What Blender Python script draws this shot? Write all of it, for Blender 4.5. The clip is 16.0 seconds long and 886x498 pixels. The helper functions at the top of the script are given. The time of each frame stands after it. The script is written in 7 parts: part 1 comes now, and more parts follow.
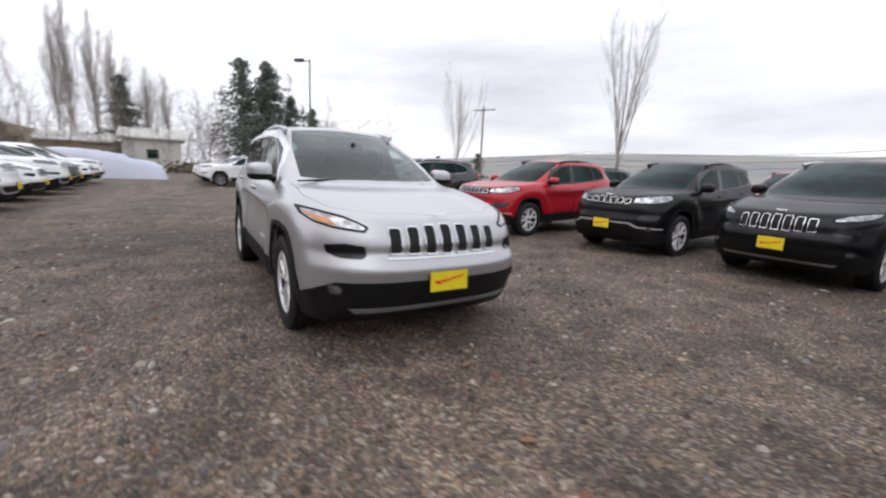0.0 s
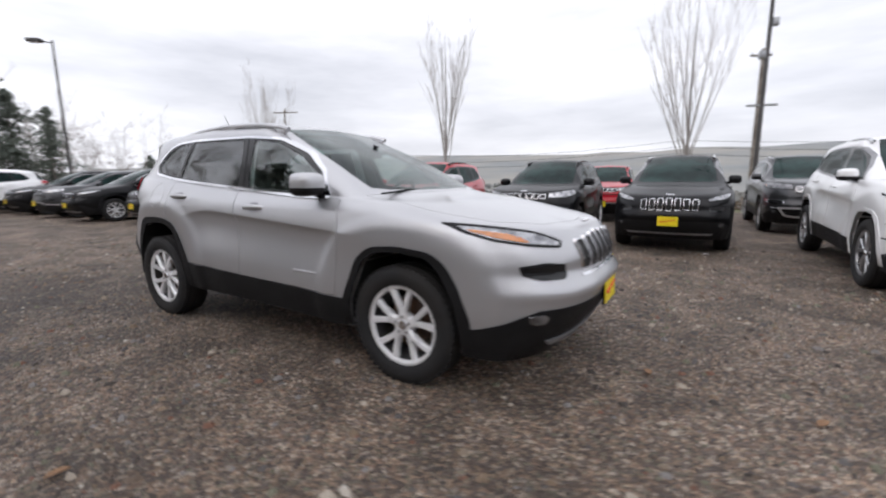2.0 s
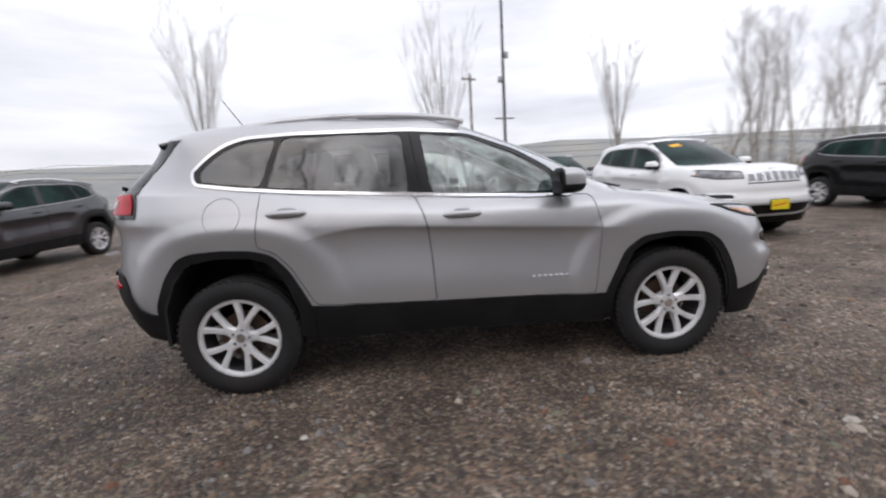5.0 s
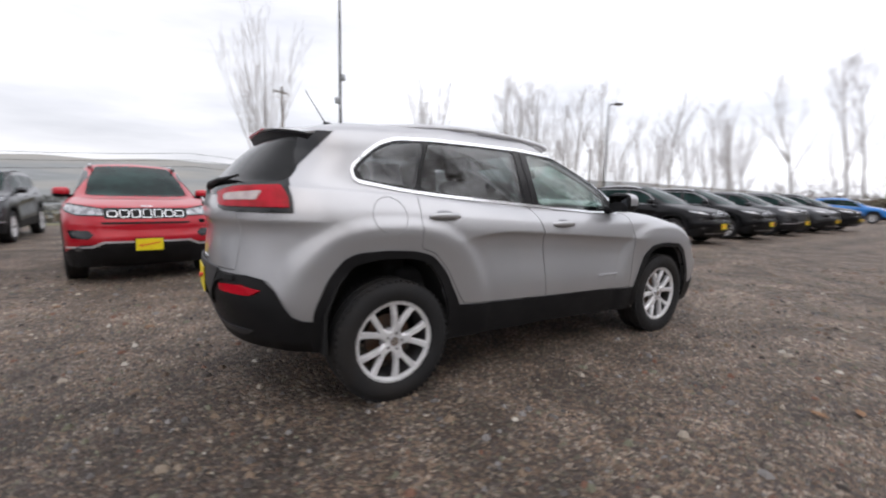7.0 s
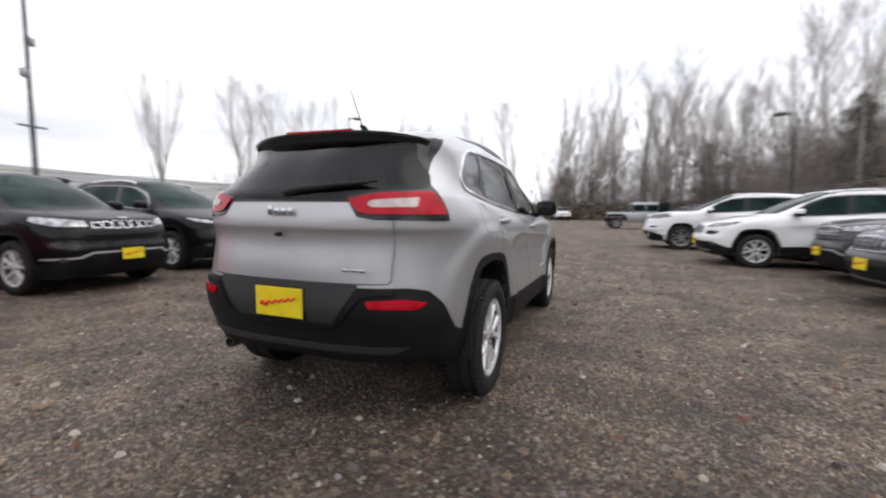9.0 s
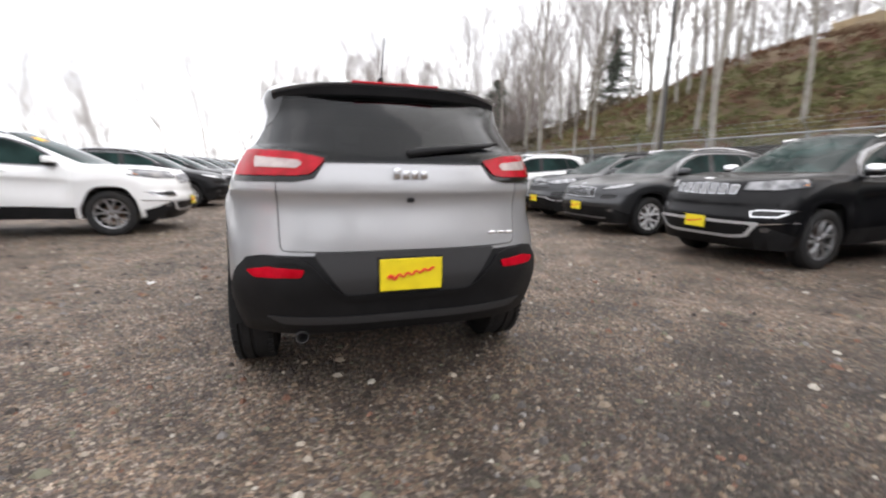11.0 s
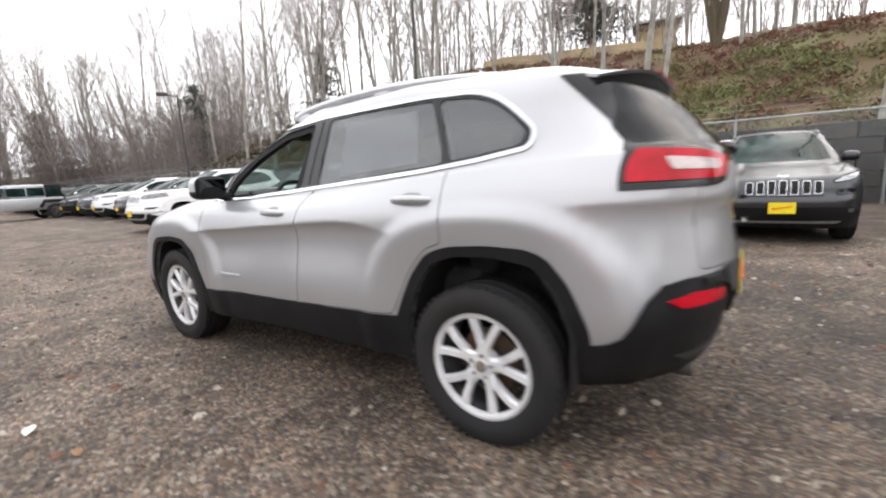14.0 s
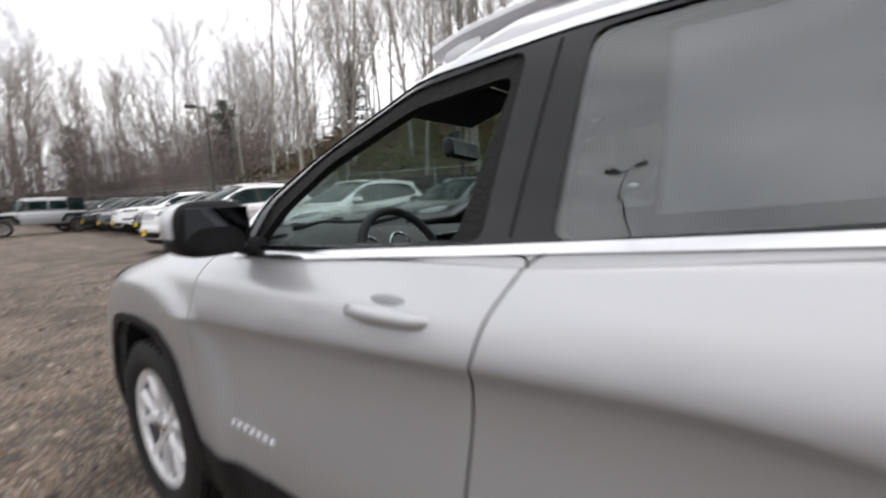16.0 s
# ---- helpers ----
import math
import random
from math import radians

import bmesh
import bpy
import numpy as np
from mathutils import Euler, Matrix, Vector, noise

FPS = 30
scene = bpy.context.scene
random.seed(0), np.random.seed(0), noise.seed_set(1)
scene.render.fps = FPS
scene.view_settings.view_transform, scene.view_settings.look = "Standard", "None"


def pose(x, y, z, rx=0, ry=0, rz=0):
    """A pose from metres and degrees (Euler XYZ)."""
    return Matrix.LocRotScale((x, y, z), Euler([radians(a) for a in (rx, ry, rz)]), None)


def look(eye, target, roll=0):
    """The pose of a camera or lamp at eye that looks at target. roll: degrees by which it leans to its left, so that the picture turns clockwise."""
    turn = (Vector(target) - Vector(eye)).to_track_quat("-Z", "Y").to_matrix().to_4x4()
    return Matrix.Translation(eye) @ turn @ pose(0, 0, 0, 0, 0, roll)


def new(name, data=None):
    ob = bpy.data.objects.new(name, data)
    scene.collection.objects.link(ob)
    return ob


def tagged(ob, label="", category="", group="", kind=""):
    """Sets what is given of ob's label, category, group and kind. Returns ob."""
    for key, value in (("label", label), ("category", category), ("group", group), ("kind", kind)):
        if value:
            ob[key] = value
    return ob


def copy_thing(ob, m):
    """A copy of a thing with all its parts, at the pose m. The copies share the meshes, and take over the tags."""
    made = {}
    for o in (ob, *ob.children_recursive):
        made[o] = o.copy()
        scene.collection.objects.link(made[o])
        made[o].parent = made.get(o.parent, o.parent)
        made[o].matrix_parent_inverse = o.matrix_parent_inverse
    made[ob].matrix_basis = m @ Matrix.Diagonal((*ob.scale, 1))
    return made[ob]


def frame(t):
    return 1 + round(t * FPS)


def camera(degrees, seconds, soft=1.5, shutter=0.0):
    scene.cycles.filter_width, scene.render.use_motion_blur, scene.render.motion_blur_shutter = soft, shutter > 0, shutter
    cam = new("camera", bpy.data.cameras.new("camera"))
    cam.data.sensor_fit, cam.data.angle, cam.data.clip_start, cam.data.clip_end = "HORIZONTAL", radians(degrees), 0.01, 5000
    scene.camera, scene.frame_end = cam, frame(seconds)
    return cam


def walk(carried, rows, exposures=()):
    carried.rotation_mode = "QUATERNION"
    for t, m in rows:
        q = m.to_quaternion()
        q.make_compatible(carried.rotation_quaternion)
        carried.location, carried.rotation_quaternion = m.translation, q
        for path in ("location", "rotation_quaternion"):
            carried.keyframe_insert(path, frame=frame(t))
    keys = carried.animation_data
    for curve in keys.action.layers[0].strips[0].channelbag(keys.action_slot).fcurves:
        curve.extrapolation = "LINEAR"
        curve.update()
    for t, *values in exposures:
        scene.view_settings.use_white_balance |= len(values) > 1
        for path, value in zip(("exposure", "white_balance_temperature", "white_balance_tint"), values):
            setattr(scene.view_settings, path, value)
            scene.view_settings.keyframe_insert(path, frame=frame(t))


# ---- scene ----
cam = camera(91.9, 16.0, soft=2.1, shutter=0.8)
PATH = [
    (0, (4.714, -1.538, 1.235), (3.044, -0.496, 0.883), 2.4),
    (0.5, (4.295, -1.928, 1.209), (2.728, -0.724, 0.9), 2.5),
    (1, (3.877, -2.334, 1.209), (2.479, -0.951, 0.845), 1.6),
    (1.5, (3.349, -2.567, 1.215), (2.129, -1.002, 0.96), 0.9),
    (2, (2.832, -2.809, 1.201), (1.799, -1.126, 0.883), -0.4),
    (2.5, (2.297, -2.963, 1.194), (1.4, -1.198, 0.914), -1.3),
    (3, (1.769, -3.144, 1.19), (1.042, -1.305, 0.896), -1.1),
    (3.5, (1.265, -3.268, 1.19), (0.725, -1.366, 0.893), -2.9),
    (4, (0.746, -3.385, 1.21), (0.35, -1.438, 0.977), -2.3),
    (4.2, (0.553, -3.425, 1.248), (0.264, -1.472, 0.928), -3.2),
    (6.3, (-1.739, -3.351, 1.205), (-0.955, -1.531, 0.934), 0.8),
    (6.5, (-1.941, -3.289, 1.201), (-1.067, -1.509, 0.942), 1.1),
    (7, (-2.438, -3.039, 1.199), (-1.357, -1.374, 0.956), 1.2),
    (7.5, (-2.92, -2.807, 1.205), (-1.606, -1.32, 0.952), 0.7),
    (8, (-3.282, -2.395, 1.186), (-1.746, -1.146, 0.902), 0.4),
    (8.2, (-3.444, -2.249, 1.172), (-1.829, -1.098, 0.912), -0.1),
    (10.3, (-4.247, -0.234, 1.148), (-2.263, -0.329, 0.909), 0.7),
    (10.5, (-4.25, -0.051, 1.161), (-2.284, -0.287, 0.877), -0.4),
    (11, (-4.161, 0.443, 1.157), (-2.284, -0.145, 0.796), 0.7),
    (11.5, (-4.025, 0.949, 1.173), (-2.264, 0.089, 0.772), 1.7),
    (12, (-3.772, 1.355, 1.165), (-2.146, 0.228, 0.872), 0.2),
    (12.5, (-3.467, 1.777, 1.161), (-1.984, 0.472, 0.852), 1.4),
    (13, (-3.09, 2.099, 1.162), (-1.776, 0.629, 0.826), -2.2),
    (13.5, (-2.658, 2.32, 1.209), (-1.468, 0.736, 0.934), -1.9),
    (14, (-2.247, 2.38, 1.181), (-1.114, 0.767, 0.845), -2.9),
    (14.5, (-1.79, 2.282, 1.192), (-0.665, 0.656, 0.89), -3.0),
    (15, (-1.357, 2.056, 1.203), (-0.225, 0.427, 0.945), -1.2),
    (15.5, (-0.949, 1.743, 1.218), (0.32, 0.223, 0.934), 0.8),
    (16, (-0.572, 1.453, 1.249), (0.636, -0.12, 0.992), -2.2),
]
EXPOSURES = [(0, 0.14, 6280, 13), (3.5, 0.08, 6250, 13.5), (7, 0.16, 6320, 13), (8.2, 0.16, 6350, 13), (10.3, 0.54, 6450, 11.5), (11, 0.78, 6500, 11.5), (12.5, 1.18, 6550, 11),
             (13, 1.22, 6550, 11), (14, 0.92, 6520, 11), (15, 0.6, 6500, 11), (16, 0.43, 6500, 11)]
walk(cam, [(t, look(e, g, r)) for t, e, g, r in PATH], EXPOSURES)


# ---- sky and light ----
def setup_world():
    world = bpy.data.worlds.new("overcast_sky")
    scene.world = world
    world.use_nodes = True
    nt = world.node_tree
    nt.nodes.clear()
    out = nt.nodes.new("ShaderNodeOutputWorld")
    bg = nt.nodes.new("ShaderNodeBackground")
    sky = nt.nodes.new("ShaderNodeTexSky")
    sky.sky_type = "NISHITA"
    sky.sun_disc = False
    sky.sun_elevation = radians(42)
    sky.sun_rotation = radians(200)
    sky.dust_density = 4.0
    geo = nt.nodes.new("ShaderNodeTexCoord")
    mp = nt.nodes.new("ShaderNodeMapping")
    mp.inputs["Scale"].default_value = (0.9, 0.9, 4.2)
    mp.inputs["Location"].default_value = (0.35, 2.1, 0.4)
    cloud = nt.nodes.new("ShaderNodeTexNoise")
    cloud.inputs["Scale"].default_value = 1.6
    cloud.inputs["Detail"].default_value = 6.0
    cloud.inputs["Roughness"].default_value = 0.55
    ramp = nt.nodes.new("ShaderNodeValToRGB")
    ramp.color_ramp.elements[0].position = 0.33
    ramp.color_ramp.elements[0].color = (5.6, 5.7, 5.95, 1)
    ramp.color_ramp.elements[1].position = 0.63
    ramp.color_ramp.elements[1].color = (9.3, 9.3, 9.4, 1)
    mix = nt.nodes.new("ShaderNodeMix")
    mix.data_type = "RGBA"
    mix.inputs["Factor"].default_value = 0.9
    nt.links.new(geo.outputs["Generated"], mp.inputs["Vector"])
    nt.links.new(mp.outputs["Vector"], cloud.inputs["Vector"])
    nt.links.new(cloud.outputs["Fac"], ramp.inputs["Fac"])
    nt.links.new(sky.outputs["Color"], mix.inputs["A"])
    nt.links.new(ramp.outputs["Color"], mix.inputs["B"])
    # the cloud is brighter towards the hidden sun
    toward = nt.nodes.new("ShaderNodeVectorMath")
    toward.operation = "DOT_PRODUCT"
    toward.inputs[1].default_value = (0.30, -0.80, 0.52)
    nt.links.new(geo.outputs["Generated"], toward.inputs[0])
    glow = nt.nodes.new("ShaderNodeMapRange")
    glow.interpolation_type = "SMOOTHSTEP"
    glow.inputs["From Min"].default_value = -0.95
    glow.inputs["From Max"].default_value = 0.55
    glow.inputs["To Min"].default_value = 0.76
    glow.inputs["To Max"].default_value = 1.12
    nt.links.new(toward.outputs["Value"], glow.inputs["Value"])
    shade = nt.nodes.new("ShaderNodeMix")
    shade.data_type = "RGBA"
    shade.blend_type = "MULTIPLY"
    shade.inputs["Factor"].default_value = 1.0
    nt.links.new(mix.outputs["Result"], shade.inputs["A"])
    nt.links.new(glow.outputs["Result"], shade.inputs["B"])
    nt.links.new(shade.outputs["Result"], bg.inputs["Color"])
    bg.inputs["Strength"].default_value = 0.15
    nt.links.new(bg.outputs["Background"], out.inputs["Surface"])


setup_world()
sun = new("sun", bpy.data.lights.new("sun", "SUN"))
sun.data.energy = 0.6
sun.data.angle = radians(60)
sun.data.color = (1.0, 0.97, 0.93)
sun.matrix_world = look((10, -20, 25), (0, 0, 0))
scene.view_settings.exposure = 0.0


# ---- materials ----
def material(name, color, rough=0.5, metal=0.0, spread=0.15, scale=20.0, bump=0.0, bump_scale=None, coat=0.0,
             second=None, second_scale=2.0, per_object=0.0, spec=0.5, detail=6.0):
    """A surface with variation at two scales, wear in its gloss and fine relief."""
    m = bpy.data.materials.new(name)
    m.use_nodes = True
    nt = m.node_tree
    p = nt.nodes["Principled BSDF"]
    p.inputs["Roughness"].default_value = rough
    p.inputs["Metallic"].default_value = metal
    p.inputs["Coat Weight"].default_value = coat
    p.inputs["Coat Roughness"].default_value = 0.10
    p.inputs["Specular IOR Level"].default_value = spec
    co = nt.nodes.new("ShaderNodeTexCoord")
    fine = nt.nodes.new("ShaderNodeTexNoise")
    fine.inputs["Scale"].default_value = scale
    fine.inputs["Detail"].default_value = detail
    nt.links.new(co.outputs["Object"], fine.inputs["Vector"])
    broad = nt.nodes.new("ShaderNodeTexNoise")
    broad.inputs["Scale"].default_value = second_scale
    broad.inputs["Detail"].default_value = 4.0
    nt.links.new(co.outputs["Object"], broad.inputs["Vector"])
    a = nt.nodes.new("ShaderNodeMix")
    a.data_type = "RGBA"
    lo = tuple(c * (1 - spread) for c in color) + (1,)
    hi = tuple(min(1, c * (1 + spread)) for c in color) + (1,)
    a.inputs["A"].default_value = lo
    a.inputs["B"].default_value = hi
    nt.links.new(fine.outputs["Fac"], a.inputs["Factor"])
    b = nt.nodes.new("ShaderNodeMix")
    b.data_type = "RGBA"
    b.inputs["B"].default_value = tuple(second or color) + (1,)
    ramp = nt.nodes.new("ShaderNodeValToRGB")
    ramp.color_ramp.elements[0].position = 0.42
    ramp.color_ramp.elements[1].position = 0.63
    nt.links.new(broad.outputs["Fac"], ramp.inputs["Fac"])
    nt.links.new(ramp.outputs["Color"], b.inputs["Factor"])
    nt.links.new(a.outputs["Result"], b.inputs["A"])
    last = b.outputs["Result"]
    if per_object:
        info = nt.nodes.new("ShaderNodeObjectInfo")
        hsv = nt.nodes.new("ShaderNodeHueSaturation")
        mr = nt.nodes.new("ShaderNodeMapRange")
        mr.inputs["To Min"].default_value = 1 - per_object
        mr.inputs["To Max"].default_value = 1 + per_object
        nt.links.new(info.outputs["Random"], mr.inputs["Value"])
        nt.links.new(mr.outputs["Result"], hsv.inputs["Value"])
        nt.links.new(last, hsv.inputs["Color"])
        last = hsv.outputs["Color"]
    nt.links.new(last, p.inputs["Base Color"])
    if bump:
        bn = nt.nodes.new("ShaderNodeTexNoise")
        bn.inputs["Scale"].default_value = bump_scale or scale
        bn.inputs["Detail"].default_value = 4.0
        nt.links.new(co.outputs["Object"], bn.inputs["Vector"])
        bp = nt.nodes.new("ShaderNodeBump")
        bp.inputs["Strength"].default_value = bump
        bp.inputs["Distance"].default_value = 0.02
        nt.links.new(bn.outputs["Fac"], bp.inputs["Height"])
        nt.links.new(bp.outputs["Normal"], p.inputs["Normal"])
    return m


def paint(name, color, metal=0.0, rough=0.35, coat=0.85, gloss=0.08):
    m = material(name, color, rough=rough, metal=metal, spread=0.03, scale=900, coat=coat, second=tuple(c * 0.96 for c in color), second_scale=1.3, spec=0.3)
    m.node_tree.nodes["Principled BSDF"].inputs["Coat Roughness"].default_value = gloss
    return m


def glass_material(name, tint, rough=0.0, alpha_mix=0.5):
    """Car glass: part clear, part tinted body, with a gloss from Fresnel."""
    m = bpy.data.materials.new(name)
    m.use_nodes = True
    nt = m.node_tree
    nt.nodes.clear()
    out = nt.nodes.new("ShaderNodeOutputMaterial")
    clear = nt.nodes.new("ShaderNodeBsdfTransparent")
    clear.inputs["Color"].default_value = tuple(tint) + (1,)
    gloss = nt.nodes.new("ShaderNodeBsdfGlossy")
    gloss.inputs["Roughness"].default_value = 0.02
    fr = nt.nodes.new("ShaderNodeLayerWeight")
    fr.inputs["Blend"].default_value = 0.5
    rise = nt.nodes.new("ShaderNodeMath")
    rise.operation = "POWER"
    rise.inputs[1].default_value = 4.5
    mul = nt.nodes.new("ShaderNodeMath")
    mul.operation = "MULTIPLY_ADD"
    mul.inputs[1].default_value = 0.9 - alpha_mix
    mul.inputs[2].default_value = alpha_mix
    mx = nt.nodes.new("ShaderNodeMixShader")
    nt.links.new(fr.outputs["Facing"], rise.inputs[0])
    nt.links.new(rise.outputs["Value"], mul.inputs[0])
    nt.links.new(mul.outputs["Value"], mx.inputs["Fac"])
    nt.links.new(clear.outputs["BSDF"], mx.inputs[1])
    nt.links.new(gloss.outputs["BSDF"], mx.inputs[2])
    nt.links.new(mx.outputs["Shader"], out.inputs["Surface"])
    return m


SILVER = paint("billet_silver_paint", (0.495, 0.495, 0.508), 0.56, 0.36, 0.85, 0.035)
BLACK_PAINT = paint("black_paint", (0.004, 0.004, 0.005), 0.0, 0.45, 0.38, 0.03)
BLACK_PAINT.node_tree.nodes["Principled BSDF"].inputs["Specular IOR Level"].default_value = 0.1
GREY_PAINT = paint("granite_grey_paint", (0.065, 0.066, 0.07), 0.7, 0.32, 0.5, 0.05)
WHITE_PAINT = paint("white_paint", (0.87, 0.87, 0.87), 0.0, 0.3)
RED_PAINT = paint("red_paint", (0.44, 0.006, 0.018), 0.1, 0.3, 0.55, 0.04)
BLUE_PAINT = paint("blue_paint", (0.02, 0.2, 0.6), 0.1, 0.3)
SILVER_FAR = paint("light_silver_paint", (0.5, 0.51, 0.53), 0.6, 0.35)
PLASTIC = material("black_plastic", (0.010, 0.010, 0.011), 0.55, 0, 0.2, 300, 0.15, 500, second=(0.014, 0.014, 0.015), second_scale=6, spec=0.2)
RUBBER = material("tyre_rubber", (0.020, 0.020, 0.021), 0.75, 0, 0.25, 120, 0.3, 200, second=(0.024, 0.022, 0.021), second_scale=5, spec=0.3)
RIM = material("painted_alloy", (0.86, 0.86, 0.87), 0.3, 0.22, 0.05, 60, coat=0.6, second=(0.70, 0.70, 0.71), second_scale=8)
DARK_RIM = material("dark_alloy", (0.40, 0.40, 0.41), 0.3, 0.8, 0.06, 60, coat=0.6)
CHROME = material("chrome", (0.78, 0.78, 0.8), 0.12, 1.0, 0.03, 80, second=(0.7, 0.7, 0.72))
DARK = material("dark_void", (0.006, 0.006, 0.006), 0.8, 0, 0.2, 30)
CABIN = material("cabin_trim", (0.025, 0.025, 0.027), 0.6, 0, 0.2, 150, 0.2, 300)
CLOTH = material("seat_cloth", (0.035, 0.035, 0.037), 0.9, 0, 0.3, 260, 0.4, 400)
GLASS_CLEAR = glass_material("clear_car_glass", (0.86, 0.92, 0.89), alpha_mix=0.15)
GLASS_DARK = glass_material("privacy_glass", (0.52, 0.54, 0.55), alpha_mix=0.13)
GLASS_WIND = glass_material("windscreen_glass", (0.66, 0.74, 0.72), alpha_mix=0.018)
GLASS_BACK = glass_material("tailgate_glass", (0.18, 0.19, 0.20), alpha_mix=0.028)
LENS = glass_material("clear_lens", (0.9, 0.9, 0.9), alpha_mix=0.25)
TAIL_RED = material("tail_light_red", (0.50, 0.004, 0.018), 0.14, 0, 0.25, 40, coat=0.0, second=(0.36, 0.002, 0.009), second_scale=14, spec=0.3)
TAIL_CLEAR = material("tail_light_clear", (0.56, 0.47, 0.45), 0.2, 0.2, 0.15, 60, coat=0.3, second=(0.42, 0.33, 0.33), second_scale=16)
AMBER = material("amber_lens", (0.62, 0.20, 0.03), 0.12, 0, 0.1, 60, coat=1.0, second=(0.45, 0.15, 0.03), second_scale=20)
LAMP_SMOKED = material("smoked_lamp", (0.13, 0.13, 0.135), 0.15, 0.6, 0.1, 60, coat=0.4, second=(0.30, 0.30, 0.31), second_scale=9)
LAMP_SILVER = material("lamp_reflector", (0.42, 0.42, 0.43), 0.15, 0.85, 0.1, 60, coat=0.6, second=(0.22, 0.22, 0.23), second_scale=14)
YELLOW = material("yellow_plate", (0.86, 0.68, 0.01), 0.45, 0, 0.05, 60, second=(0.8, 0.62, 0.01), second_scale=12)
RED_INK = material("red_ink", (0.7, 0.05, 0.02), 0.5, 0, 0.1, 60)
SLOT_MESH = material("bright_grille_mesh", (0.30, 0.30, 0.31), 0.35, 0.6, 0.5, 160, second=(0.16, 0.16, 0.165), second_scale=60)
CHIN = material("dull_silver_skid_trim", (0.33, 0.33, 0.34), 0.4, 0.4, 0.1, 60, second=(0.26, 0.26, 0.27), second_scale=9)
SATIN = material("satin_silver_trim", (0.66, 0.66, 0.68), 0.32, 0.35, 0.08, 60, second=(0.58, 0.58, 0.6), second_scale=9)
PAPER = material("white_paper", (0.75, 0.75, 0.73), 0.7, 0, 0.06, 40, second=(0.68, 0.68, 0.66), second_scale=9)


# ---- mesh helpers ----
def finish(me, mats, sharp=35):
    me.materials.clear()
    for m in mats if isinstance(mats, (list, tuple)) else [mats]:
        me.materials.append(m)
    for f in me.polygons:
        f.use_smooth = True
        if len(me.materials) == 1:
            f.material_index = 0
    me.set_sharp_from_angle(angle=radians(sharp))
    return me


def mesh_of(bm, name, mats, sharp=35):
    me = bpy.data.meshes.new(name)
    bm.to_mesh(me)
    bm.free()
    return finish(me, mats, sharp)


def part(name, bm, mat, parent, label="", sharp=35):
    """Links a bmesh (or a finished mesh) as one mesh object under a thing or part."""
    me = bm if isinstance(bm, bpy.types.Mesh) else mesh_of(bm, name, mat, sharp)
    ob = new(name, me)
    ob.parent = parent
    if label:
        ob["label"] = label
    return ob


def thing(name, label, category, group="", kind=""):
    return tagged(new(name), label, category, group, kind)


def box(bm, c, s, rot=None, bevel=0.0, seg=2):
    m = Matrix.Translation(c) @ (rot or Matrix()) @ Matrix.Diagonal((*s, 1))
    r = bmesh.ops.create_cube(bm, size=1.0, matrix=m)
    if bevel:
        es = list({e for v in r["verts"] for e in v.link_edges})
        bmesh.ops.bevel(bm, geom=es, offset=bevel, segments=seg, profile=0.5, affect="EDGES")
    return r["verts"]


def tube(bm, a, b, r1, r2=None, seg=12, caps=True):
    a, b = Vector(a), Vector(b)
    d = b - a
    m = Matrix.Translation((a + b) / 2) @ d.to_track_quat("Z", "Y").to_matrix().to_4x4()
    return bmesh.ops.create_cone(bm, cap_ends=caps, segments=seg, radius1=r1, radius2=r1 if r2 is None else r2, depth=d.length, matrix=m)["verts"]


def pipe(bm, pts, r, seg=8):
    """A round bar through the points, closed at its ends."""
    pts = [Vector(p) for p in pts]
    rings = []
    for i, p in enumerate(pts):
        d = (pts[min(i + 1, len(pts) - 1)] - pts[max(i - 1, 0)]).normalized()
        q = d.to_track_quat("Z", "Y")
        rr = r[i] if isinstance(r, (list, tuple)) else r
        rings.append([bm.verts.new(p + q @ Vector((rr * math.cos(k * math.tau / seg), rr * math.sin(k * math.tau / seg), 0))) for k in range(seg)])
    for a, b in zip(rings, rings[1:]):
        for k in range(seg):
            bm.faces.new((a[k], a[(k + 1) % seg], b[(k + 1) % seg], b[k]))
    bm.faces.new(rings[0][::-1])
    bm.faces.new(rings[-1])


def prism(poly, axis, lo, hi):
    """A closed prism: poly in the plane across the axis (x: (y, z), y: (x, z), z: (x, y)), from lo to hi."""
    bm = bmesh.new()
    put = {"x": lambda p, h: (h, p[0], p[1]), "y": lambda p, h: (p[0], h, p[1]), "z": lambda p, h: (p[0], p[1], h)}[axis]
    a = [bm.verts.new(put(p, lo)) for p in poly]
    b = [bm.verts.new(put(p, hi)) for p in poly]
    n = len(poly)
    for i in range(n):
        bm.faces.new((a[i], a[(i + 1) % n], b[(i + 1) % n], b[i]))
    bm.faces.new(a[::-1])
    bm.faces.new(b)
    bmesh.ops.recalc_face_normals(bm, faces=bm.faces)
    bmesh.ops.triangulate(bm, faces=bm.faces)
    return bm


def rounded(poly, r=0.03):
    """The polygon with its corners rounded."""
    seg = SMOOTH["corner"]
    out = []
    n = len(poly)
    for i in range(n):
        p, a, b = Vector(poly[i]), Vector(poly[i - 1]), Vector(poly[(i + 1) % n])
        da, db = (a - p), (b - p)
        k = min(r, da.length * 0.45, db.length * 0.45)
        s, e = p + da.normalized() * k, p + db.normalized() * k
        for j in range(seg + 1):
            t = j / seg
            out.append(tuple((1 - t) ** 2 * s + 2 * t * (1 - t) * p + t * t * e))
    return out


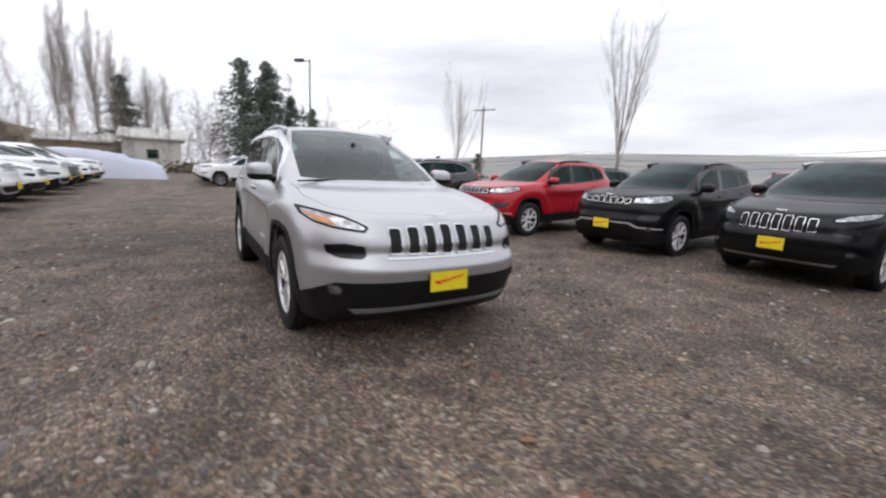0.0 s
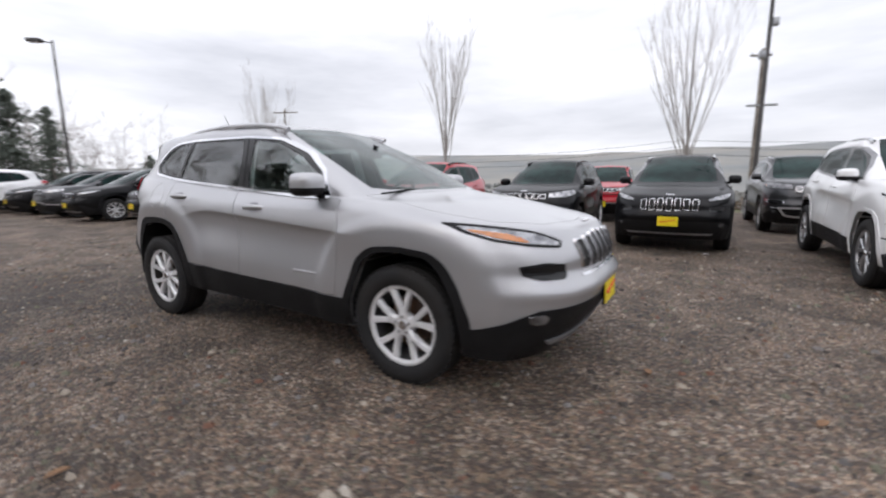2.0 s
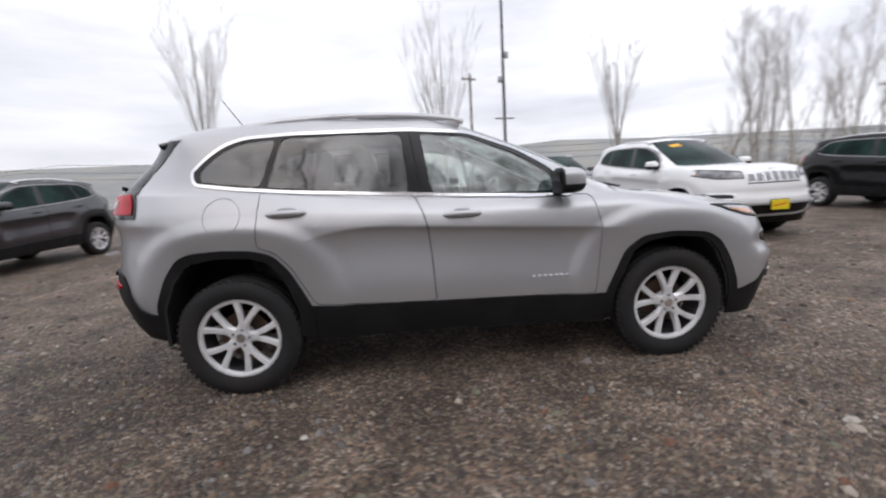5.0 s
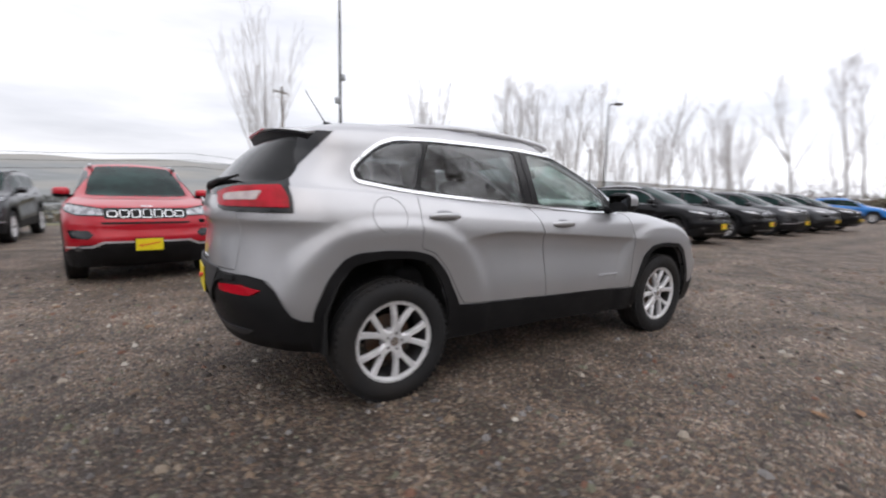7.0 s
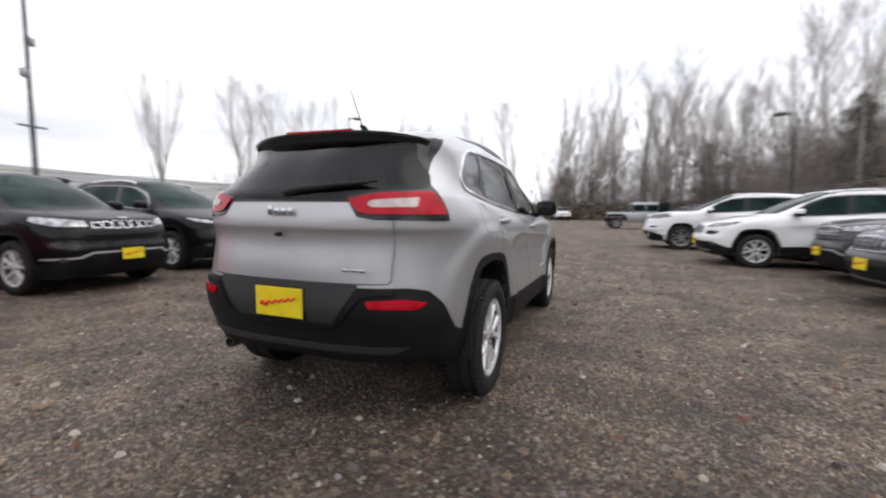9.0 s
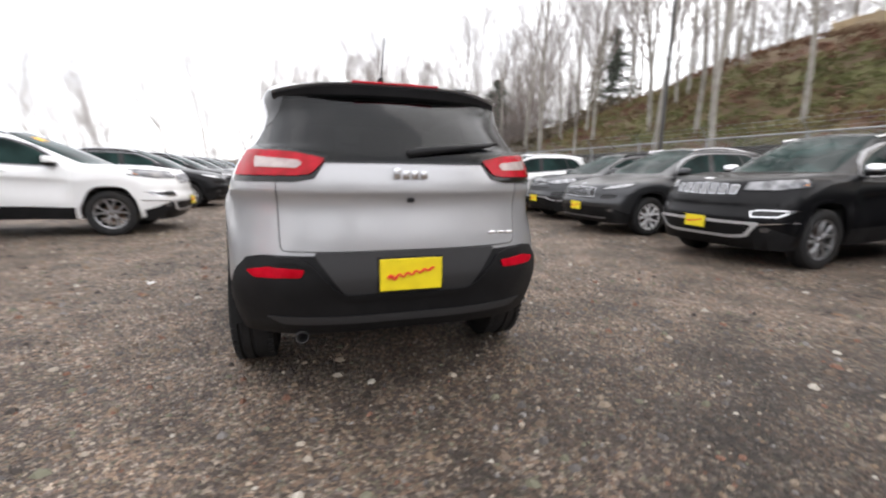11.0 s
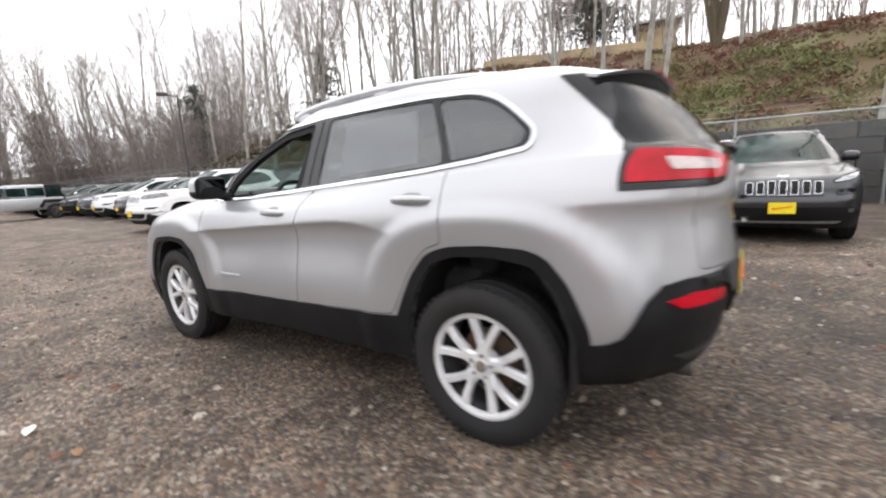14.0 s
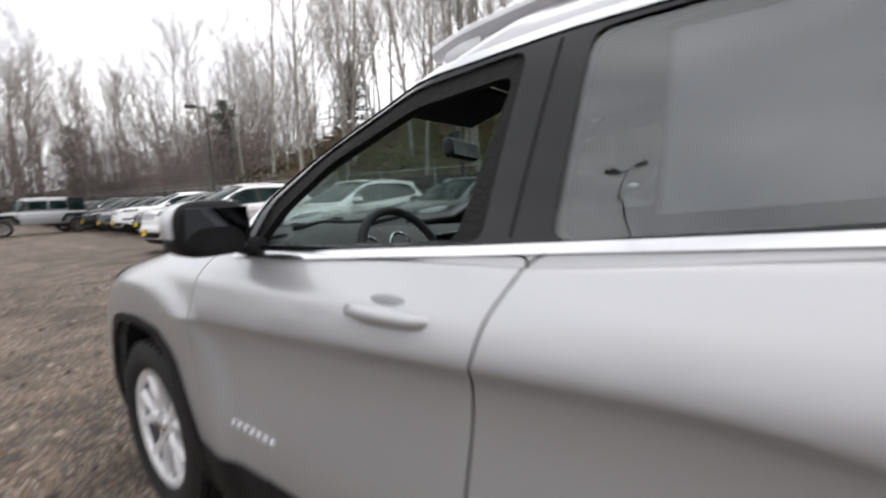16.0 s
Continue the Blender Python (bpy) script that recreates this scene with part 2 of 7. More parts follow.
def swell(poly, d):
    """The polygon grown by d about its own outline."""
    n = len(poly)
    area = sum(poly[i - 1][0] * poly[i][1] - poly[i][0] * poly[i - 1][1] for i in range(n))
    sgn = 1 if area > 0 else -1
    out = []
    for i in range(n):
        p, a, b = Vector(poly[i]), Vector(poly[i - 1]), Vector(poly[(i + 1) % n])
        e1, e2 = (p - a).normalized(), (b - p).normalized()
        n1, n2 = Vector((e1.y, -e1.x)) * sgn, Vector((e2.y, -e2.x)) * sgn
        m = n1 + n2
        m = m.normalized() if m.length > 1e-6 else n1
        out.append(tuple(p + m * d / max(0.5, m.dot(n1))))
    return out


def boolean(a, b, op):
    """The meshes a and b joined, cut or met; a new mesh."""
    oa, ob = new("solid_a", a), new("solid_b", b)
    md = oa.modifiers.new("cut", "BOOLEAN")
    md.operation, md.solver, md.object = op, "MANIFOLD", ob
    dg = bpy.context.evaluated_depsgraph_get()
    me = bpy.data.meshes.new_from_object(oa.evaluated_get(dg))
    bpy.data.objects.remove(oa)
    bpy.data.objects.remove(ob)
    return me


def raw(bm):
    me = bpy.data.meshes.new("solid")
    bm.to_mesh(me)
    bm.free()
    return me


def union(bms):
    bm = bmesh.new()
    for b in bms:
        me = raw(b)
        bm.from_mesh(me)
        bpy.data.meshes.remove(me)
    return bm


def flip_y(me):
    me2 = me.copy()
    me2.transform(Matrix.Diagonal((1, -1, 1, 1)))
    me2.flip_normals()
    return me2


# ---- the car body: rails round the car, lofted from sill to roof ----
RES = {2: (28, 84, 26), 1: (12, 26, 11), 0: (7, 15, 7)}
SMOOTH = {"corner": 4, "arch": 40}


def outline(xf, xr, w, xmf, xmr, nf, nr, NF, NS, NR):
    """Half a plan outline, from the middle of the front round the side to the middle of the rear."""
    def quarter(x0, x1, n, count):
        th = np.linspace(0, math.pi / 2, 400)
        x = x0 + (x1 - x0) * np.clip(np.cos(th), 0, 1) ** (2 / n)
        y = w * np.clip(np.sin(th), 0, 1) ** (2 / n)
        s = np.r_[0, np.cumsum(np.hypot(np.diff(x), np.diff(y)))]
        u = np.linspace(0, s[-1], count + 1)
        return np.interp(u, s, x), np.interp(u, s, y)
    fx, fy = quarter(xmf, xf, nf, NF)
    rx, ry = quarter(xmr, xr, nr, NR)
    sx = np.linspace(xmf, xmr, NS + 1)
    return np.r_[fx[:-1], sx, rx[::-1][1:]], np.r_[fy[:-1], np.full(NS + 1, w), ry[::-1][1:]]


def plan_rail(res, xf, xr, w, xmf, xmr, nf, nr, zs):
    NF, NS, NR = res
    x, y = outline(xf, xr, w, xmf, xmr, nf, nr, NF, NS, NR)
    keys = [0, NF * 0.6, NF, NF + NS * 0.5, NF + NS, NF + NS + NR * 0.4, NF + NS + NR]
    z = np.interp(np.arange(len(x)), keys, zs)
    h = 4 if NF > 20 else 2 if NF > 10 else 1
    k = np.exp(-np.linspace(-2, 2, 2 * h + 1) ** 2)
    pad = np.r_[z[h:0:-1], z, z[-2:-2 - h:-1]]
    z = np.convolve(pad, k / k.sum(), "valid")
    return np.stack([x, y, z], 1)


def suv_rails(s, res):
    """The rails of the body, sill to roof, for one kind of car."""
    def rail(*a):
        return plan_rail(res, *a)
    lift, nose = s.get("hood", 0.0), s.get("nose", 0.0)
    tail, top = s.get("tail", 0.0), s.get("top", 0.0)
    R = []
    R.append((rail(1.95, -2.00, 0.70, 1.2, -1.4, 4, 3.0, [0.24, 0.24, 0.27, 0.30, 0.30, 0.345, 0.36]), 1))
    R.append((rail(2.14, -2.16, 0.86, 1.3, -1.45, 4, 2.9, [0.24, 0.24, 0.27, 0.31, 0.31, 0.38, 0.40]), 2))
    R.append((rail(2.26 + nose, -2.20, 0.89, 1.35, -1.45, 3.4, 3.2, [0.38, 0.40, 0.43, 0.45, 0.47, 0.53, 0.54]), 3))
    R.append((rail(2.325 + nose, -2.238, 0.90, 1.35, -1.43, 3.2, 3.2, [0.52, 0.53, 0.58, 0.60, 0.62, 0.65, 0.66]), 6))
    R.append((rail(2.315 + nose, -2.234, 0.90, 1.35, -1.4, 3.0, 2.9, [0.67 + lift * 0.3, 0.70 + lift * 0.3, 0.78, 0.83, 0.90, 0.86, 0.80]), 7))
    R.append((rail(2.28 + nose, -2.232, 0.895, 1.30, -1.4, 2.9, 2.9, [0.80 + lift * 0.5, 0.83 + lift * 0.5, 0.875, 0.945, 1.03, 1.03, 1.02]), 5))
    R.append((rail(2.20 + nose, -2.228, 0.87, 1.25, -1.4, 2.8, 3.0, [0.905 + lift, 0.94 + lift, 1.005 + lift * 0.5, 1.03, 1.11, 1.12, 1.10]), 3))
    R.append((rail(2.03 + nose, -2.20, 0.815, 1.15, -1.43, 2.6, 3.0, [0.95 + lift, 0.99 + lift, 1.07 + lift * 0.5, 1.095, 1.205, 1.23, 1.21]), 5))
    R.append((rail(1.62, -2.18, 0.798, 0.98, -1.43, 2.4, 3.0, [1.055 + lift * 0.7, 1.06 + lift * 0.7, 1.09 + lift * 0.3, 1.115, 1.225, 1.25, 1.24]), 5))
    R.append((rail(1.20, -2.15, 0.785, 0.80, -1.43, 2.2, 2.9, [1.115, 1.115, 1.115, 1.125, 1.25, 1.27, 1.275]), 5))
    R.append((rail(0.62, -2.02, 0.715, 0.36, -1.45, 2.3, 2.3, [1.40 + top * 0.5, 1.385, 1.34, 1.37, 1.41, 1.42, 1.42]), 6))
    R.append((rail(0.04, -1.87, 0.635, -0.12, -1.50, 2.5, 3.0, [1.63 + top, 1.61 + top, 1.565 + top, 1.59 + top, 1.57 + top, 1.545 + top, 1.545 + top]), 3))
    R.append((rail(-0.10, -1.80, 0.54, -0.25, -1.50, 2.5, 3.4, [1.66 + top, 1.65 + top, 1.63 + top, 1.652 + top, 1.62 + top, 1.575 + top, 1.57 + top]), 4))
    mid = R[-1][0].copy()
    mid[:, 0] = mid[0, 0] + (mid[-1, 0] - mid[0, 0]) * np.linspace(0, 1, len(mid)) * 0.9 - 0.05
    mid[:, 1] = 0
    mid[:, 2] = np.interp(mid[:, 0], [-1.80, -1.5, -0.8, -0.1], [1.59 + top, 1.645 + top, 1.69 + top, 1.672 + top])
    R.append((mid, 1))
    return R


def loft(s, level=2):
    """The body as one closed mesh, both halves."""
    rails = suv_rails(s, RES[level])
    first = rails[0][0].copy()
    first[:, 1] = 0
    keys = [first] + [r for r, _ in rails]
    counts = [(c, (c + 1) // 2, (c + 2) // 3)[2 - level] for c in [2] + [c for _, c in rails[:-1]]]
    if level == 2:
        counts = [c + e for c, e in zip(counts, [0, 0, 0, 0, 3, 6, 4, 2] + [0] * 9)]
    rows = []
    K = len(keys)
    for i in range(K - 1):
        p0, p1, p2, p3 = keys[max(i - 1, 0)], keys[i], keys[i + 1], keys[min(i + 2, K - 1)]
        flat = 0.35 if i in (0, 1, 2) else 0.8
        m1, m2 = (p2 - p0) * 0.5 * flat, (p3 - p1) * 0.5 * flat
        seg = np.linalg.norm(p2 - p1, axis=1, keepdims=True)
        for m in (m1, m2):
            ln = np.linalg.norm(m, axis=1, keepdims=True)
            m *= np.minimum(1, seg / np.maximum(ln, 1e-9))
        for j in range(counts[i]):
            t = j / counts[i]
            rows.append((2 * t**3 - 3 * t**2 + 1) * p1 + (t**3 - 2 * t**2 + t) * m1 + (-2 * t**3 + 3 * t**2) * p2 + (t**3 - t**2) * m2)
    rows.append(keys[-1])
    P = np.array(rows)
    # the flanks draw in towards the tail
    P[..., 1] *= 1 - 0.045 * np.clip((-0.4 - P[..., 0]) / 1.2, 0, 1) * np.clip((1.5 - P[..., 2]) / 0.2, 0, 1)
    # swelling of the fenders over the wheels, and hollow of the doors
    for xw in (1.35, -1.35):
        d = (np.abs((P[..., 0] - xw) / 0.60) ** 2.5 + np.abs((P[..., 2] - 0.40) / (0.58 if xw < 0 else 0.53)) ** 2.5) ** 0.4
        q = np.clip((1.19 - d) / 0.15, 0, 1)
        P[..., 1] += (0.018 * q * q * (3 - 2 * q) - 0.07 * np.clip(1 - d, 0, 0.25)) * (P[..., 1] > 0.7)
    # a crease along the doors: sharp above, a hollow under it that runs out towards the sill
    under = np.maximum(0.943 - 0.066 * P[..., 0] - 0.09 * np.clip((-0.42 - P[..., 0]) / 0.5, 0, 1) ** 2 - P[..., 2], 0)
    back = np.clip((under - 0.09) / 0.33, 0, 1)
    along = np.clip((P[..., 0] + 0.98) / 0.42, 0, 1) * np.clip((1.10 - P[..., 0]) / 0.42, 0, 1)
    along = along * along * (3 - 2 * along)
    P[..., 1] -= 0.033 * (1 - np.exp(-under / 0.030)) * (1 - back * back * (3 - 2 * back)) * along * (P[..., 1] > 0.7)
    # the same round the tail, under the lamps
    under = np.maximum(1.052 - P[..., 2], 0)
    back = np.clip((under - 0.03) / 0.22, 0, 1)
    hollow = 0.022 * (1 - np.exp(-under / 0.026)) * (1 - back * back * (3 - 2 * back))
    tail_on = np.clip((-1.62 - P[..., 0]) / 0.42, 0, 1)
    tail_on = tail_on * tail_on * (3 - 2 * tail_on)
    flank = np.clip((P[..., 1] - 0.62) / 0.2, 0, 1)
    P[..., 1] -= hollow * tail_on * flank
    P[..., 0] += hollow * tail_on * (1 - 0.7 * flank)
    # the bumper bar stands proud under the lamps
    nose_on = np.clip((P[..., 0] - 1.75) / 0.3, 0, 1)
    P[..., 0] += nose_on * (0.030 * np.exp(-((P[..., 2] - 0.605) / 0.045) ** 2) - 0.014 * np.exp(-((P[..., 2] - 0.71) / 0.035) ** 2))
    P[:, 0, 1] = P[:, -1, 1] = 0
    nr, nc = P.shape[:2]
    P = P * np.array([s.get("sx", 1), s.get("sy", 1), s.get("sz", 1)])
    verts = [tuple(p) for p in P.reshape(-1, 3)] + [(p[0], -p[1], p[2]) for p in P.reshape(-1, 3)]
    faces = []
    o = nr * nc
    for i in range(nr - 1):
        for j in range(nc - 1):
            a, b, c, d = i * nc + j, i * nc + j + 1, (i + 1) * nc + j + 1, (i + 1) * nc + j
            faces.append((a, b, c, d))
            faces.append((o + d, o + c, o + b, o + a))
    me = bpy.data.meshes.new("loft")
    me.from_pydata(verts, [], faces)
    bm = bmesh.new()
    bm.from_mesh(me)
    bmesh.ops.remove_doubles(bm, verts=bm.verts, dist=1e-5)
    bmesh.ops.dissolve_degenerate(bm, edges=bm.edges, dist=1e-6)
    bmesh.ops.recalc_face_normals(bm, faces=bm.faces)
    return bm


def offset_mesh(bm, d):
    b = bm.copy()
    b.normal_update()
    moved = [(v, v.co + v.normal * d) for v in b.verts]
    for v, co in moved:
        v.co = co
        if abs(v.co.y) < 1e-6:
            v.co.y = 0
    return raw(b)


# ---- cutting the body into its panels ----
from mathutils.bvhtree import BVHTree


def mirror2(poly):
    return [(-p[0], p[1]) for p in poly][::-1]


ARCHES = {
    1.35: ([(0.895, 0.12), (0.905, 0.457), (1.035, 0.735), (1.15, 0.815), (1.348, 0.832), (1.566, 0.813), (1.66, 0.757), (1.735, 0.64), (1.805, 0.459), (1.83, 0.12)],
           [(0.955, 0.12), (0.96, 0.46), (1.085, 0.725), (1.185, 0.785), (1.35, 0.797), (1.55, 0.78), (1.64, 0.70), (1.72, 0.535), (1.745, 0.40), (1.745, 0.12)]),
    -1.35: ([(-1.83, 0.12), (-1.81, 0.58), (-1.735, 0.75), (-1.65, 0.855), (-1.57, 0.885), (-1.40, 0.892), (-1.21, 0.88), (-1.10, 0.845), (-1.01, 0.74), (-0.94, 0.60), (-0.895, 0.50), (-0.88, 0.12)],
            [(-1.755, 0.12), (-1.75, 0.56), (-1.685, 0.715), (-1.60, 0.82), (-1.42, 0.846), (-1.23, 0.838), (-1.125, 0.80), (-1.045, 0.69), (-0.985, 0.515), (-0.97, 0.12)])}


def arch(xw, a, b=0, n=0, low=0.12, r=0.045):
    """The outline of a wheel arch in side view, open towards the ground: of its trim, or of its opening."""
    outer, inner = ARCHES[xw]
    poly = outer if a > 0.43 else swell(inner, a - 0.405)
    poly = [(x, low if z < 0.15 else z) for x, z in poly]
    poly = poly if sum(p[0] * q[1] - q[0] * p[1] for p, q in zip(poly, poly[1:] + poly[:1])) > 0 else poly[::-1]
    return rounded(poly, r) if r else poly


# window openings and shut lines in side view (x, z)
WIN_FRONT = [(-0.142, 1.155), (0.30, 1.128), (0.675, 1.118), (0.585, 1.245), (0.385, 1.375), (0.10, 1.487), (-0.19, 1.518)]
WIN_REAR = [(-1.13, 1.238), (-0.28, 1.162), (-0.312, 1.522), (-0.62, 1.532), (-1.03, 1.53)]
WIN_QUARTER = [(-1.50, 1.292), (-1.30, 1.262), (-1.165, 1.243), (-1.065, 1.528), (-1.25, 1.515), (-1.36, 1.475), (-1.45, 1.41), (-1.52, 1.345)]
DLO = [(-1.535, 1.285), (-1.30, 1.248), (-1.0, 1.215), (-0.11, 1.148), (0.45, 1.11), (0.725, 1.103), (0.625, 1.255), (0.415, 1.392), (0.11, 1.505),
       (-0.27, 1.537), (-0.97, 1.545), (-1.25, 1.532), (-1.365, 1.495), (-1.465, 1.425), (-1.55, 1.345)]
DOOR_FRONT = [(0.845, 1.085), (0.885, 0.90), (0.87, 0.70), (0.845, 0.475), (-0.155, 0.50), (-0.165, 0.75), (-0.182, 0.95), (-0.205, 1.04), (-0.25, 1.137)]
DOOR_REAR = [(-0.2515, 1.139), (-0.2065, 1.041), (-0.1835, 0.95), (-0.1665, 0.75), (-0.1565, 0.50), (-0.875, 0.53), (-0.925, 0.62), (-0.995, 0.755), (-1.09, 0.862), (-1.185, 0.895), (-1.16, 1.225)]
TAIL_LAMP = [(1.0, 1.250), (0.72, 1.247), (0.50, 1.230), (0.365, 1.203), (0.43, 1.135), (0.50, 1.128), (1.0, 1.128)]
HEAD_LAMP = [(0.84, 0.968), (0.78, 0.958), (0.64, 0.925), (0.585, 0.900), (0.53, 0.870), (0.55, 0.850), (0.70, 0.868), (0.79, 0.893), (0.835, 0.932)]


class Shell:
    """One kind of body: its loft, offset copies, and panels cut out of it."""

    def __init__(self, style, fine):
        self.style = style
        self.done = {}
        self.bm = loft(style, fine)
        self.bm.normal_update()
        self.skins = {}
        b = self.bm.copy()
        bmesh.ops.triangulate(b, faces=b.faces)
        b.normal_update()
        self.tree = BVHTree.FromBMesh(b)
        b.faces.ensure_lookup_table()
        self.tris = [([v.co.copy() for v in f.verts], [v.normal.copy() for v in f.verts]) for f in b.faces]
        b.free()

    def skin(self, d):
        if d not in self.skins:
            self.skins[d] = offset_mesh(self.bm, d)
        return self.skins[d].copy()

    def shape(self, me, mats, blend=0.85):
        """Gives the panel the smooth body's own normals, and its material."""
        finish(me, mats, 40)
        me.update()
        normals = [None] * len(me.loops)
        for f in me.polygons:
            fn = f.normal
            for li in f.loop_indices:
                co = me.vertices[me.loops[li].vertex_index].co
                hit, _, idx, dist = self.tree.find_nearest(co)
                n = fn
                if hit is not None and dist < 0.02:
                    vs, ns = self.tris[idx]
                    w = interp_weights(vs, hit)
                    sn = (ns[0] * w[0] + ns[1] * w[1] + ns[2] * w[2]).normalized()
                    if sn.dot(fn) > blend:
                        n = sn
                normals[li] = tuple(n)
        me.normals_split_custom_set(normals)
        return me

    def dressed(self, me, side, mat, scale):
        """The shaped and scaled panel; made once, and copied for other paints."""
        key = (me.name, side)
        if key not in self.done:
            m2 = me.copy() if side > 0 else flip_y(me)
            self.shape(m2, mat)
            m2.transform(scale)
            self.done[key] = m2
            return m2
        m2 = self.done[key]
        if m2.materials[0] != mat:
            if (key, mat.name) not in self.done:
                c = m2.copy()
                c.materials[0] = mat
                self.done[key, mat.name] = c
            m2 = self.done[key, mat.name]
        return m2

    def cut_out(self, poly, axis, lo, hi, out, inn):
        """A panel that follows the body: the prism's stretch of the skin from out over it to inn under it."""
        me = boolean(self.skin(out), raw(prism(poly, axis, lo, hi)), "INTERSECT")
        return boolean(me, self.skin(-inn), "DIFFERENCE")


def interp_weights(vs, p):
    a, b, c = vs
    v0, v1, v2 = b - a, c - a, p - a
    d00, d01, d11, d20, d21 = v0.dot(v0), v0.dot(v1), v1.dot(v1), v2.dot(v0), v2.dot(v1)
    den = d00 * d11 - d01 * d01
    if abs(den) < 1e-14:
        return (1, 0, 0)
    v, w = (d11 * d20 - d01 * d21) / den, (d00 * d21 - d01 * d20) / den
    return (1 - v - w, v, w)


def wheel_meshes(radius, dark=False, spokes=5, fine=2):
    """Meshes of a wheel that faces +y, about its hub: tyre, rim, cap, brake disc, nut."""
    out = {}
    bm = bmesh.new()
    rr = radius * 0.665
    prof = [(rr - 0.012, 0.085), (rr + 0.002, 0.100), (rr + 0.02, 0.112), (radius - 0.065, 0.120), (radius - 0.03, 0.113), (radius - 0.010, 0.098),
            (radius - 0.001, 0.075), (radius - 0.012, 0.066), (radius - 0.012, 0.060), (radius, 0.054), (radius + 0.001, 0.012), (radius - 0.011, 0.008),
            (radius - 0.011, -0.008), (radius + 0.001, -0.012), (radius, -0.07), (radius - 0.02, -0.105), (radius - 0.07, -0.118), (rr, -0.10), (rr - 0.012, -0.085)]
    seg = (16, 28, 56)[fine]
    rings = [[bm.verts.new((r * math.cos(k * math.tau / seg), y, r * math.sin(k * math.tau / seg))) for k in range(seg)] for r, y in prof]
    for a, b in zip(rings, rings[1:] + rings[:1]):
        for k in range(seg):
            bm.faces.new((a[k], a[(k + 1) % seg], b[(k + 1) % seg], b[k]))
    bmesh.ops.recalc_face_normals(bm, faces=bm.faces)
    # shoulder blocks of the tread
    for k in range(seg if fine == 2 else 0):
        a = (k + 0.5) * math.tau / seg
        m = Matrix.Rotation(-a, 4, "Y")
        for sy in (0.088, -0.088):
            box(bm, m @ Vector((radius - 0.006, sy, 0)), (0.012, 0.03, 0.022), m)
    out["tyre"] = mesh_of(bm, "tyre", RUBBER, 30)
    bm = bmesh.new()
    lip = [(rr, 0.082), (rr + 0.006, 0.096), (rr - 0.004, 0.100), (rr - 0.014, 0.094), (rr - 0.022, 0.06), (rr - 0.026, -0.07), (rr - 0.01, -0.09), (rr, -0.08)]
    rings = [[bm.verts.new((r * math.cos(k * math.tau / seg), y, r * math.sin(k * math.tau / seg))) for k in range(seg)] for r, y in lip]
    for a, b in zip(rings, rings[1:] + rings[:1]):
        for k in range(seg):
            bm.faces.new((a[k], a[(k + 1) % seg], b[(k + 1) % seg], b[k]))
    bmesh.ops.recalc_face_normals(bm, faces=bm.faces)
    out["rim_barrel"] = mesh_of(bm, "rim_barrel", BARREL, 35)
    bm = bmesh.new()
    face = [(rr - 0.024, 0.078), (rr - 0.020, 0.093), (rr - 0.008, 0.099), (rr + 0.005, 0.100), (rr + 0.008, 0.093), (rr - 0.012, 0.080)]
    rings = [[bm.verts.new((r * math.cos(k * math.tau / seg), y, r * math.sin(k * math.tau / seg))) for k in range(seg)] for r, y in face]
    for a, b in zip(rings, rings[1:] + rings[:1]):
        for k in range(seg):
            bm.faces.new((a[k], a[(k + 1) % seg], b[(k + 1) % seg], b[k]))

    def arm(a0, a1, r0, r1, w0, w1, hump):
        """One tapering, rounded spoke from radius r0 to r1."""
        stations = []
        for t in (0.0, 0.25, 0.5, 0.75, 1.0):
            r = r0 + (r1 - r0) * t
            ang = a0 + (a1 - a0) * t
            wd = w0 + (w1 - w0) * t + 0.004 * max(0, t - 0.75) * 4
            y = 0.080 + 0.006 * t + hump * math.sin(t * math.pi)
            c = Vector((r * math.cos(ang), y, r * math.sin(ang)))
            tang = Vector((-math.sin(ang), 0, math.cos(ang)))
            stations.append([bm.verts.new(c + tang * wd * u + Vector((0, v, 0))) for u, v in ((-0.8, -0.035), (-1, -0.010), (-0.62, 0.004), (0.62, 0.004), (1, -0.010), (0.8, -0.035))])
        for p, q in zip(stations, stations[1:]):
            for i in range(6):
                bm.faces.new((p[i], p[(i + 1) % 6], q[(i + 1) % 6], q[i]))
        bm.faces.new(stations[0][::-1])
        bm.faces.new(stations[-1])

    for k in range(spokes):
        mid = k * math.tau / spokes + math.pi / 2
        arm(mid, mid, 0.045, 0.112, 0.036, 0.030, 0.002)
        for sd in (-1, 1):
            arm(mid + sd * 0.16, mid + sd * 0.31, 0.088, rr - 0.014, 0.018, 0.021, 0.004)
    tube(bm, (0, 0.03, 0), (0, 0.084, 0), 0.070, 0.060, 30)
    bmesh.ops.recalc_face_normals(bm, faces=bm.faces)
    out["rim"] = mesh_of(bm, "rim", DARK_RIM if dark else RIM, 35)
    bm = bmesh.new()
    tube(bm, (0, 0.08, 0), (0, 0.091, 0), 0.031, 0.027, 24)
    out["hub_cap"] = mesh_of(bm, "hub_cap", CHROME)
    bm = bmesh.new()
    tube(bm, (0, -0.02, 0), (0, 0.0, 0), 0.145, None, 36)
    tube(bm, (0, -0.02, 0), (0, 0.03, 0), 0.07, 0.06, 24)
    out["brake_disc"] = mesh_of(bm, "brake_disc", BRAKE)
    bm = bmesh.new()
    tube(bm, (0, 0.075, 0), (0, 0.094, 0), 0.010, 0.009, 6)
    out["lug_nut"] = mesh_of(bm, "lug_nut", DARK_RIM)
    return out


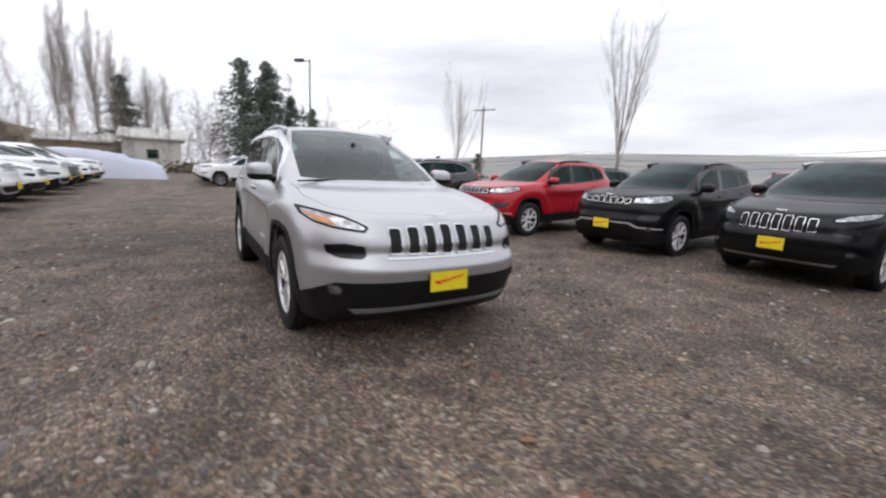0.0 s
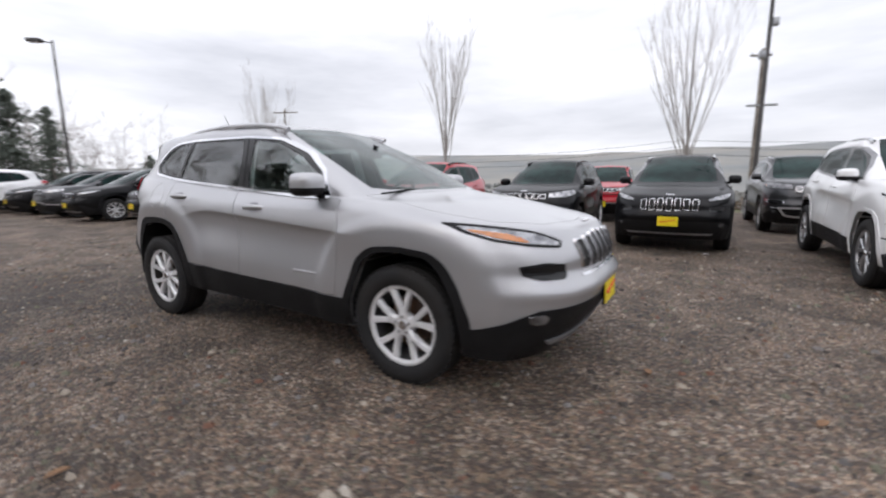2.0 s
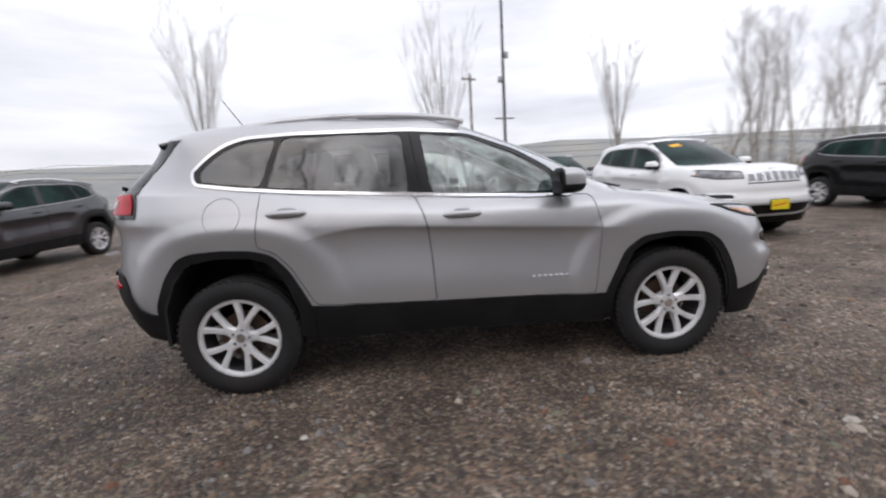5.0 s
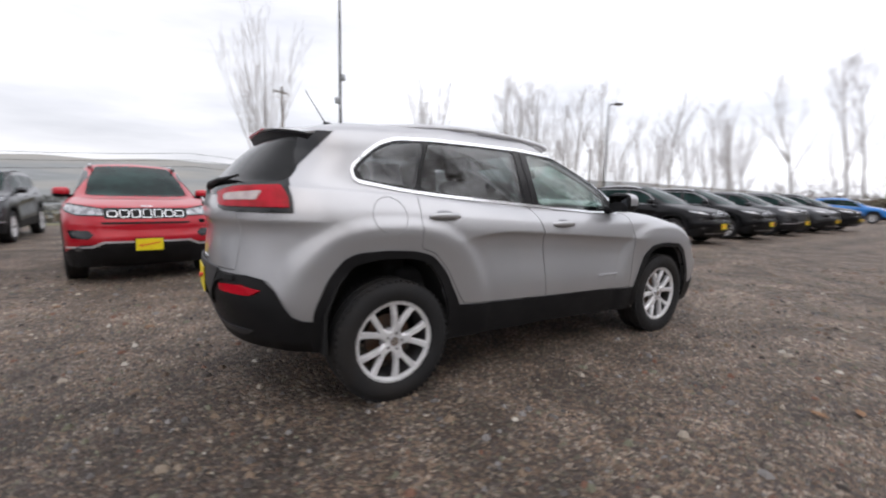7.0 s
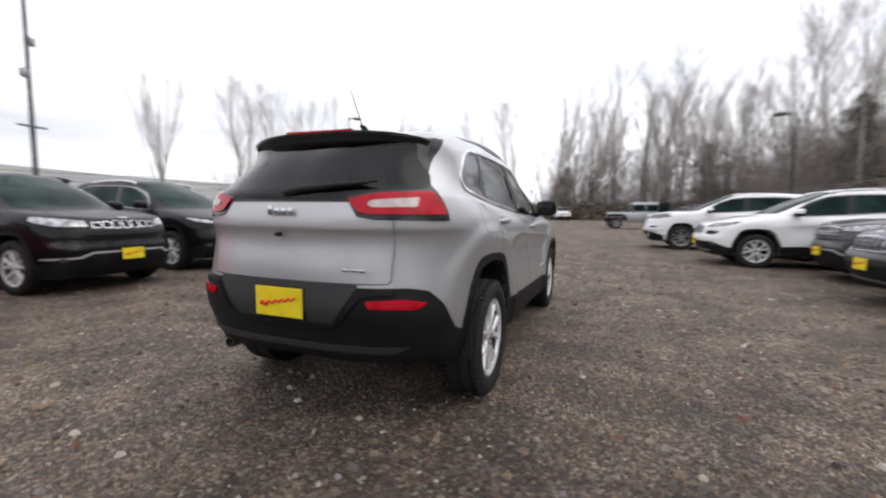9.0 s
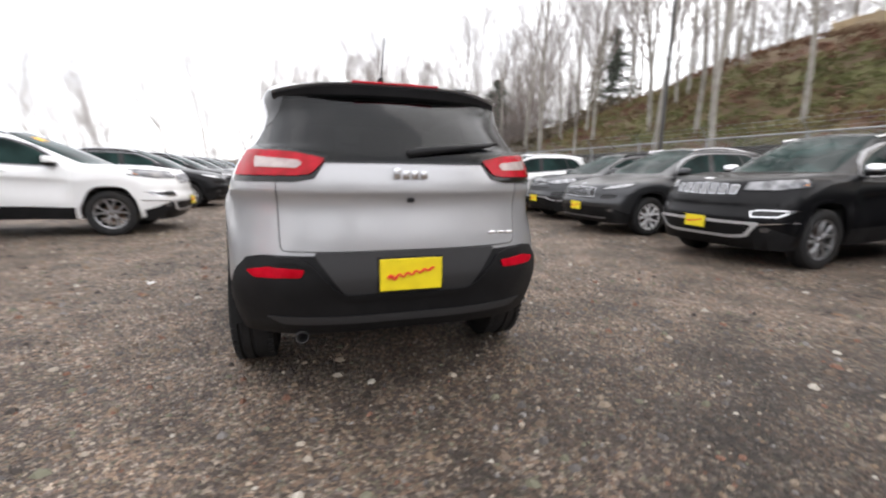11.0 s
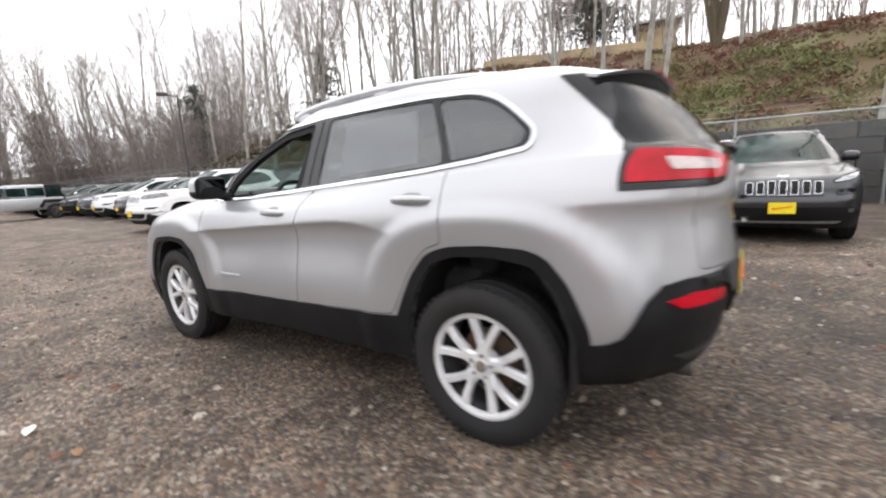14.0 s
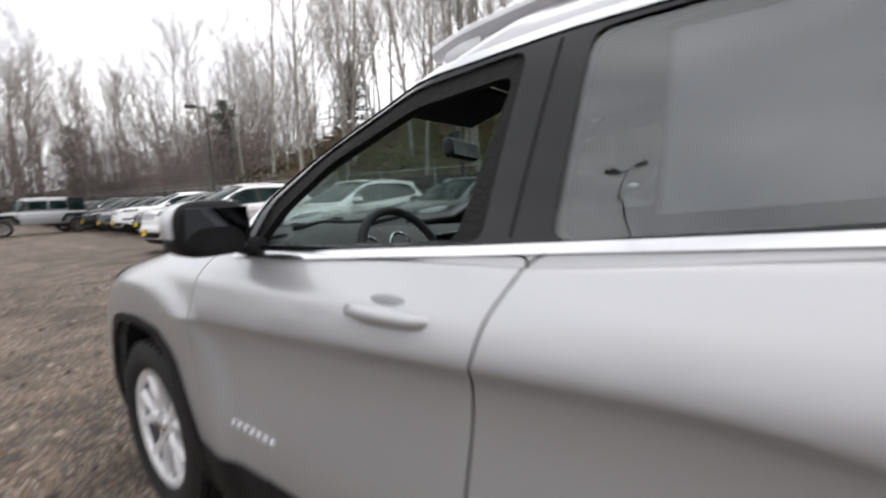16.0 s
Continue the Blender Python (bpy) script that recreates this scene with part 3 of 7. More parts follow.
BRAKE = material("brake_iron", (0.10, 0.08, 0.07), 0.5, 0.6, 0.3, 40, second=(0.15, 0.085, 0.055), second_scale=9)
# alloy of the barrel darkened: shade behind the spokes is in the colour
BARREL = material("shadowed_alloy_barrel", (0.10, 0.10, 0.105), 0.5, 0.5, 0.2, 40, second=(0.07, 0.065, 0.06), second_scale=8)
WHEELS = {}


def add_wheel(parent, x, y, side, radius, dark, nuts=2, turn=0.0):
    key = (radius, dark, nuts)
    if key not in WHEELS:
        WHEELS[key] = wheel_meshes(radius, dark, 5, nuts)
    w = WHEELS[key]
    hub = new("tyre", w["tyre"])
    wheel = new("wheel")
    wheel.parent = parent
    wheel.matrix_basis = pose(x, y, radius - 0.008, 0, 0, 0 if side > 0 else 180) @ Matrix.Rotation(turn, 4, "Y")
    hub.parent = wheel
    for n in ("rim", "rim_barrel", "hub_cap", "brake_disc") if nuts else ("rim", "rim_barrel"):
        o = new(n, w[n])
        o.parent = wheel
    if nuts == 2:
        for k in range(5):
            a = k * math.tau / 5 + 0.3
            o = new("lug_nut", w["lug_nut"])
            o.parent = wheel
            o.matrix_basis = pose(0.05 * math.cos(a), 0, 0.05 * math.sin(a))
    return wheel


def plate_mesh(w=0.295, h=0.15):
    """A yellow dealer plate, in the y-z plane, facing +x."""
    bm = bmesh.new()
    box(bm, (0, 0, 0), (0.006, w, h), None, 0.002, 1)
    return mesh_of(bm, "plate", YELLOW)


def plate_script(w=0.295, h=0.15):
    """The plate's red mark as a plain wavy stroke."""
    bm = bmesh.new()
    pts = []
    for i in range(29):
        t = i / 28
        pts.append((0.0045, (t - 0.5) * w * 0.74, (t - 0.5) * h * 0.25 + 0.010 * math.sin(t * 34) * (1 - 0.5 * t) + 0.004))
    pipe(bm, pts, [0.006 if i > 4 else 0.010 for i in range(29)], 5)
    return mesh_of(bm, "mark", RED_INK)


PLATE, SCRIPT = plate_mesh(), plate_script()


def add_plate(parent, x, y, z, front, tilt=0.0):
    holder = bmesh.new()
    box(holder, (-0.006, 0, 0), (0.012, 0.315, 0.168), None, 0.006, 2)
    p = part("plate_frame", holder, PLASTIC, parent)
    p.matrix_basis = pose(x, y, z, 0, tilt, 0 if front else 180)
    o = new("plate", PLATE)
    o.parent = p
    o.matrix_basis = pose(0.004, 0, 0)
    o["label"] = "yellow dealer plate"
    o = new("plate_mark", SCRIPT)
    o.parent = p
    o.matrix_basis = pose(0.004, 0, 0)
    return p


def mirror_parts(car, side, paint_mat, x=0.66, y=0.965, z=1.185, fine=2):
    """A door mirror: painted cap, black shell, glass and foot."""
    bm = bmesh.new()
    us, vs = ((10, 6), (14, 8), (28, 16))[fine]
    bmesh.ops.create_uvsphere(bm, u_segments=us, v_segments=vs, radius=1.0)
    for v in bm.verts:
        c = v.co
        c.x, c.y, c.z = (math.copysign(abs(c.x) ** 0.75, c.x) * 0.115, math.copysign(abs(c.y) ** 0.6, c.y) * 0.102, math.copysign(abs(c.z) ** 0.6, c.z) * 0.076)
        if c.x < -0.045:
            c.x = -0.045
        c.z -= 0.10 * c.y * side * 0.25
    cap = bm.copy()
    for b, keep_top in ((bm, True), (cap, False)):
        bmesh.ops.bisect_plane(b, geom=b.verts[:] + b.edges[:] + b.faces[:], plane_co=(0, 0, -0.022), plane_no=(0, 0, 1), clear_inner=keep_top, clear_outer=not keep_top)
        bmesh.ops.bisect_plane(b, geom=b.verts[:] + b.edges[:] + b.faces[:], plane_co=(-0.03, 0, 0), plane_no=(1, 0, 0), clear_inner=True)
        bmesh.ops.holes_fill(b, edges=[e for e in b.edges if e.is_boundary], sides=0)
        bmesh.ops.recalc_face_normals(b, faces=b.faces)
    m = pose(x, y * side, z)
    o = part("mirror_cap", bm, paint_mat, car, sharp=50)
    o.matrix_basis = m
    base = o
    o = part("mirror_shell", cap, PLASTIC, base, sharp=50)
    bm = bmesh.new()
    bmesh.ops.create_uvsphere(bm, u_segments=us, v_segments=vs, radius=1.0)
    for v in bm.verts:
        c = v.co
        c.x, c.y, c.z = (c.x * 0.022, math.copysign(abs(c.y) ** 0.6, c.y) * 0.101, math.copysign(abs(c.z) ** 0.6, c.z) * 0.075)
    o = part("mirror_rim", bm, PLASTIC, base, sharp=50)
    o.matrix_basis = pose(-0.034, 0, 0)
    bm = bmesh.new()
    box(bm, (-0.053, 0, 0.0), (0.004, 0.165, 0.115), Matrix.Rotation(radians(-10), 4, "Y"), 0.0015, 1)
    part("mirror_glass", bm, MIRROR_GLASS, base)
    bm = bmesh.new()
    pipe(bm, [(0.01, -0.06 * side, -0.045), (0.0, -0.10 * side, -0.062), (-0.005, -0.15 * side, -0.07)], [0.03, 0.027, 0.034], 12)
    part("mirror_foot", bm, PLASTIC, base)


MIRROR_GLASS = material("mirror_glass", (0.05, 0.052, 0.055), 0.03, 1.0, 0.02, 30)
GLOSS_BLACK = material("gloss_black_trim", (0.008, 0.008, 0.009), 0.16, 0, 0.2, 40, coat=0.3, spec=0.3)
PARKED_GLASS = material("tinted_parked_glass", (0.008, 0.018, 0.017), 0.04, 0, 0.15, 8, spec=0.06, second=(0.022, 0.048, 0.044), second_scale=1.6)
UNDER = material("underbody_black", (0.008, 0.008, 0.008), 0.85, 0, 0.3, 30, 0.3, 60)
STYLE = {
    "cherokee": dict(),
    "compass": dict(hood=0.075, sx=0.955, sy=0.975, sz=0.975, nose=-0.03),
    "grand": dict(hood=0.105, sx=1.06, sy=1.03, sz=1.045, nose=-0.02, top=0.015),
}
LAMPS = {
    "cherokee": HEAD_LAMP,
    "compass": [(0.88, 1.03), (0.80, 1.035), (0.47, 0.985), (0.46, 0.90), (0.74, 0.905), (0.84, 0.945)],
    "grand": [(0.90, 1.055), (0.80, 1.06), (0.475, 1.02), (0.465, 0.925), (0.74, 0.93), (0.86, 0.97)],
}
SLOTS = {"cherokee": (0.695, 0.895), "compass": (0.872, 0.984), "grand": (0.86, 1.005)}
FOGS = {
    "cherokee": [(0.765, 0.755), (0.755, 0.705), (0.70, 0.682), (0.575, 0.678), (0.545, 0.70), (0.555, 0.755), (0.66, 0.770)],
    "compass": [(0.84, 0.71), (0.80, 0.61), (0.62, 0.60), (0.57, 0.655), (0.62, 0.71)],
    "grand": [(0.86, 0.70), (0.80, 0.635), (0.62, 0.63), (0.60, 0.68), (0.66, 0.70)],
}
KITS = {}


def car_kit(kind, fine):
    """The painted and trimmed panels that every car of a kind shares, cut once."""
    if (kind, fine) in KITS:
        return KITS[kind, fine]
    st = STYLE[kind]
    loft_style = {k: v for k, v in st.items() if k not in ("sx", "sy", "sz")}
    SMOOTH["corner"], SMOOTH["arch"] = ((1, 12), (2, 20), (4, 40))[fine]
    sh = Shell(loft_style, fine)
    k = {"shell": sh}
    for n, xw, zb in (("F", 1.35, 0.425), ("R", -1.35, 0.45)):
        ring = boolean(sh.cut_out(arch(xw, 0.445, zb, 2.7), "y", 0.5, 1.2, 0.010, 0.02), raw(prism(arch(xw, 0.405, 0.405, 2.5), "y", 0.3, 1.4)), "DIFFERENCE")
        ring = boolean(ring, raw(prism([(-3, 0.29), (3, 0.29), (3, 2), (-3, 2)], "y", 0, 2)), "INTERSECT")
        k["arch" + n] = ring
    sill = [(-0.91, 0.22), (-0.91, 0.525), (-0.5, 0.51), (0.4, 0.485), (0.915, 0.465), (0.915, 0.22)]
    k["sill"] = sh.cut_out(sill, "y", 0.6, 1.2, 0.007, 0.02)
    k["front_lower"] = sh.cut_out([(2.6, 0.535), (2.14, 0.525), (2.0, 0.465), (1.86, 0.42), (1.75, 0.40), (1.75, 0.1), (2.6, 0.1)], "y", -1.2, 1.2, 0.006, 0.03)
    k["rear_lower"] = sh.cut_out([(-2.6, 0.775), (-2.10, 0.772), (-2.035, 0.755), (-1.99, 0.70), (-1.955, 0.62), (-1.915, 0.562), (-1.86, 0.534), (-1.80, 0.524), (-1.74, 0.52), (-1.74, 0.1), (-2.6, 0.1)], "y", -1.2, 1.2, 0.012, 0.03)
    lamp = LAMPS[kind]
    k["head"] = sh.cut_out(rounded(lamp, 0.012), "x", 1.68, 2.6, 0.004, 0.02)
    k["head_trim"] = boolean(sh.cut_out(rounded(swell(lamp, 0.010), 0.012), "x", 1.62, 2.6, 0.006, 0.02), raw(prism(rounded(swell(lamp, -0.002), 0.012), "x", 1.4, 2.7)), "DIFFERENCE")
    amber_low = [(0.825, 0.945), (0.74, 0.922), (0.705, 0.902), (0.69, 0.876), (0.71, 0.877), (0.785, 0.901), (0.825, 0.932)]
    if kind != "cherokee":
        amber_low = [(0.90, 1.035), (0.855, 1.04), (0.84, 0.985), (0.88, 0.985)]
    k["amber"] = sh.cut_out(amber_low, "x", 1.70, 2.6, 0.007, -0.001)
    k["tail"] = boolean(sh.cut_out(rounded(TAIL_LAMP, 0.02), "x", -2.6, -1.85, 0.014, 0.01),
                        raw(prism(rounded([(-2.6, 1.0), (-1.915, 1.09), (-1.90, 1.17), (-1.935, 1.262), (-2.6, 1.4)], 0.05), "y", -1.2, 1.2)), "INTERSECT")
    k["tail_trim"] = boolean(sh.cut_out([(1.0, 1.262), (0.72, 1.259), (0.50, 1.242), (0.352, 1.213), (0.42, 1.115), (0.50, 1.100), (1.0, 1.096)], "x", -2.6, -1.8, 0.006, 0.02),
                             raw(prism(rounded([(-2.6, 1.0), (-1.888, 1.08), (-1.882, 1.17), (-1.905, 1.29), (-2.6, 1.4)], 0.03), "y", -1.2, 1.2)), "INTERSECT")
    k["tail_clear"] = sh.cut_out(rounded([(0.67, 1.212), (0.48, 1.195), (0.465, 1.178), (0.49, 1.160), (0.67, 1.165)], 0.008), "x", -2.6, -1.84, 0.018, -0.012)
    k["rear_reflector"] = sh.cut_out(rounded([(0.49, 0.678), (0.70, 0.672), (0.735, 0.70), (0.64, 0.722), (0.475, 0.714)], 0.012), "x", -2.6, -1.9, 0.020, -0.010)
    k["fog_pocket"] = sh.cut_out(rounded(FOGS[kind], 0.012), "x", 1.6, 2.6, 0.004, 0.02)
    k["fog_lamp"] = sh.cut_out(rounded([(0.765, 0.500), (0.75, 0.45), (0.70, 0.45), (0.69, 0.48), (0.71, 0.505)], 0.01), "x", 1.5, 2.6, 0.018, -0.006)
    k["chin"] = sh.cut_out([(-0.64, 0.338), (0.64, 0.338), (0.60, 0.305), (-0.60, 0.305)], "x", 1.8, 2.6, 0.020, -0.005)
    slots, frames = [], []
    for i in range(7):
        yc = (i - 3) * 0.123
        zt, zb = SLOTS[kind][1] - 0.005 * abs(i - 3) ** 1.3, SLOTS[kind][0] + 0.004 * abs(i - 3)
        wide = 1.0 if kind == "cherokee" else 1.13
        poly = [(yc + wide * dy, z) for dy, z in ((-0.042, zb), (0.042, zb), (0.045, zt - 0.02), (0.036, zt), (-0.036, zt), (-0.045, zt - 0.02))]
        slots.append(sh.cut_out(rounded(swell(poly, -0.007), 0.008), "x", 1.8, 2.6, 0.005, 0.03))
        frames.append(boolean(sh.cut_out(rounded(poly, 0.012), "x", 1.8, 2.6, 0.013, 0.02), raw(prism(rounded(swell(poly, -0.007), 0.008), "x", 1.5, 2.8)), "DIFFERENCE"))
    k["slots"], k["frames"] = slots, frames
    lower = [(-0.43, 0.688), (-0.42, 0.674), (0.42, 0.674), (0.43, 0.688)]
    k["grille_base"] = sh.cut_out([(p[0], p[1] - 0.695 + SLOTS[kind][0]) for p in lower], "x", 1.8, 2.6, 0.004, 0.02)
    if kind == "compass":
        k["grille_base"] = sh.cut_out(rounded([(-0.46, 0.998), (-0.455, 0.858), (0.455, 0.858), (0.46, 0.998)], 0.02), "x", 1.8, 2.6, 0.0035, 0.02)
        k["slit"] = sh.cut_out(rounded([(-0.50, 0.815), (-0.47, 0.79), (0.47, 0.79), (0.50, 0.815)], 0.01), "x", 1.8, 2.6, 0.004, 0.02)
        k["intake"] = sh.cut_out(rounded([(-0.58, 0.49), (-0.46, 0.56), (0.46, 0.56), (0.58, 0.49)], 0.02), "x", 1.8, 2.6, 0.008, 0.02)
    if kind == "grand":
        u = [(-0.66, 0.545), (-0.56, 0.40), (-0.40, 0.375), (0.40, 0.375), (0.56, 0.40), (0.66, 0.545)]
        fog = FOGS[kind]
        k["fog_frame"] = boolean(sh.cut_out(rounded(swell(fog, 0.012), 0.012), "x", 1.6, 2.6, 0.010, 0.01), raw(prism(rounded(swell(fog, -0.004), 0.012), "x", 1.4, 2.8)), "DIFFERENCE")
        k["bumper_line"] = sh.cut_out([(-0.88, 0.575), (-0.68, 0.545), (-0.675, 0.532), (-0.88, 0.560)], "x", 1.5, 2.6, 0.010, 0.0)
        k["chin"] = boolean(sh.cut_out(rounded(swell(u, 0.022), 0.04), "x", 1.7, 2.6, 0.016, -0.004), raw(prism(rounded(swell(u, -0.014), 0.04), "x", 1.5, 2.8)), "DIFFERENCE")
    elif kind == "compass":
        k["chin"] = sh.cut_out([(-0.86, 0.50), (-0.60, 0.515), (-0.48, 0.575), (0.48, 0.575), (0.60, 0.515), (0.86, 0.50), (0.86, 0.48), (0.58, 0.49), (0.46, 0.55), (-0.46, 0.55), (-0.58, 0.49), (-0.86, 0.48)], "x", 1.6, 2.6, 0.012, -0.004)
    k["chrome_belt"] = boolean(sh.cut_out(rounded(swell(DLO, 0.018), 0.05), "y", 0.4, 1.2, 0.007, 0.02), raw(prism(rounded(DLO, 0.05), "y", 0.2, 1.5)), "DIFFERENCE")
    k["pillar_trim"] = sh.cut_out(rounded(swell(DLO, 0.001), 0.05), "y", 0.4, 1.2, 0.0025, 0.02)
    for w in (WIN_FRONT, WIN_REAR, WIN_QUARTER):
        k["pillar_trim"] = boolean(k["pillar_trim"], raw(prism(rounded(w, 0.035), "y", 0.2, 1.5)), "DIFFERENCE")
    for n, w in (("glass_front", WIN_FRONT), ("glass_rear", WIN_REAR), ("glass_quarter", WIN_QUARTER)):
        k[n] = sh.cut_out(rounded(w, 0.035), "y", 0.3, 1.2, -0.003, 0.009)
    k["windscreen"] = sh.cut_out(WIND, "z", 1.1, 2.0, 0.001, 0.009)
    k["rear_glass"] = sh.cut_out(BACK, "x", -2.6, -1.7, 0.003, 0.009)
    k["back_trim"] = boolean(sh.cut_out([(-1.885, 1.24), (-1.88, 1.28), (-1.85, 1.33), (-1.775, 1.405), (-1.66, 1.52), (-1.63, 1.55), (-2.5, 1.55), (-2.5, 1.185), (-2.1, 1.185), (-2.0, 1.22)], "y", -1.2, 1.2, 0.004, 0.02), raw(prism(BACK, "x", -2.8, -1.5)), "DIFFERENCE")
    KITS[kind, fine] = k
    return k


WIND = rounded([(1.15, 0.0), (1.13, 0.3), (1.05, 0.54), (0.96, 0.645), (0.45, 0.595), (0.0, 0.50), (0.035, 0.42), (0.065, 0.0),
                (0.035, -0.42), (0.0, -0.50), (0.45, -0.595), (0.96, -0.645), (1.05, -0.54), (1.13, -0.3)], 0.03)
BACK = rounded([(-0.36, 1.195), (0.36, 1.195), (0.50, 1.232), (0.675, 1.26), (0.64, 1.34), (0.57, 1.42), (0.54, 1.52), (-0.54, 1.52), (-0.57, 1.42), (-0.64, 1.34), (-0.675, 1.26), (-0.50, 1.232)], 0.02)


def sided(car, name, me, mat, sh, scale, label="", parent=None, sides=(1, -1)):
    """The panel on both sides of the car."""
    got = []
    for s_ in sides:
        m2 = sh.dressed(me, s_, mat, scale)
        got.append(part(name, m2, mat, parent or car, label))
    return got


def roof_rails(car, scale, mat):
    for s_ in (1, -1):
        bm = bmesh.new()
        pts = []
        for i in range(25):
            t = i / 24
            x = 0.10 - 1.55 * t
            z = 1.576 + 0.050 * math.sin(math.pi * t) ** 0.5 + 0.028 * math.sin(math.pi * t * 0.9 + 0.3)
            pts.append((x, s_ * (0.572 - 0.02 * t), z))
        pipe(bm, pts, 0.020, 10)
        rail_ob = part("roof_rail", bm, mat, car)
        rail_ob.matrix_basis = scale
        for x in (0.02, -0.62, -1.37):
            bm = bmesh.new()
            t = (0.10 - x) / 1.55
            z = 1.576 + 0.050 * math.sin(math.pi * t) ** 0.5 + 0.028 * math.sin(math.pi * t * 0.9 + 0.3)
            box(bm, (x, s_ * (0.572 - 0.02 * t), z - 0.03), (0.11, 0.026, 0.055), None, 0.012, 2)
            part("rail_foot", bm, PLASTIC if x < -1 else mat, rail_ob)


def spoiler(car, scale, mat, fine=2):
    """The roof spoiler: painted top and dark underside."""
    for name, m, dz, thick in (("spoiler", mat, 0.0, 0.014), ("spoiler_underside", PLASTIC, -0.013, 0.062)):
        bm = bmesh.new()
        n, k = ((8, 3), (12, 5), (24, 8))[fine]
        grid = {}
        for layer in (0, 1):
            for i in range(n + 1):
                u = -1 + 2 * i / n
                y = u * (0.60 if layer == 0 or dz == 0 else 0.59)
                tip = -1.93 + 0.15 * abs(u) ** 3.2 + (0.012 if dz else 0)
                root = -1.56
                for j in range(k + 1):
                    t = j / k
                    x = root + (tip - root) * t
                    drop = 0.02 * (1 - t) + 0.068 * t ** 1.2
                    z = 1.645 - drop - (0.062 - 0.022 * t) * abs(u) ** 3.2 + dz
                    if layer:
                        z -= thick * (0.25 + 0.75 * t) * (1 - 0.3 * abs(u) ** 4)
                        x -= -0.018 * t
                    grid[layer, i, j] = bm.verts.new((x, y, z))
        for layer in (0, 1):
            for i in range(n):
                for j in range(k):
                    f = (grid[layer, i, j], grid[layer, i + 1, j], grid[layer, i + 1, j + 1], grid[layer, i, j + 1])
                    bm.faces.new(f if layer else f[::-1])
        for i in range(n):
            for j in (0, k):
                bm.faces.new((grid[0, i, j], grid[0, i + 1, j], grid[1, i + 1, j], grid[1, i, j]))
        for j in range(k):
            for i in (0, n):
                bm.faces.new((grid[0, i, j], grid[0, i, j + 1], grid[1, i, j + 1], grid[1, i, j]))
        bmesh.ops.recalc_face_normals(bm, faces=bm.faces)
        part(name, bm, m, car, sharp=50).matrix_basis = scale


def common_parts(car, kind, mat, scale, dark_rims, nuts, plates=(True, True), chrome_rails=CHROME, clad=None):
    """What every car has, near or far: lamps, trim, wheels, mirrors, rails."""
    k = car_kit(kind, nuts)
    sh = k["shell"]
    clad = clad or PLASTIC
    st = STYLE[kind]
    for n in ("archF", "archR"):
        sided(car, "wheel_arch_trim", k[n], mat if kind == "grand" else clad, sh, scale)
    sided(car, "sill_trim", k["sill"], clad, sh, scale)
    for n, nm in (("front_lower", "front_lower_bumper"), ("rear_lower", "rear_bumper")):
        part(nm, sh.dressed(k[n], 1, clad, scale), clad, car)
    for o in sided(car, "headlight", k["head"], LAMP_SMOKED if kind == "grand" else LAMP_SILVER, sh, scale):
        s_ = 1 if o.data.vertices[0].co.y > 0 else -1
        if not nuts:
            continue
        sided(car, "headlight_bezel", k["head_trim"], PLASTIC, sh, scale, parent=o, sides=(s_,))
        if nuts == 2 or kind == "grand":
            sided(car, "turn_signal", k["amber"], AMBER, sh, scale, "amber turn signal", parent=o, sides=(s_,))
    for o in sided(car, "tail_light", k["tail"], TAIL_RED, sh, scale):
        s_ = 1 if o.data.vertices[0].co.y > 0 else -1
        if not nuts:
            continue
        sided(car, "tail_light_surround", k["tail_trim"], GLOSS_BLACK, sh, scale, parent=o, sides=(s_,))
        sided(car, "reversing_lens", k["tail_clear"], TAIL_CLEAR, sh, scale, "clear reversing lens", parent=o, sides=(s_,))
    if nuts:
        sided(car, "rear_reflector", k["rear_reflector"], TAIL_RED, sh, scale)
    sided(car, "fog_lamp_pocket", k["fog_pocket"], GLOSS_BLACK, sh, scale)
    if "fog_frame" in k and nuts:
        sided(car, "fog_lamp_frame", k["fog_frame"], CHROME, sh, scale)
        sided(car, "bumper_line", k["bumper_line"], CHROME, sh, scale)
    if nuts:
        sided(car, "fog_lamp", k["fog_lamp"], LAMP_SMOKED, sh, scale)
        part("rear_window_trim", sh.dressed(k["back_trim"], 1, GLOSS_BLACK, scale), GLOSS_BLACK, car)
    for a, b in zip(k["slots"], k["frames"]):
        inner = SLOT_MESH if kind == "grand" else DARK
        a, b = sh.dressed(a, 1, inner, scale), sh.dressed(b, 1, CHROME, scale)
        o = part("grille_slot", b, CHROME, car, "chrome grille slot surround")
        part("slot_mesh", a, inner, o)
    for n, m, nm in (("chin", CHIN if kind == "cherokee" else SATIN, "chin_strip"), ("grille_base", CHROME if nuts == 2 else GLOSS_BLACK, "grille_base")):
        part(nm, sh.dressed(k[n], 1, m, scale), m, car)
    for n, nm in (("slit", "upper_intake"), ("intake", "lower_intake")):
        if n in k:
            part(nm, sh.dressed(k[n], 1, DARK, scale), DARK, car)
    belt = GLOSS_BLACK if kind == "compass" else CHROME if nuts == 2 else CHIN
    sided(car, "window_surround", k["chrome_belt"], belt, sh, scale, "bright chrome window surround" if nuts == 2 else "")
    sided(car, "pillar_trim", k["pillar_trim"], GLOSS_BLACK, sh, scale)
    for s_ in (1, -1):
        mirror_parts(car, s_, CHROME if kind == "grand" and mat == BLACK_PAINT else mat, 0.645 * st.get("sx", 1), 0.915 * st.get("sy", 1), 1.18 * st.get("sz", 1), nuts)
    if nuts:
        roof_rails(car, scale, belt if kind == "compass" else chrome_rails)
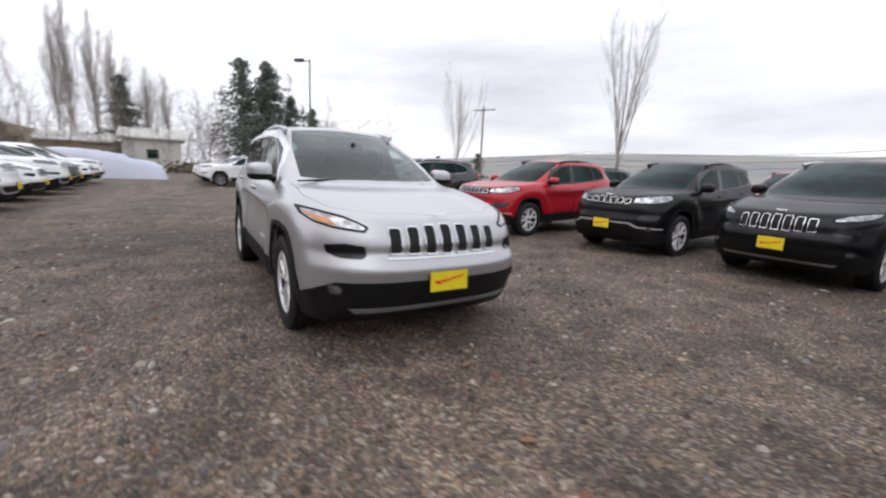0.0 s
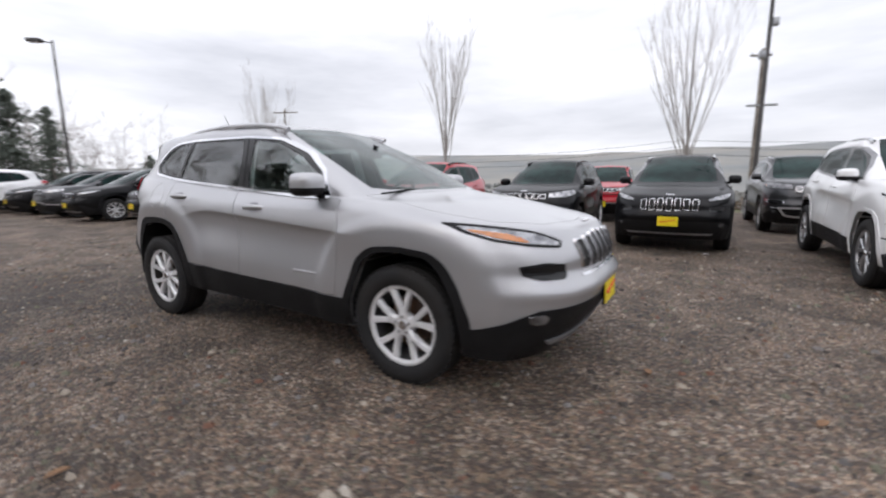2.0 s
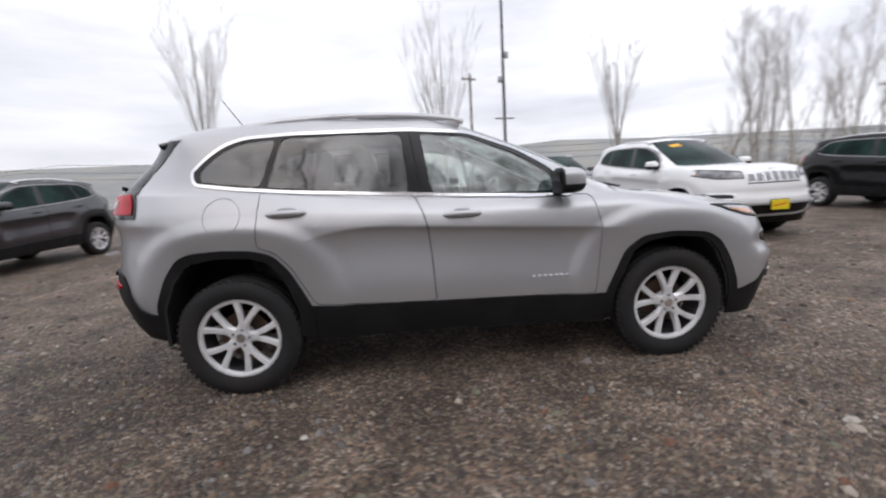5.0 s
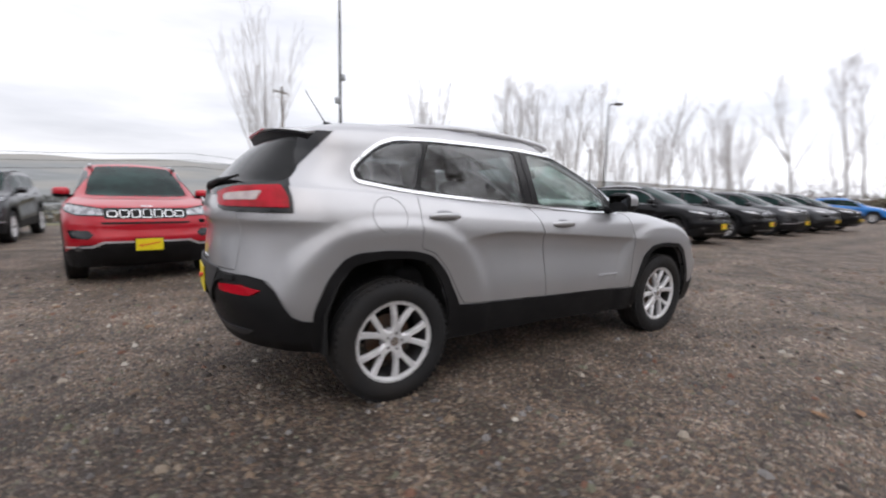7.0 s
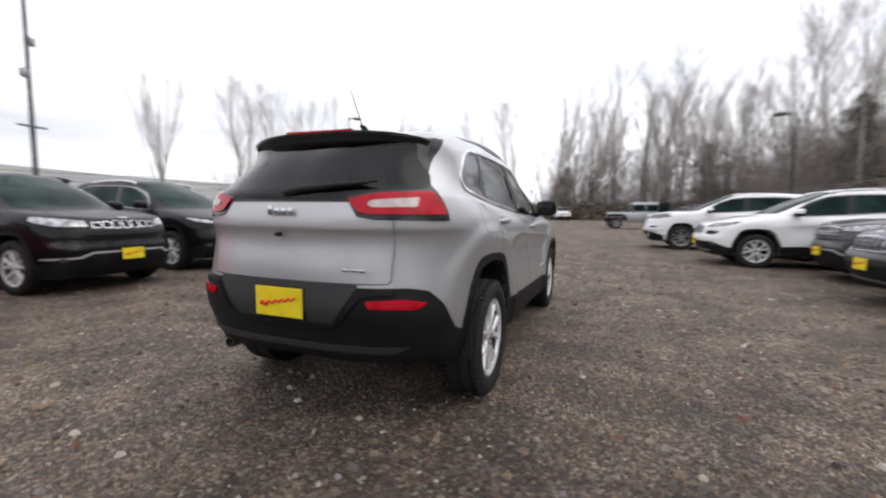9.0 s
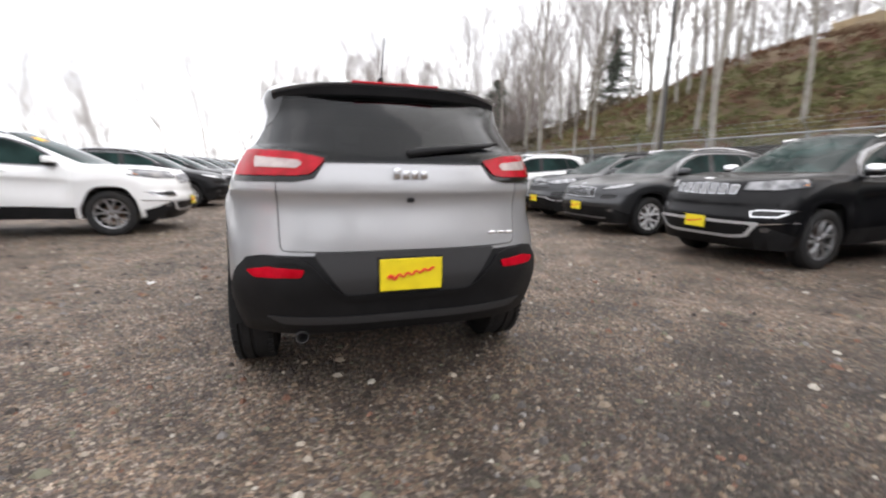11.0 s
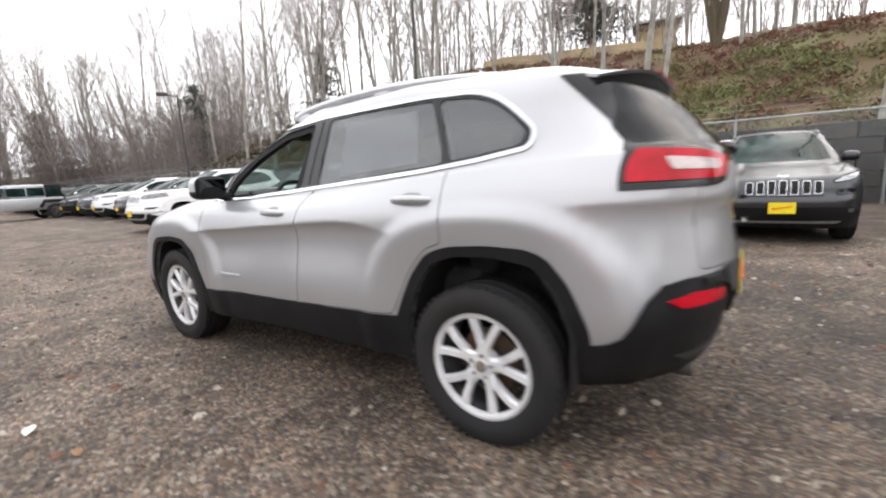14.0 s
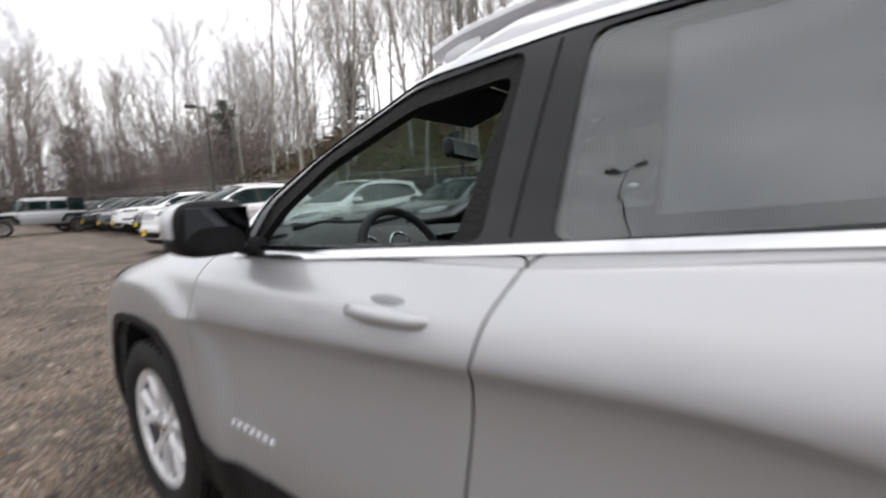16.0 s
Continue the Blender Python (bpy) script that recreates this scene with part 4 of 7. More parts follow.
    spoiler(car, scale, mat, nuts)
    rad = 0.362 if kind == "cherokee" else 0.355 if kind == "compass" else 0.38
    turn = 0.35
    for x in (1.35, -1.35):
        for s_ in (1, -1):
            turn += 1.1
            add_wheel(car, x * st.get("sx", 1), s_ * 0.775 * st.get("sy", 1), s_, rad, dark_rims, nuts, turn)
    if plates[0]:
        add_plate(car, 2.345 * st.get("sx", 1), 0.0, 0.525 * st.get("sz", 1), True, -2)
    if plates[1]:
        add_plate(car, -2.256 * st.get("sx", 1), 0.0, 0.68 * st.get("sz", 1), False, 0)
    for i in range(4 if nuts else 0):
        bm = bmesh.new()
        box(bm, (2.175 * st.get("sx", 1), (i - 1.5) * 0.032, (0.945 + st.get("hood", 0)) * st.get("sz", 1)), (0.03, 0.022, 0.008 + 0.008 * (i == 0)), Matrix.Rotation(radians(30), 4, "Y"), 0.002, 1)
        part("badge_bar", bm, CHROME, car)
    return k, sh


def wheel_liner(car, x, s_, scale):
    key = ("liner", x, s_, tuple(scale.to_scale()))
    if key in KITS:
        part("wheel_liner", KITS[key], UNDER, car)
        return
    me = boolean(raw(prism(arch(x, 0.415, low=0.34, r=0), "y", 0.52, 0.865)), raw(prism(arch(x, 0.40, low=0.0, r=0), "y", 0.53, 1.2)), "DIFFERENCE")
    if s_ < 0:
        me = flip_y(me)
    finish(me, UNDER)
    me.transform(scale)
    KITS[key] = me
    part("wheel_liner", me, UNDER, car)


def underbody(car, scale):
    bm = bmesh.new()
    box(bm, (0.05, 0, 0.33), (3.3, 1.15, 0.14), None, 0.03, 2)
    tube(bm, (1.35, -0.7, 0.33), (1.35, 0.7, 0.33), 0.045)
    tube(bm, (-1.35, -0.7, 0.33), (-1.35, 0.7, 0.33), 0.05)
    part("underbody", bm, UNDER, car).matrix_basis = scale


def whole_body(sh):
    """A solid body with wheel wells and door shut lines cut in."""
    me = sh.skin(0.0)
    for xw in (1.35, -1.35):
        for lo, hi in ((0.5, 1.3), (-1.3, -0.5)):
            me = boolean(me, raw(prism(arch(xw, 0.405, 0.405, 2.5), "y", lo, hi)), "DIFFERENCE")
    for poly in (DOOR_FRONT, DOOR_REAR):
        for s_ in (1, -1):
            line = boolean(sh.cut_out(rounded(swell(poly, 0.004), 0.03), "y", 0.6, 1.2, 0.02, 0.008), raw(prism(rounded(swell(poly, -0.004), 0.03), "y", 0.4, 1.4)), "DIFFERENCE")
            me = boolean(me, line if s_ > 0 else flip_y(line), "DIFFERENCE")
    return me


def prepare(kind, level):
    """Cuts all that a kind of parked car needs while the scene is still empty."""
    k = car_kit(kind, level)
    sh = k["shell"]
    k["whole"] = whole_body(sh)
    k["win"] = [(nm, sh.cut_out(rounded(w, 0.035), "y", 0.3, 1.2, 0.002, 0.02)) for nm, w in (("door_window", WIN_FRONT), ("rear_door_window", WIN_REAR), ("quarter_window", WIN_QUARTER))]
    k["screens"] = [(nm, sh.cut_out(poly, ax, lo, hi, 0.002, 0.02)) for poly, ax, lo, hi, nm in ((WIND, "z", 1.1, 2.0, "windscreen"), (BACK, "x", -2.6, -1.7, "rear_window"))]


def parked_suv(kind, mat, label, dark_rims=False, plates=(True, True), nuts=1):
    """A parked car: one solid painted body with its glass, trim and wheels."""
    st = STYLE[kind]
    scale = Matrix.Diagonal((st.get("sx", 1), st.get("sy", 1), st.get("sz", 1), 1))
    car = thing("suv", label, "car")
    k, sh = common_parts(car, kind, mat, scale, dark_rims, nuts, plates)
    part("body", sh.dressed(k["whole"], 1, mat, scale), mat, car)
    for nm, me in k["win"]:
        sided(car, nm, me, PARKED_GLASS, sh, scale)
    for nm, me in k["screens"]:
        part(nm, sh.dressed(me, 1, PARKED_GLASS, scale), PARKED_GLASS, car)
    for s_ in (1, -1):
        for xh, zh in ((0.02, 1.03), (-0.97, 1.095)):
            bm = bmesh.new()
            pipe(bm, [(xh - 0.11, s_ * 0.862, zh), (xh - 0.06, s_ * 0.892, zh + 0.004), (xh + 0.06, s_ * 0.892, zh), (xh + 0.11, s_ * 0.862, zh - 0.004)], [0.008, 0.013, 0.013, 0.008], 8)
            part("door_handle", bm, mat, car).matrix_basis = scale
        for xw in (1.35, -1.35):
            wheel_liner(car, xw, s_, scale)
    underbody(car, scale)
    return car


# ---- the silver car in the middle ----
def torus(bm, R, r, m, seg=40, ring=10):
    rings = []
    for i in range(seg):
        a = i * math.tau / seg
        rings.append([bm.verts.new(m @ Vector(((R + r * math.cos(b * math.tau / ring)) * math.cos(a), (R + r * math.cos(b * math.tau / ring)) * math.sin(a), r * math.sin(b * math.tau / ring)))) for b in range(ring)])
    for i in range(seg):
        p, q = rings[i], rings[(i + 1) % seg]
        for b in range(ring):
            bm.faces.new((p[b], p[(b + 1) % ring], q[(b + 1) % ring], q[b]))


def hero_interior(car):
    """Dashboard, wheel, seats and inside mirror."""
    bm = bmesh.new()
    prof = [(0.98, 0.70), (0.98, 1.06), (0.90, 1.085), (0.74, 1.085), (0.62, 1.06), (0.54, 1.02), (0.50, 0.94), (0.53, 0.80), (0.60, 0.62)]
    ends = []
    for y in np.linspace(-0.74, 0.74, 25):
        hump = 0.065 * math.exp(-((y - 0.37) / 0.17) ** 2) + 0.012 * math.exp(-(y / 0.2) ** 2)
        bow = -0.10 * (abs(y) / 0.74) ** 2
        ends.append([bm.verts.new((x + (bow if x > 0.7 else 0), y, z + (hump if z > 1.0 else 0) - 0.03 * (abs(y) / 0.74) ** 4)) for x, z in prof])
    for p, q in zip(ends, ends[1:]):
        for i in range(len(prof)):
            bm.faces.new((p[i], p[(i + 1) % len(prof)], q[(i + 1) % len(prof)], q[i]))
    bm.faces.new(ends[0][::-1])
    bm.faces.new(ends[-1])
    bmesh.ops.recalc_face_normals(bm, faces=bm.faces)
    dash = part("dashboard", bm, CABIN, car)
    bm = bmesh.new()
    box(bm, (0.505, 0.0, 1.02), (0.02, 0.24, 0.15), Matrix.Rotation(radians(-18), 4, "Y"), 0.006, 2)
    part("centre_screen", bm, GLOSS_BLACK, dash)
    bm = bmesh.new()
    box(bm, (0.494, 0.0, 1.03), (0.004, 0.16, 0.09), Matrix.Rotation(radians(-18), 4, "Y"), 0.001, 1)
    part("screen_glass", bm, PAPER, dash, "pale lit centre screen")
    for dy in (-0.08, 0.08):
        bm = bmesh.new()
        m = Matrix.Translation((0.515, 0.37 + dy, 1.06)) @ Matrix.Rotation(radians(-70), 4, "Y")
        torus(bm, 0.052, 0.006, m, 28, 8)
        part("gauge_ring", bm, CHROME, dash)
    for y in (0.62, -0.62):
        bm = bmesh.new()
        box(bm, (0.53, y, 0.97), (0.02, 0.10, 0.08), None, 0.01, 2)
        part("air_vent", bm, GLOSS_BLACK, dash)
    m = Matrix.Translation((0.42, 0.37, 1.03)) @ Matrix.Rotation(radians(-64), 4, "Y")
    bm = bmesh.new()
    torus(bm, 0.185, 0.016, m)
    wheel = part("steering_wheel", bm, CABIN, car)
    bm = bmesh.new()
    b = bmesh.ops.create_uvsphere(bm, u_segments=20, v_segments=12, radius=0.07, matrix=m @ Matrix.Diagonal((1, 1.1, 0.4, 1)))
    part("airbag_boss", bm, CABIN, wheel)
    for a in (0, 180, 90):
        bm = bmesh.new()
        mm = m @ Matrix.Rotation(radians(a + 90), 4, "Z") if a != 90 else m @ Matrix.Rotation(radians(180), 4, "Z")
        box(bm, mm @ Vector((0.12, 0, 0)), (0.13, 0.032, 0.012), mm.to_3x3().to_4x4(), 0.004, 2)
        part("wheel_spoke", bm, LAMP_SILVER if a != 90 else CABIN, wheel)
    bm = bmesh.new()
    tube(bm, (0.42, 0.37, 1.0), (0.62, 0.37, 0.86), 0.04)
    part("steering_column", bm, CABIN, wheel)
    for y in (0.37, -0.37):
        seat(car, -0.15, y, 0.50)
    bm = bmesh.new()
    box(bm, (-1.0, 0, 0.66), (0.5, 1.30, 0.16), None, 0.05, 3)
    bench = part("rear_bench", bm, CLOTH, car)
    bm = bmesh.new()
    box(bm, (-1.30, 0, 0.98), (0.16, 1.28, 0.56), Matrix.Rotation(radians(-16), 4, "Y"), 0.05, 3)
    part("bench_back", bm, CLOTH, bench)
    for y in (-0.4, 0.0, 0.4):
        bm = bmesh.new()
        box(bm, (-1.40, y, 1.32), (0.10, 0.26, 0.15), Matrix.Rotation(radians(-10), 4, "Y"), 0.035, 3)
        part("headrest", bm, CLOTH, bench)
    bm = bmesh.new()
    box(bm, (0.43, 0.0, 1.42), (0.045, 0.25, 0.075), Matrix.Rotation(radians(12), 4, "Y") @ Matrix.Rotation(radians(8), 4, "Z"), 0.018, 3)
    inner = part("inside_mirror", bm, CABIN, car)
    bm = bmesh.new()
    box(bm, (-0.62, 0.0, 1.556), (1.42, 1.0, 0.014), None, 0.005, 2)
    part("headliner", bm, CLOTH, car, "dark cloth headliner")
    for y in (0.36, -0.36):
        bm = bmesh.new()
        box(bm, (0.17, y, 1.505), (0.20, 0.36, 0.02), Matrix.Rotation(radians(18), 4, "Y"), 0.008, 3)
        part("sun_visor", bm, CABIN, car)
    bm = bmesh.new()
    pipe(bm, [(0.44, 0, 1.43), (0.455, 0, 1.46), (0.465, 0, 1.485)], [0.012, 0.014, 0.026], 10)
    part("mirror_stalk", bm, CABIN, inner)
    bm = bmesh.new()
    box(bm, (0.405, 0.0, 1.417), (0.004, 0.225, 0.055), Matrix.Rotation(radians(12), 4, "Y") @ Matrix.Rotation(radians(8), 4, "Z"))
    part("mirror_face", bm, MIRROR_GLASS, inner)
    bm = bmesh.new()
    box(bm, (0.0, 0, 0.50), (1.9, 1.40, 0.05), None, 0.01, 1)
    box(bm, (0.1, 0, 0.66), (0.9, 0.22, 0.30), None, 0.05, 3)
    part("cabin_floor", bm, CABIN, car)


def seat(car, x, y, z):
    bm = bmesh.new()
    box(bm, (x, y, z + 0.16), (0.52, 0.50, 0.17), Matrix.Rotation(radians(-6), 4, "Y"), 0.06, 3)
    s_ = part("seat", bm, CLOTH, car)
    bm = bmesh.new()
    box(bm, (x - 0.32, y, z + 0.50), (0.15, 0.49, 0.66), Matrix.Rotation(radians(-18), 4, "Y"), 0.06, 3)
    part("backrest", bm, CLOTH, s_)
    bm = bmesh.new()
    box(bm, (x - 0.44, y, z + 0.90), (0.10, 0.26, 0.17), Matrix.Rotation(radians(-12), 4, "Y"), 0.04, 3)
    part("headrest", bm, CLOTH, s_)
    for d in (-0.06, 0.06):
        bm = bmesh.new()
        tube(bm, (x - 0.40, y + d, z + 0.76), (x - 0.43, y + d, z + 0.86), 0.007, None, 8)
        part("headrest_post", bm, CHROME, s_)


def door_handle(door, x, z, s_, y=0.905):
    """A handle of painted metal over a scooped cup."""
    bm = bmesh.new()
    pts, rad = [], []
    for i in range(11):
        t = i / 10
        pts.append((x - 0.112 + 0.224 * t, s_ * (y + 0.028 * math.sin(math.pi * t) ** 0.45), z + 0.004 * math.sin(math.pi * t)))
        rad.append(0.010 + 0.008 * math.sin(math.pi * t) ** 0.6)
    pipe(bm, pts, rad, 12)
    for v in bm.verts:
        v.co.z = z + (v.co.z - z) * 1.15
    part("door_handle", bm, SILVER, door, "silver door handle")
    bm = bmesh.new()
    bmesh.ops.create_uvsphere(bm, u_segments=24, v_segments=12, radius=1.0, matrix=Matrix.Translation((x, s_ * (y - 0.012), z + 0.002)) @ Matrix.Diagonal((0.082, 0.012, 0.036, 1)))
    part("handle_cup", bm, GREY_CUP, door)


# silver darkened on a flat oval to stand for the scoop's shade
GREY_CUP = material("handle_cup_shadowed_metal", (0.30, 0.30, 0.315), 0.4, 0.6, 0.05, 200)


def silver_suv():
    car = thing("suv", "silver mid-size SUV with black cladding and open driver window", "car")
    ident = Matrix()
    k, sh = common_parts(car, "cherokee", SILVER, ident, False, 2, chrome_rails=SATIN)
    body = sh.skin(0.0)
    cabin_box = raw(prism([(-2.06, 0.48), (0.97, 0.48), (0.97, 1.05), (1.1, 1.06), (1.1, 1.70), (-2.06, 1.70)], "y", -0.9, 0.9))
    body = boolean(body, boolean(sh.skin(-0.035), cabin_box.copy(), "INTERSECT"), "DIFFERENCE")
    liner = boolean(boolean(sh.skin(-0.036), sh.skin(-0.046), "DIFFERENCE"), cabin_box, "INTERSECT")
    for poly, axis, lo, hi in ((rounded(WIN_FRONT, 0.035), "y", -1.3, 1.3), (rounded(WIN_REAR, 0.035), "y", -1.3, 1.3), (rounded(WIN_QUARTER, 0.035), "y", -1.3, 1.3),
                               (WIND, "z", 1.08, 2.0), (BACK, "x", -2.6, -1.75)):
        body = boolean(body, raw(prism(poly, axis, lo, hi)), "DIFFERENCE")
        liner = boolean(liner, raw(prism(swell(poly, -0.002), axis, lo, hi)), "DIFFERENCE")
    for xw in (1.35, -1.35):
        for lo, hi in ((0.5, 1.3), (-1.3, -0.5)):
            body = boolean(body, raw(prism(arch(xw, 0.405, 0.405, 2.5), "y", lo, hi)), "DIFFERENCE")
            liner = boolean(liner, raw(prism(arch(xw, 0.405, 0.405, 2.5), "y", lo, hi)), "DIFFERENCE")
    panels = {}
    for s_ in (1, -1):
        for name, poly, lo, hi in (("front_door", DOOR_FRONT, 0.6, 1.2), ("rear_door", DOOR_REAR, 0.6, 1.2)):
            lo2, hi2 = (lo, hi) if s_ > 0 else (-hi, -lo)
            pr = rounded(poly, 0.03)
            panels[name, s_] = boolean(body.copy(), raw(prism(swell(pr, -0.0025), "y", lo2, hi2)), "INTERSECT")
            body = boolean(body, raw(prism(swell(pr, 0.0025), "y", lo2, hi2)), "DIFFERENCE")
    gate = rounded([(-0.585, 1.235), (-0.575, 0.79), (0.575, 0.79), (0.585, 1.235)], 0.03)
    panels["tailgate", 0] = boolean(body.copy(), raw(prism(swell(gate, -0.0025), "x", -2.6, -2.0)), "INTERSECT")
    body = boolean(body, raw(prism(swell(gate, 0.0025), "x", -2.6, -2.0)), "DIFFERENCE")
    bonnet = rounded([(1.18, 0.0), (1.16, 0.35), (1.09, 0.60), (0.99, 0.735), (1.5, 0.755), (1.86, 0.66), (2.06, 0.46), (2.11, 0.0),
                      (2.06, -0.46), (1.86, -0.66), (1.5, -0.755), (0.99, -0.735), (1.09, -0.60), (1.16, -0.35)], 0.02)
    bon = boolean(sh.cut_out(swell(bonnet, -0.002), "z", 0.9, 1.4, 0.0, 0.012), raw(prism(bonnet, "z", 0.7, 0.8)), "DIFFERENCE")
    panels["bonnet", 0] = bon
    body = boolean(body, sh.cut_out(swell(bonnet, 0.002), "z", 0.9, 1.4, 0.02, 0.012), "DIFFERENCE")
    # fuel door on the right flank
    disc = [(-1.371 + 0.105 * math.cos(a * math.tau / 32), 1.085 + 0.105 * math.sin(a * math.tau / 32)) for a in range(32)]
    ring = boolean(sh.cut_out(swell(disc, 0.002), "y", 0.6, 1.2, 0.02, 0.006), raw(prism(swell(disc, -0.002), "y", 0.5, 1.4)), "DIFFERENCE")
    body = boolean(body, flip_y(ring), "DIFFERENCE")
    sh.shape(body, SILVER)
    part("body", body, SILVER, car)
    for (name, s_), me in panels.items():
        sh.shape(me, SILVER)
        ob = part(name, me, SILVER, car)
        if s_:
            xh, zh = (0.027, 1.015) if name == "front_door" else (-1.004, 1.079)
            door_handle(ob, xh, zh, s_, 0.868 if name == "front_door" else 0.848)
        if name == "front_door":
            for i in range(7):
                bm = bmesh.new()
                box(bm, (0.66 - i * 0.034, s_ * 0.893, 0.60 + i * 0.0005), (0.022, 0.012, 0.016), None, 0.003, 1)
                part("badge_bar", bm, SATIN, ob)
        if name == "tailgate":
            for i in range(4):
                bm = bmesh.new()
                box(bm, (-2.236, 0.06 - i * 0.042, 1.135 + (0.006 if i == 0 else 0)), (0.012, 0.032, 0.038 + (0.012 if i == 0 else 0)), None, 0.004, 2)
                part("badge_bar", bm, CHROME, ob)
            for i in range(3):
                bm = bmesh.new()
                box(bm, (-2.262, -0.40 - i * 0.045, 0.865), (0.012, 0.036, 0.014), None, 0.003, 1)
                part("badge_bar", bm, CHROME, ob)
            bm = bmesh.new()
            box(bm, (-2.25, 0.0, 1.022), (0.03, 0.032, 0.022), None, 0.006, 2)
            part("camera_pod", bm, PLASTIC, ob)
            me2 = sh.cut_out(rounded([(-0.44, 0.79), (-0.30, 0.585), (0.30, 0.585), (0.44, 0.79)], 0.03), "x", -2.6, -1.9, 0.016, -0.008)
            sh.shape(me2, PLATE_PANEL)
            part("plate_panel", me2, PLATE_PANEL, ob)
    run = [(0.60, 0.757), (0.52, 0.757), (0.455, 0.735), (0.345, 0.605), (0.29, 0.574), (0.0, 0.572)]
    run = run + [(-a, b) for a, b in run[-2::-1]]
    up_edge, low_edge = [(a, b + 0.013) for a, b in run], [(a * (0.985 if abs(a) < 0.5 else 1), b - 0.013) for a, b in run]
    me2 = sh.cut_out(rounded(up_edge + low_edge[::-1], 0.008), "x", -2.6, -2.0, 0.026, -0.004)
    sh.shape(me2, PLASTIC)
    part("bumper_lip", me2, PLASTIC, car)
    me2 = sh.cut_out(rounded([(-0.66, 0.475), (-0.58, 0.435), (0.58, 0.435), (0.66, 0.475)], 0.015), "x", -2.6, -1.9, 0.020, -0.006)
    sh.shape(me2, PLATE_PANEL)
    part("rear_skid_strip", me2, PLATE_PANEL, car)
    finish(liner, CABIN)
    part("cabin_liner", liner, CABIN, car)
    # glass: the driver's window is wound down
    got = sided(car, "front_door_window", k["glass_front"], GLASS_CLEAR, sh, ident, sides=(-1,))
    got += sided(car, "rear_door_window", k["glass_rear"], GLASS_DARK, sh, ident)
    got += sided(car, "quarter_window", k["glass_quarter"], GLASS_DARK, sh, ident)
    for n, m, nm in (("windscreen", GLASS_WIND, "windscreen"), ("rear_glass", GLASS_BACK, "rear_window")):
        me = k[n].copy()
        sh.shape(me, m)
        got.append(part(nm, me, m, car))
    for o in got:
        o.visible_shadow = False
    # black frame inside the driver's opening
    frame_ring = boolean(sh.cut_out(rounded(swell(WIN_FRONT, 0.002), 0.035), "y", 0.3, 1.2, -0.006, 0.035),
                         raw(prism(rounded(swell([(-0.108, 1.112), (0.30, 1.084), (0.73, 1.072), (0.585, 1.245), (0.385, 1.375), (0.10, 1.487), (-0.222, 1.523)], -0.042), 0.035), "y", 0.2, 1.4)), "DIFFERENCE")
    finish(frame_ring, UNDER)
    part("window_seal", frame_ring, UNDER, car)
    # gap between the door frames on the middle pillar
    for s_ in (1, -1):
        me = sh.cut_out([(-0.200, 1.166), (-0.206, 1.166), (-0.259, 1.522), (-0.253, 1.522)], "y", 0.4, 1.2, 0.0042, 0.01)
        if s_ < 0:
            me = flip_y(me)
        sh.shape(me, UNDER)
        part("pillar_gap", me, UNDER, car)
    # stickers inside the glass
    for poly, s_ in (([(-0.97, 1.25), (-0.44, 1.205), (-0.44, 1.49), (-0.93, 1.50)], 1),):
        me = sh.cut_out(poly, "y", 0.3, 1.2, -0.011, 0.012)
        if s_ < 0:
            me = flip_y(me)
        sh.shape(me, DULL_PAPER)
        part("window_sticker", me, DULL_PAPER, car, "white price sheet behind the glass")
    for s_ in (1, -1):
        for xw in (1.35, -1.35):
            wheel_liner(car, xw, s_, ident)
    underbody(car, ident)
    hero_interior(car)
    # rear wiper, brake light, antenna, exhaust
    bm = bmesh.new()
    pipe(bm, [(-2.195, 0.0, 1.228), (-2.20, -0.10, 1.245), (-2.175, -0.28, 1.265), (-2.125, -0.44, 1.28)], [0.022, 0.02, 0.014, 0.008], 10)
    wiper = part("rear_wiper", bm, PLASTIC, car)
    bm = bmesh.new()
    pipe(bm, [(-2.175, -0.03, 1.25), (-2.165, -0.25, 1.27), (-2.10, -0.48, 1.29)], 0.007, 8)
    part("wiper_blade", bm, RUBBER, wiper)
    bm = bmesh.new()
    box(bm, (-1.915, 0, 1.578), (0.03, 0.44, 0.012), None, 0.003, 1)
    part("high_brake_light", bm, TAIL_RED, car)
    bm = bmesh.new()
    pipe(bm, [(-1.40, 0, 1.645), (-1.45, 0, 1.685), (-1.48, 0, 1.69)], [0.03, 0.018, 0.01], 10)
    ant = part("antenna_base", bm, PLASTIC, car)
    bm = bmesh.new()
    pipe(bm, [(-1.46, 0, 1.68), (-1.60, 0, 1.89)], [0.004, 0.0025], 6)
    part("antenna_whip", bm, PLASTIC, ant)
    bm = bmesh.new()
    rings = []
    for r, x in ((0.030, -1.75), (0.030, -2.12), (0.026, -2.12), (0.026, -1.75)):
        rings.append([bm.verts.new((x, 0.50 + r * math.cos(a * math.tau / 20), 0.365 + r * math.sin(a * math.tau / 20))) for a in range(20)])
    for p, q in zip(rings, rings[1:]):
        for a in range(20):
            bm.faces.new((p[a], p[(a + 1) % 20], q[(a + 1) % 20], q[a]))
    bmesh.ops.recalc_face_normals(bm, faces=bm.faces)
    part("exhaust_pipe", bm, BARREL, car)
    for dy in (0.45, -0.15):
        bm = bmesh.new()
        pipe(bm, [(1.14, dy, 1.105), (1.10, dy - 0.25, 1.135), (1.09, dy - 0.55, 1.12)], [0.014, 0.010, 0.006], 8)
        part("windscreen_wiper", bm, PLASTIC, car)
    return car


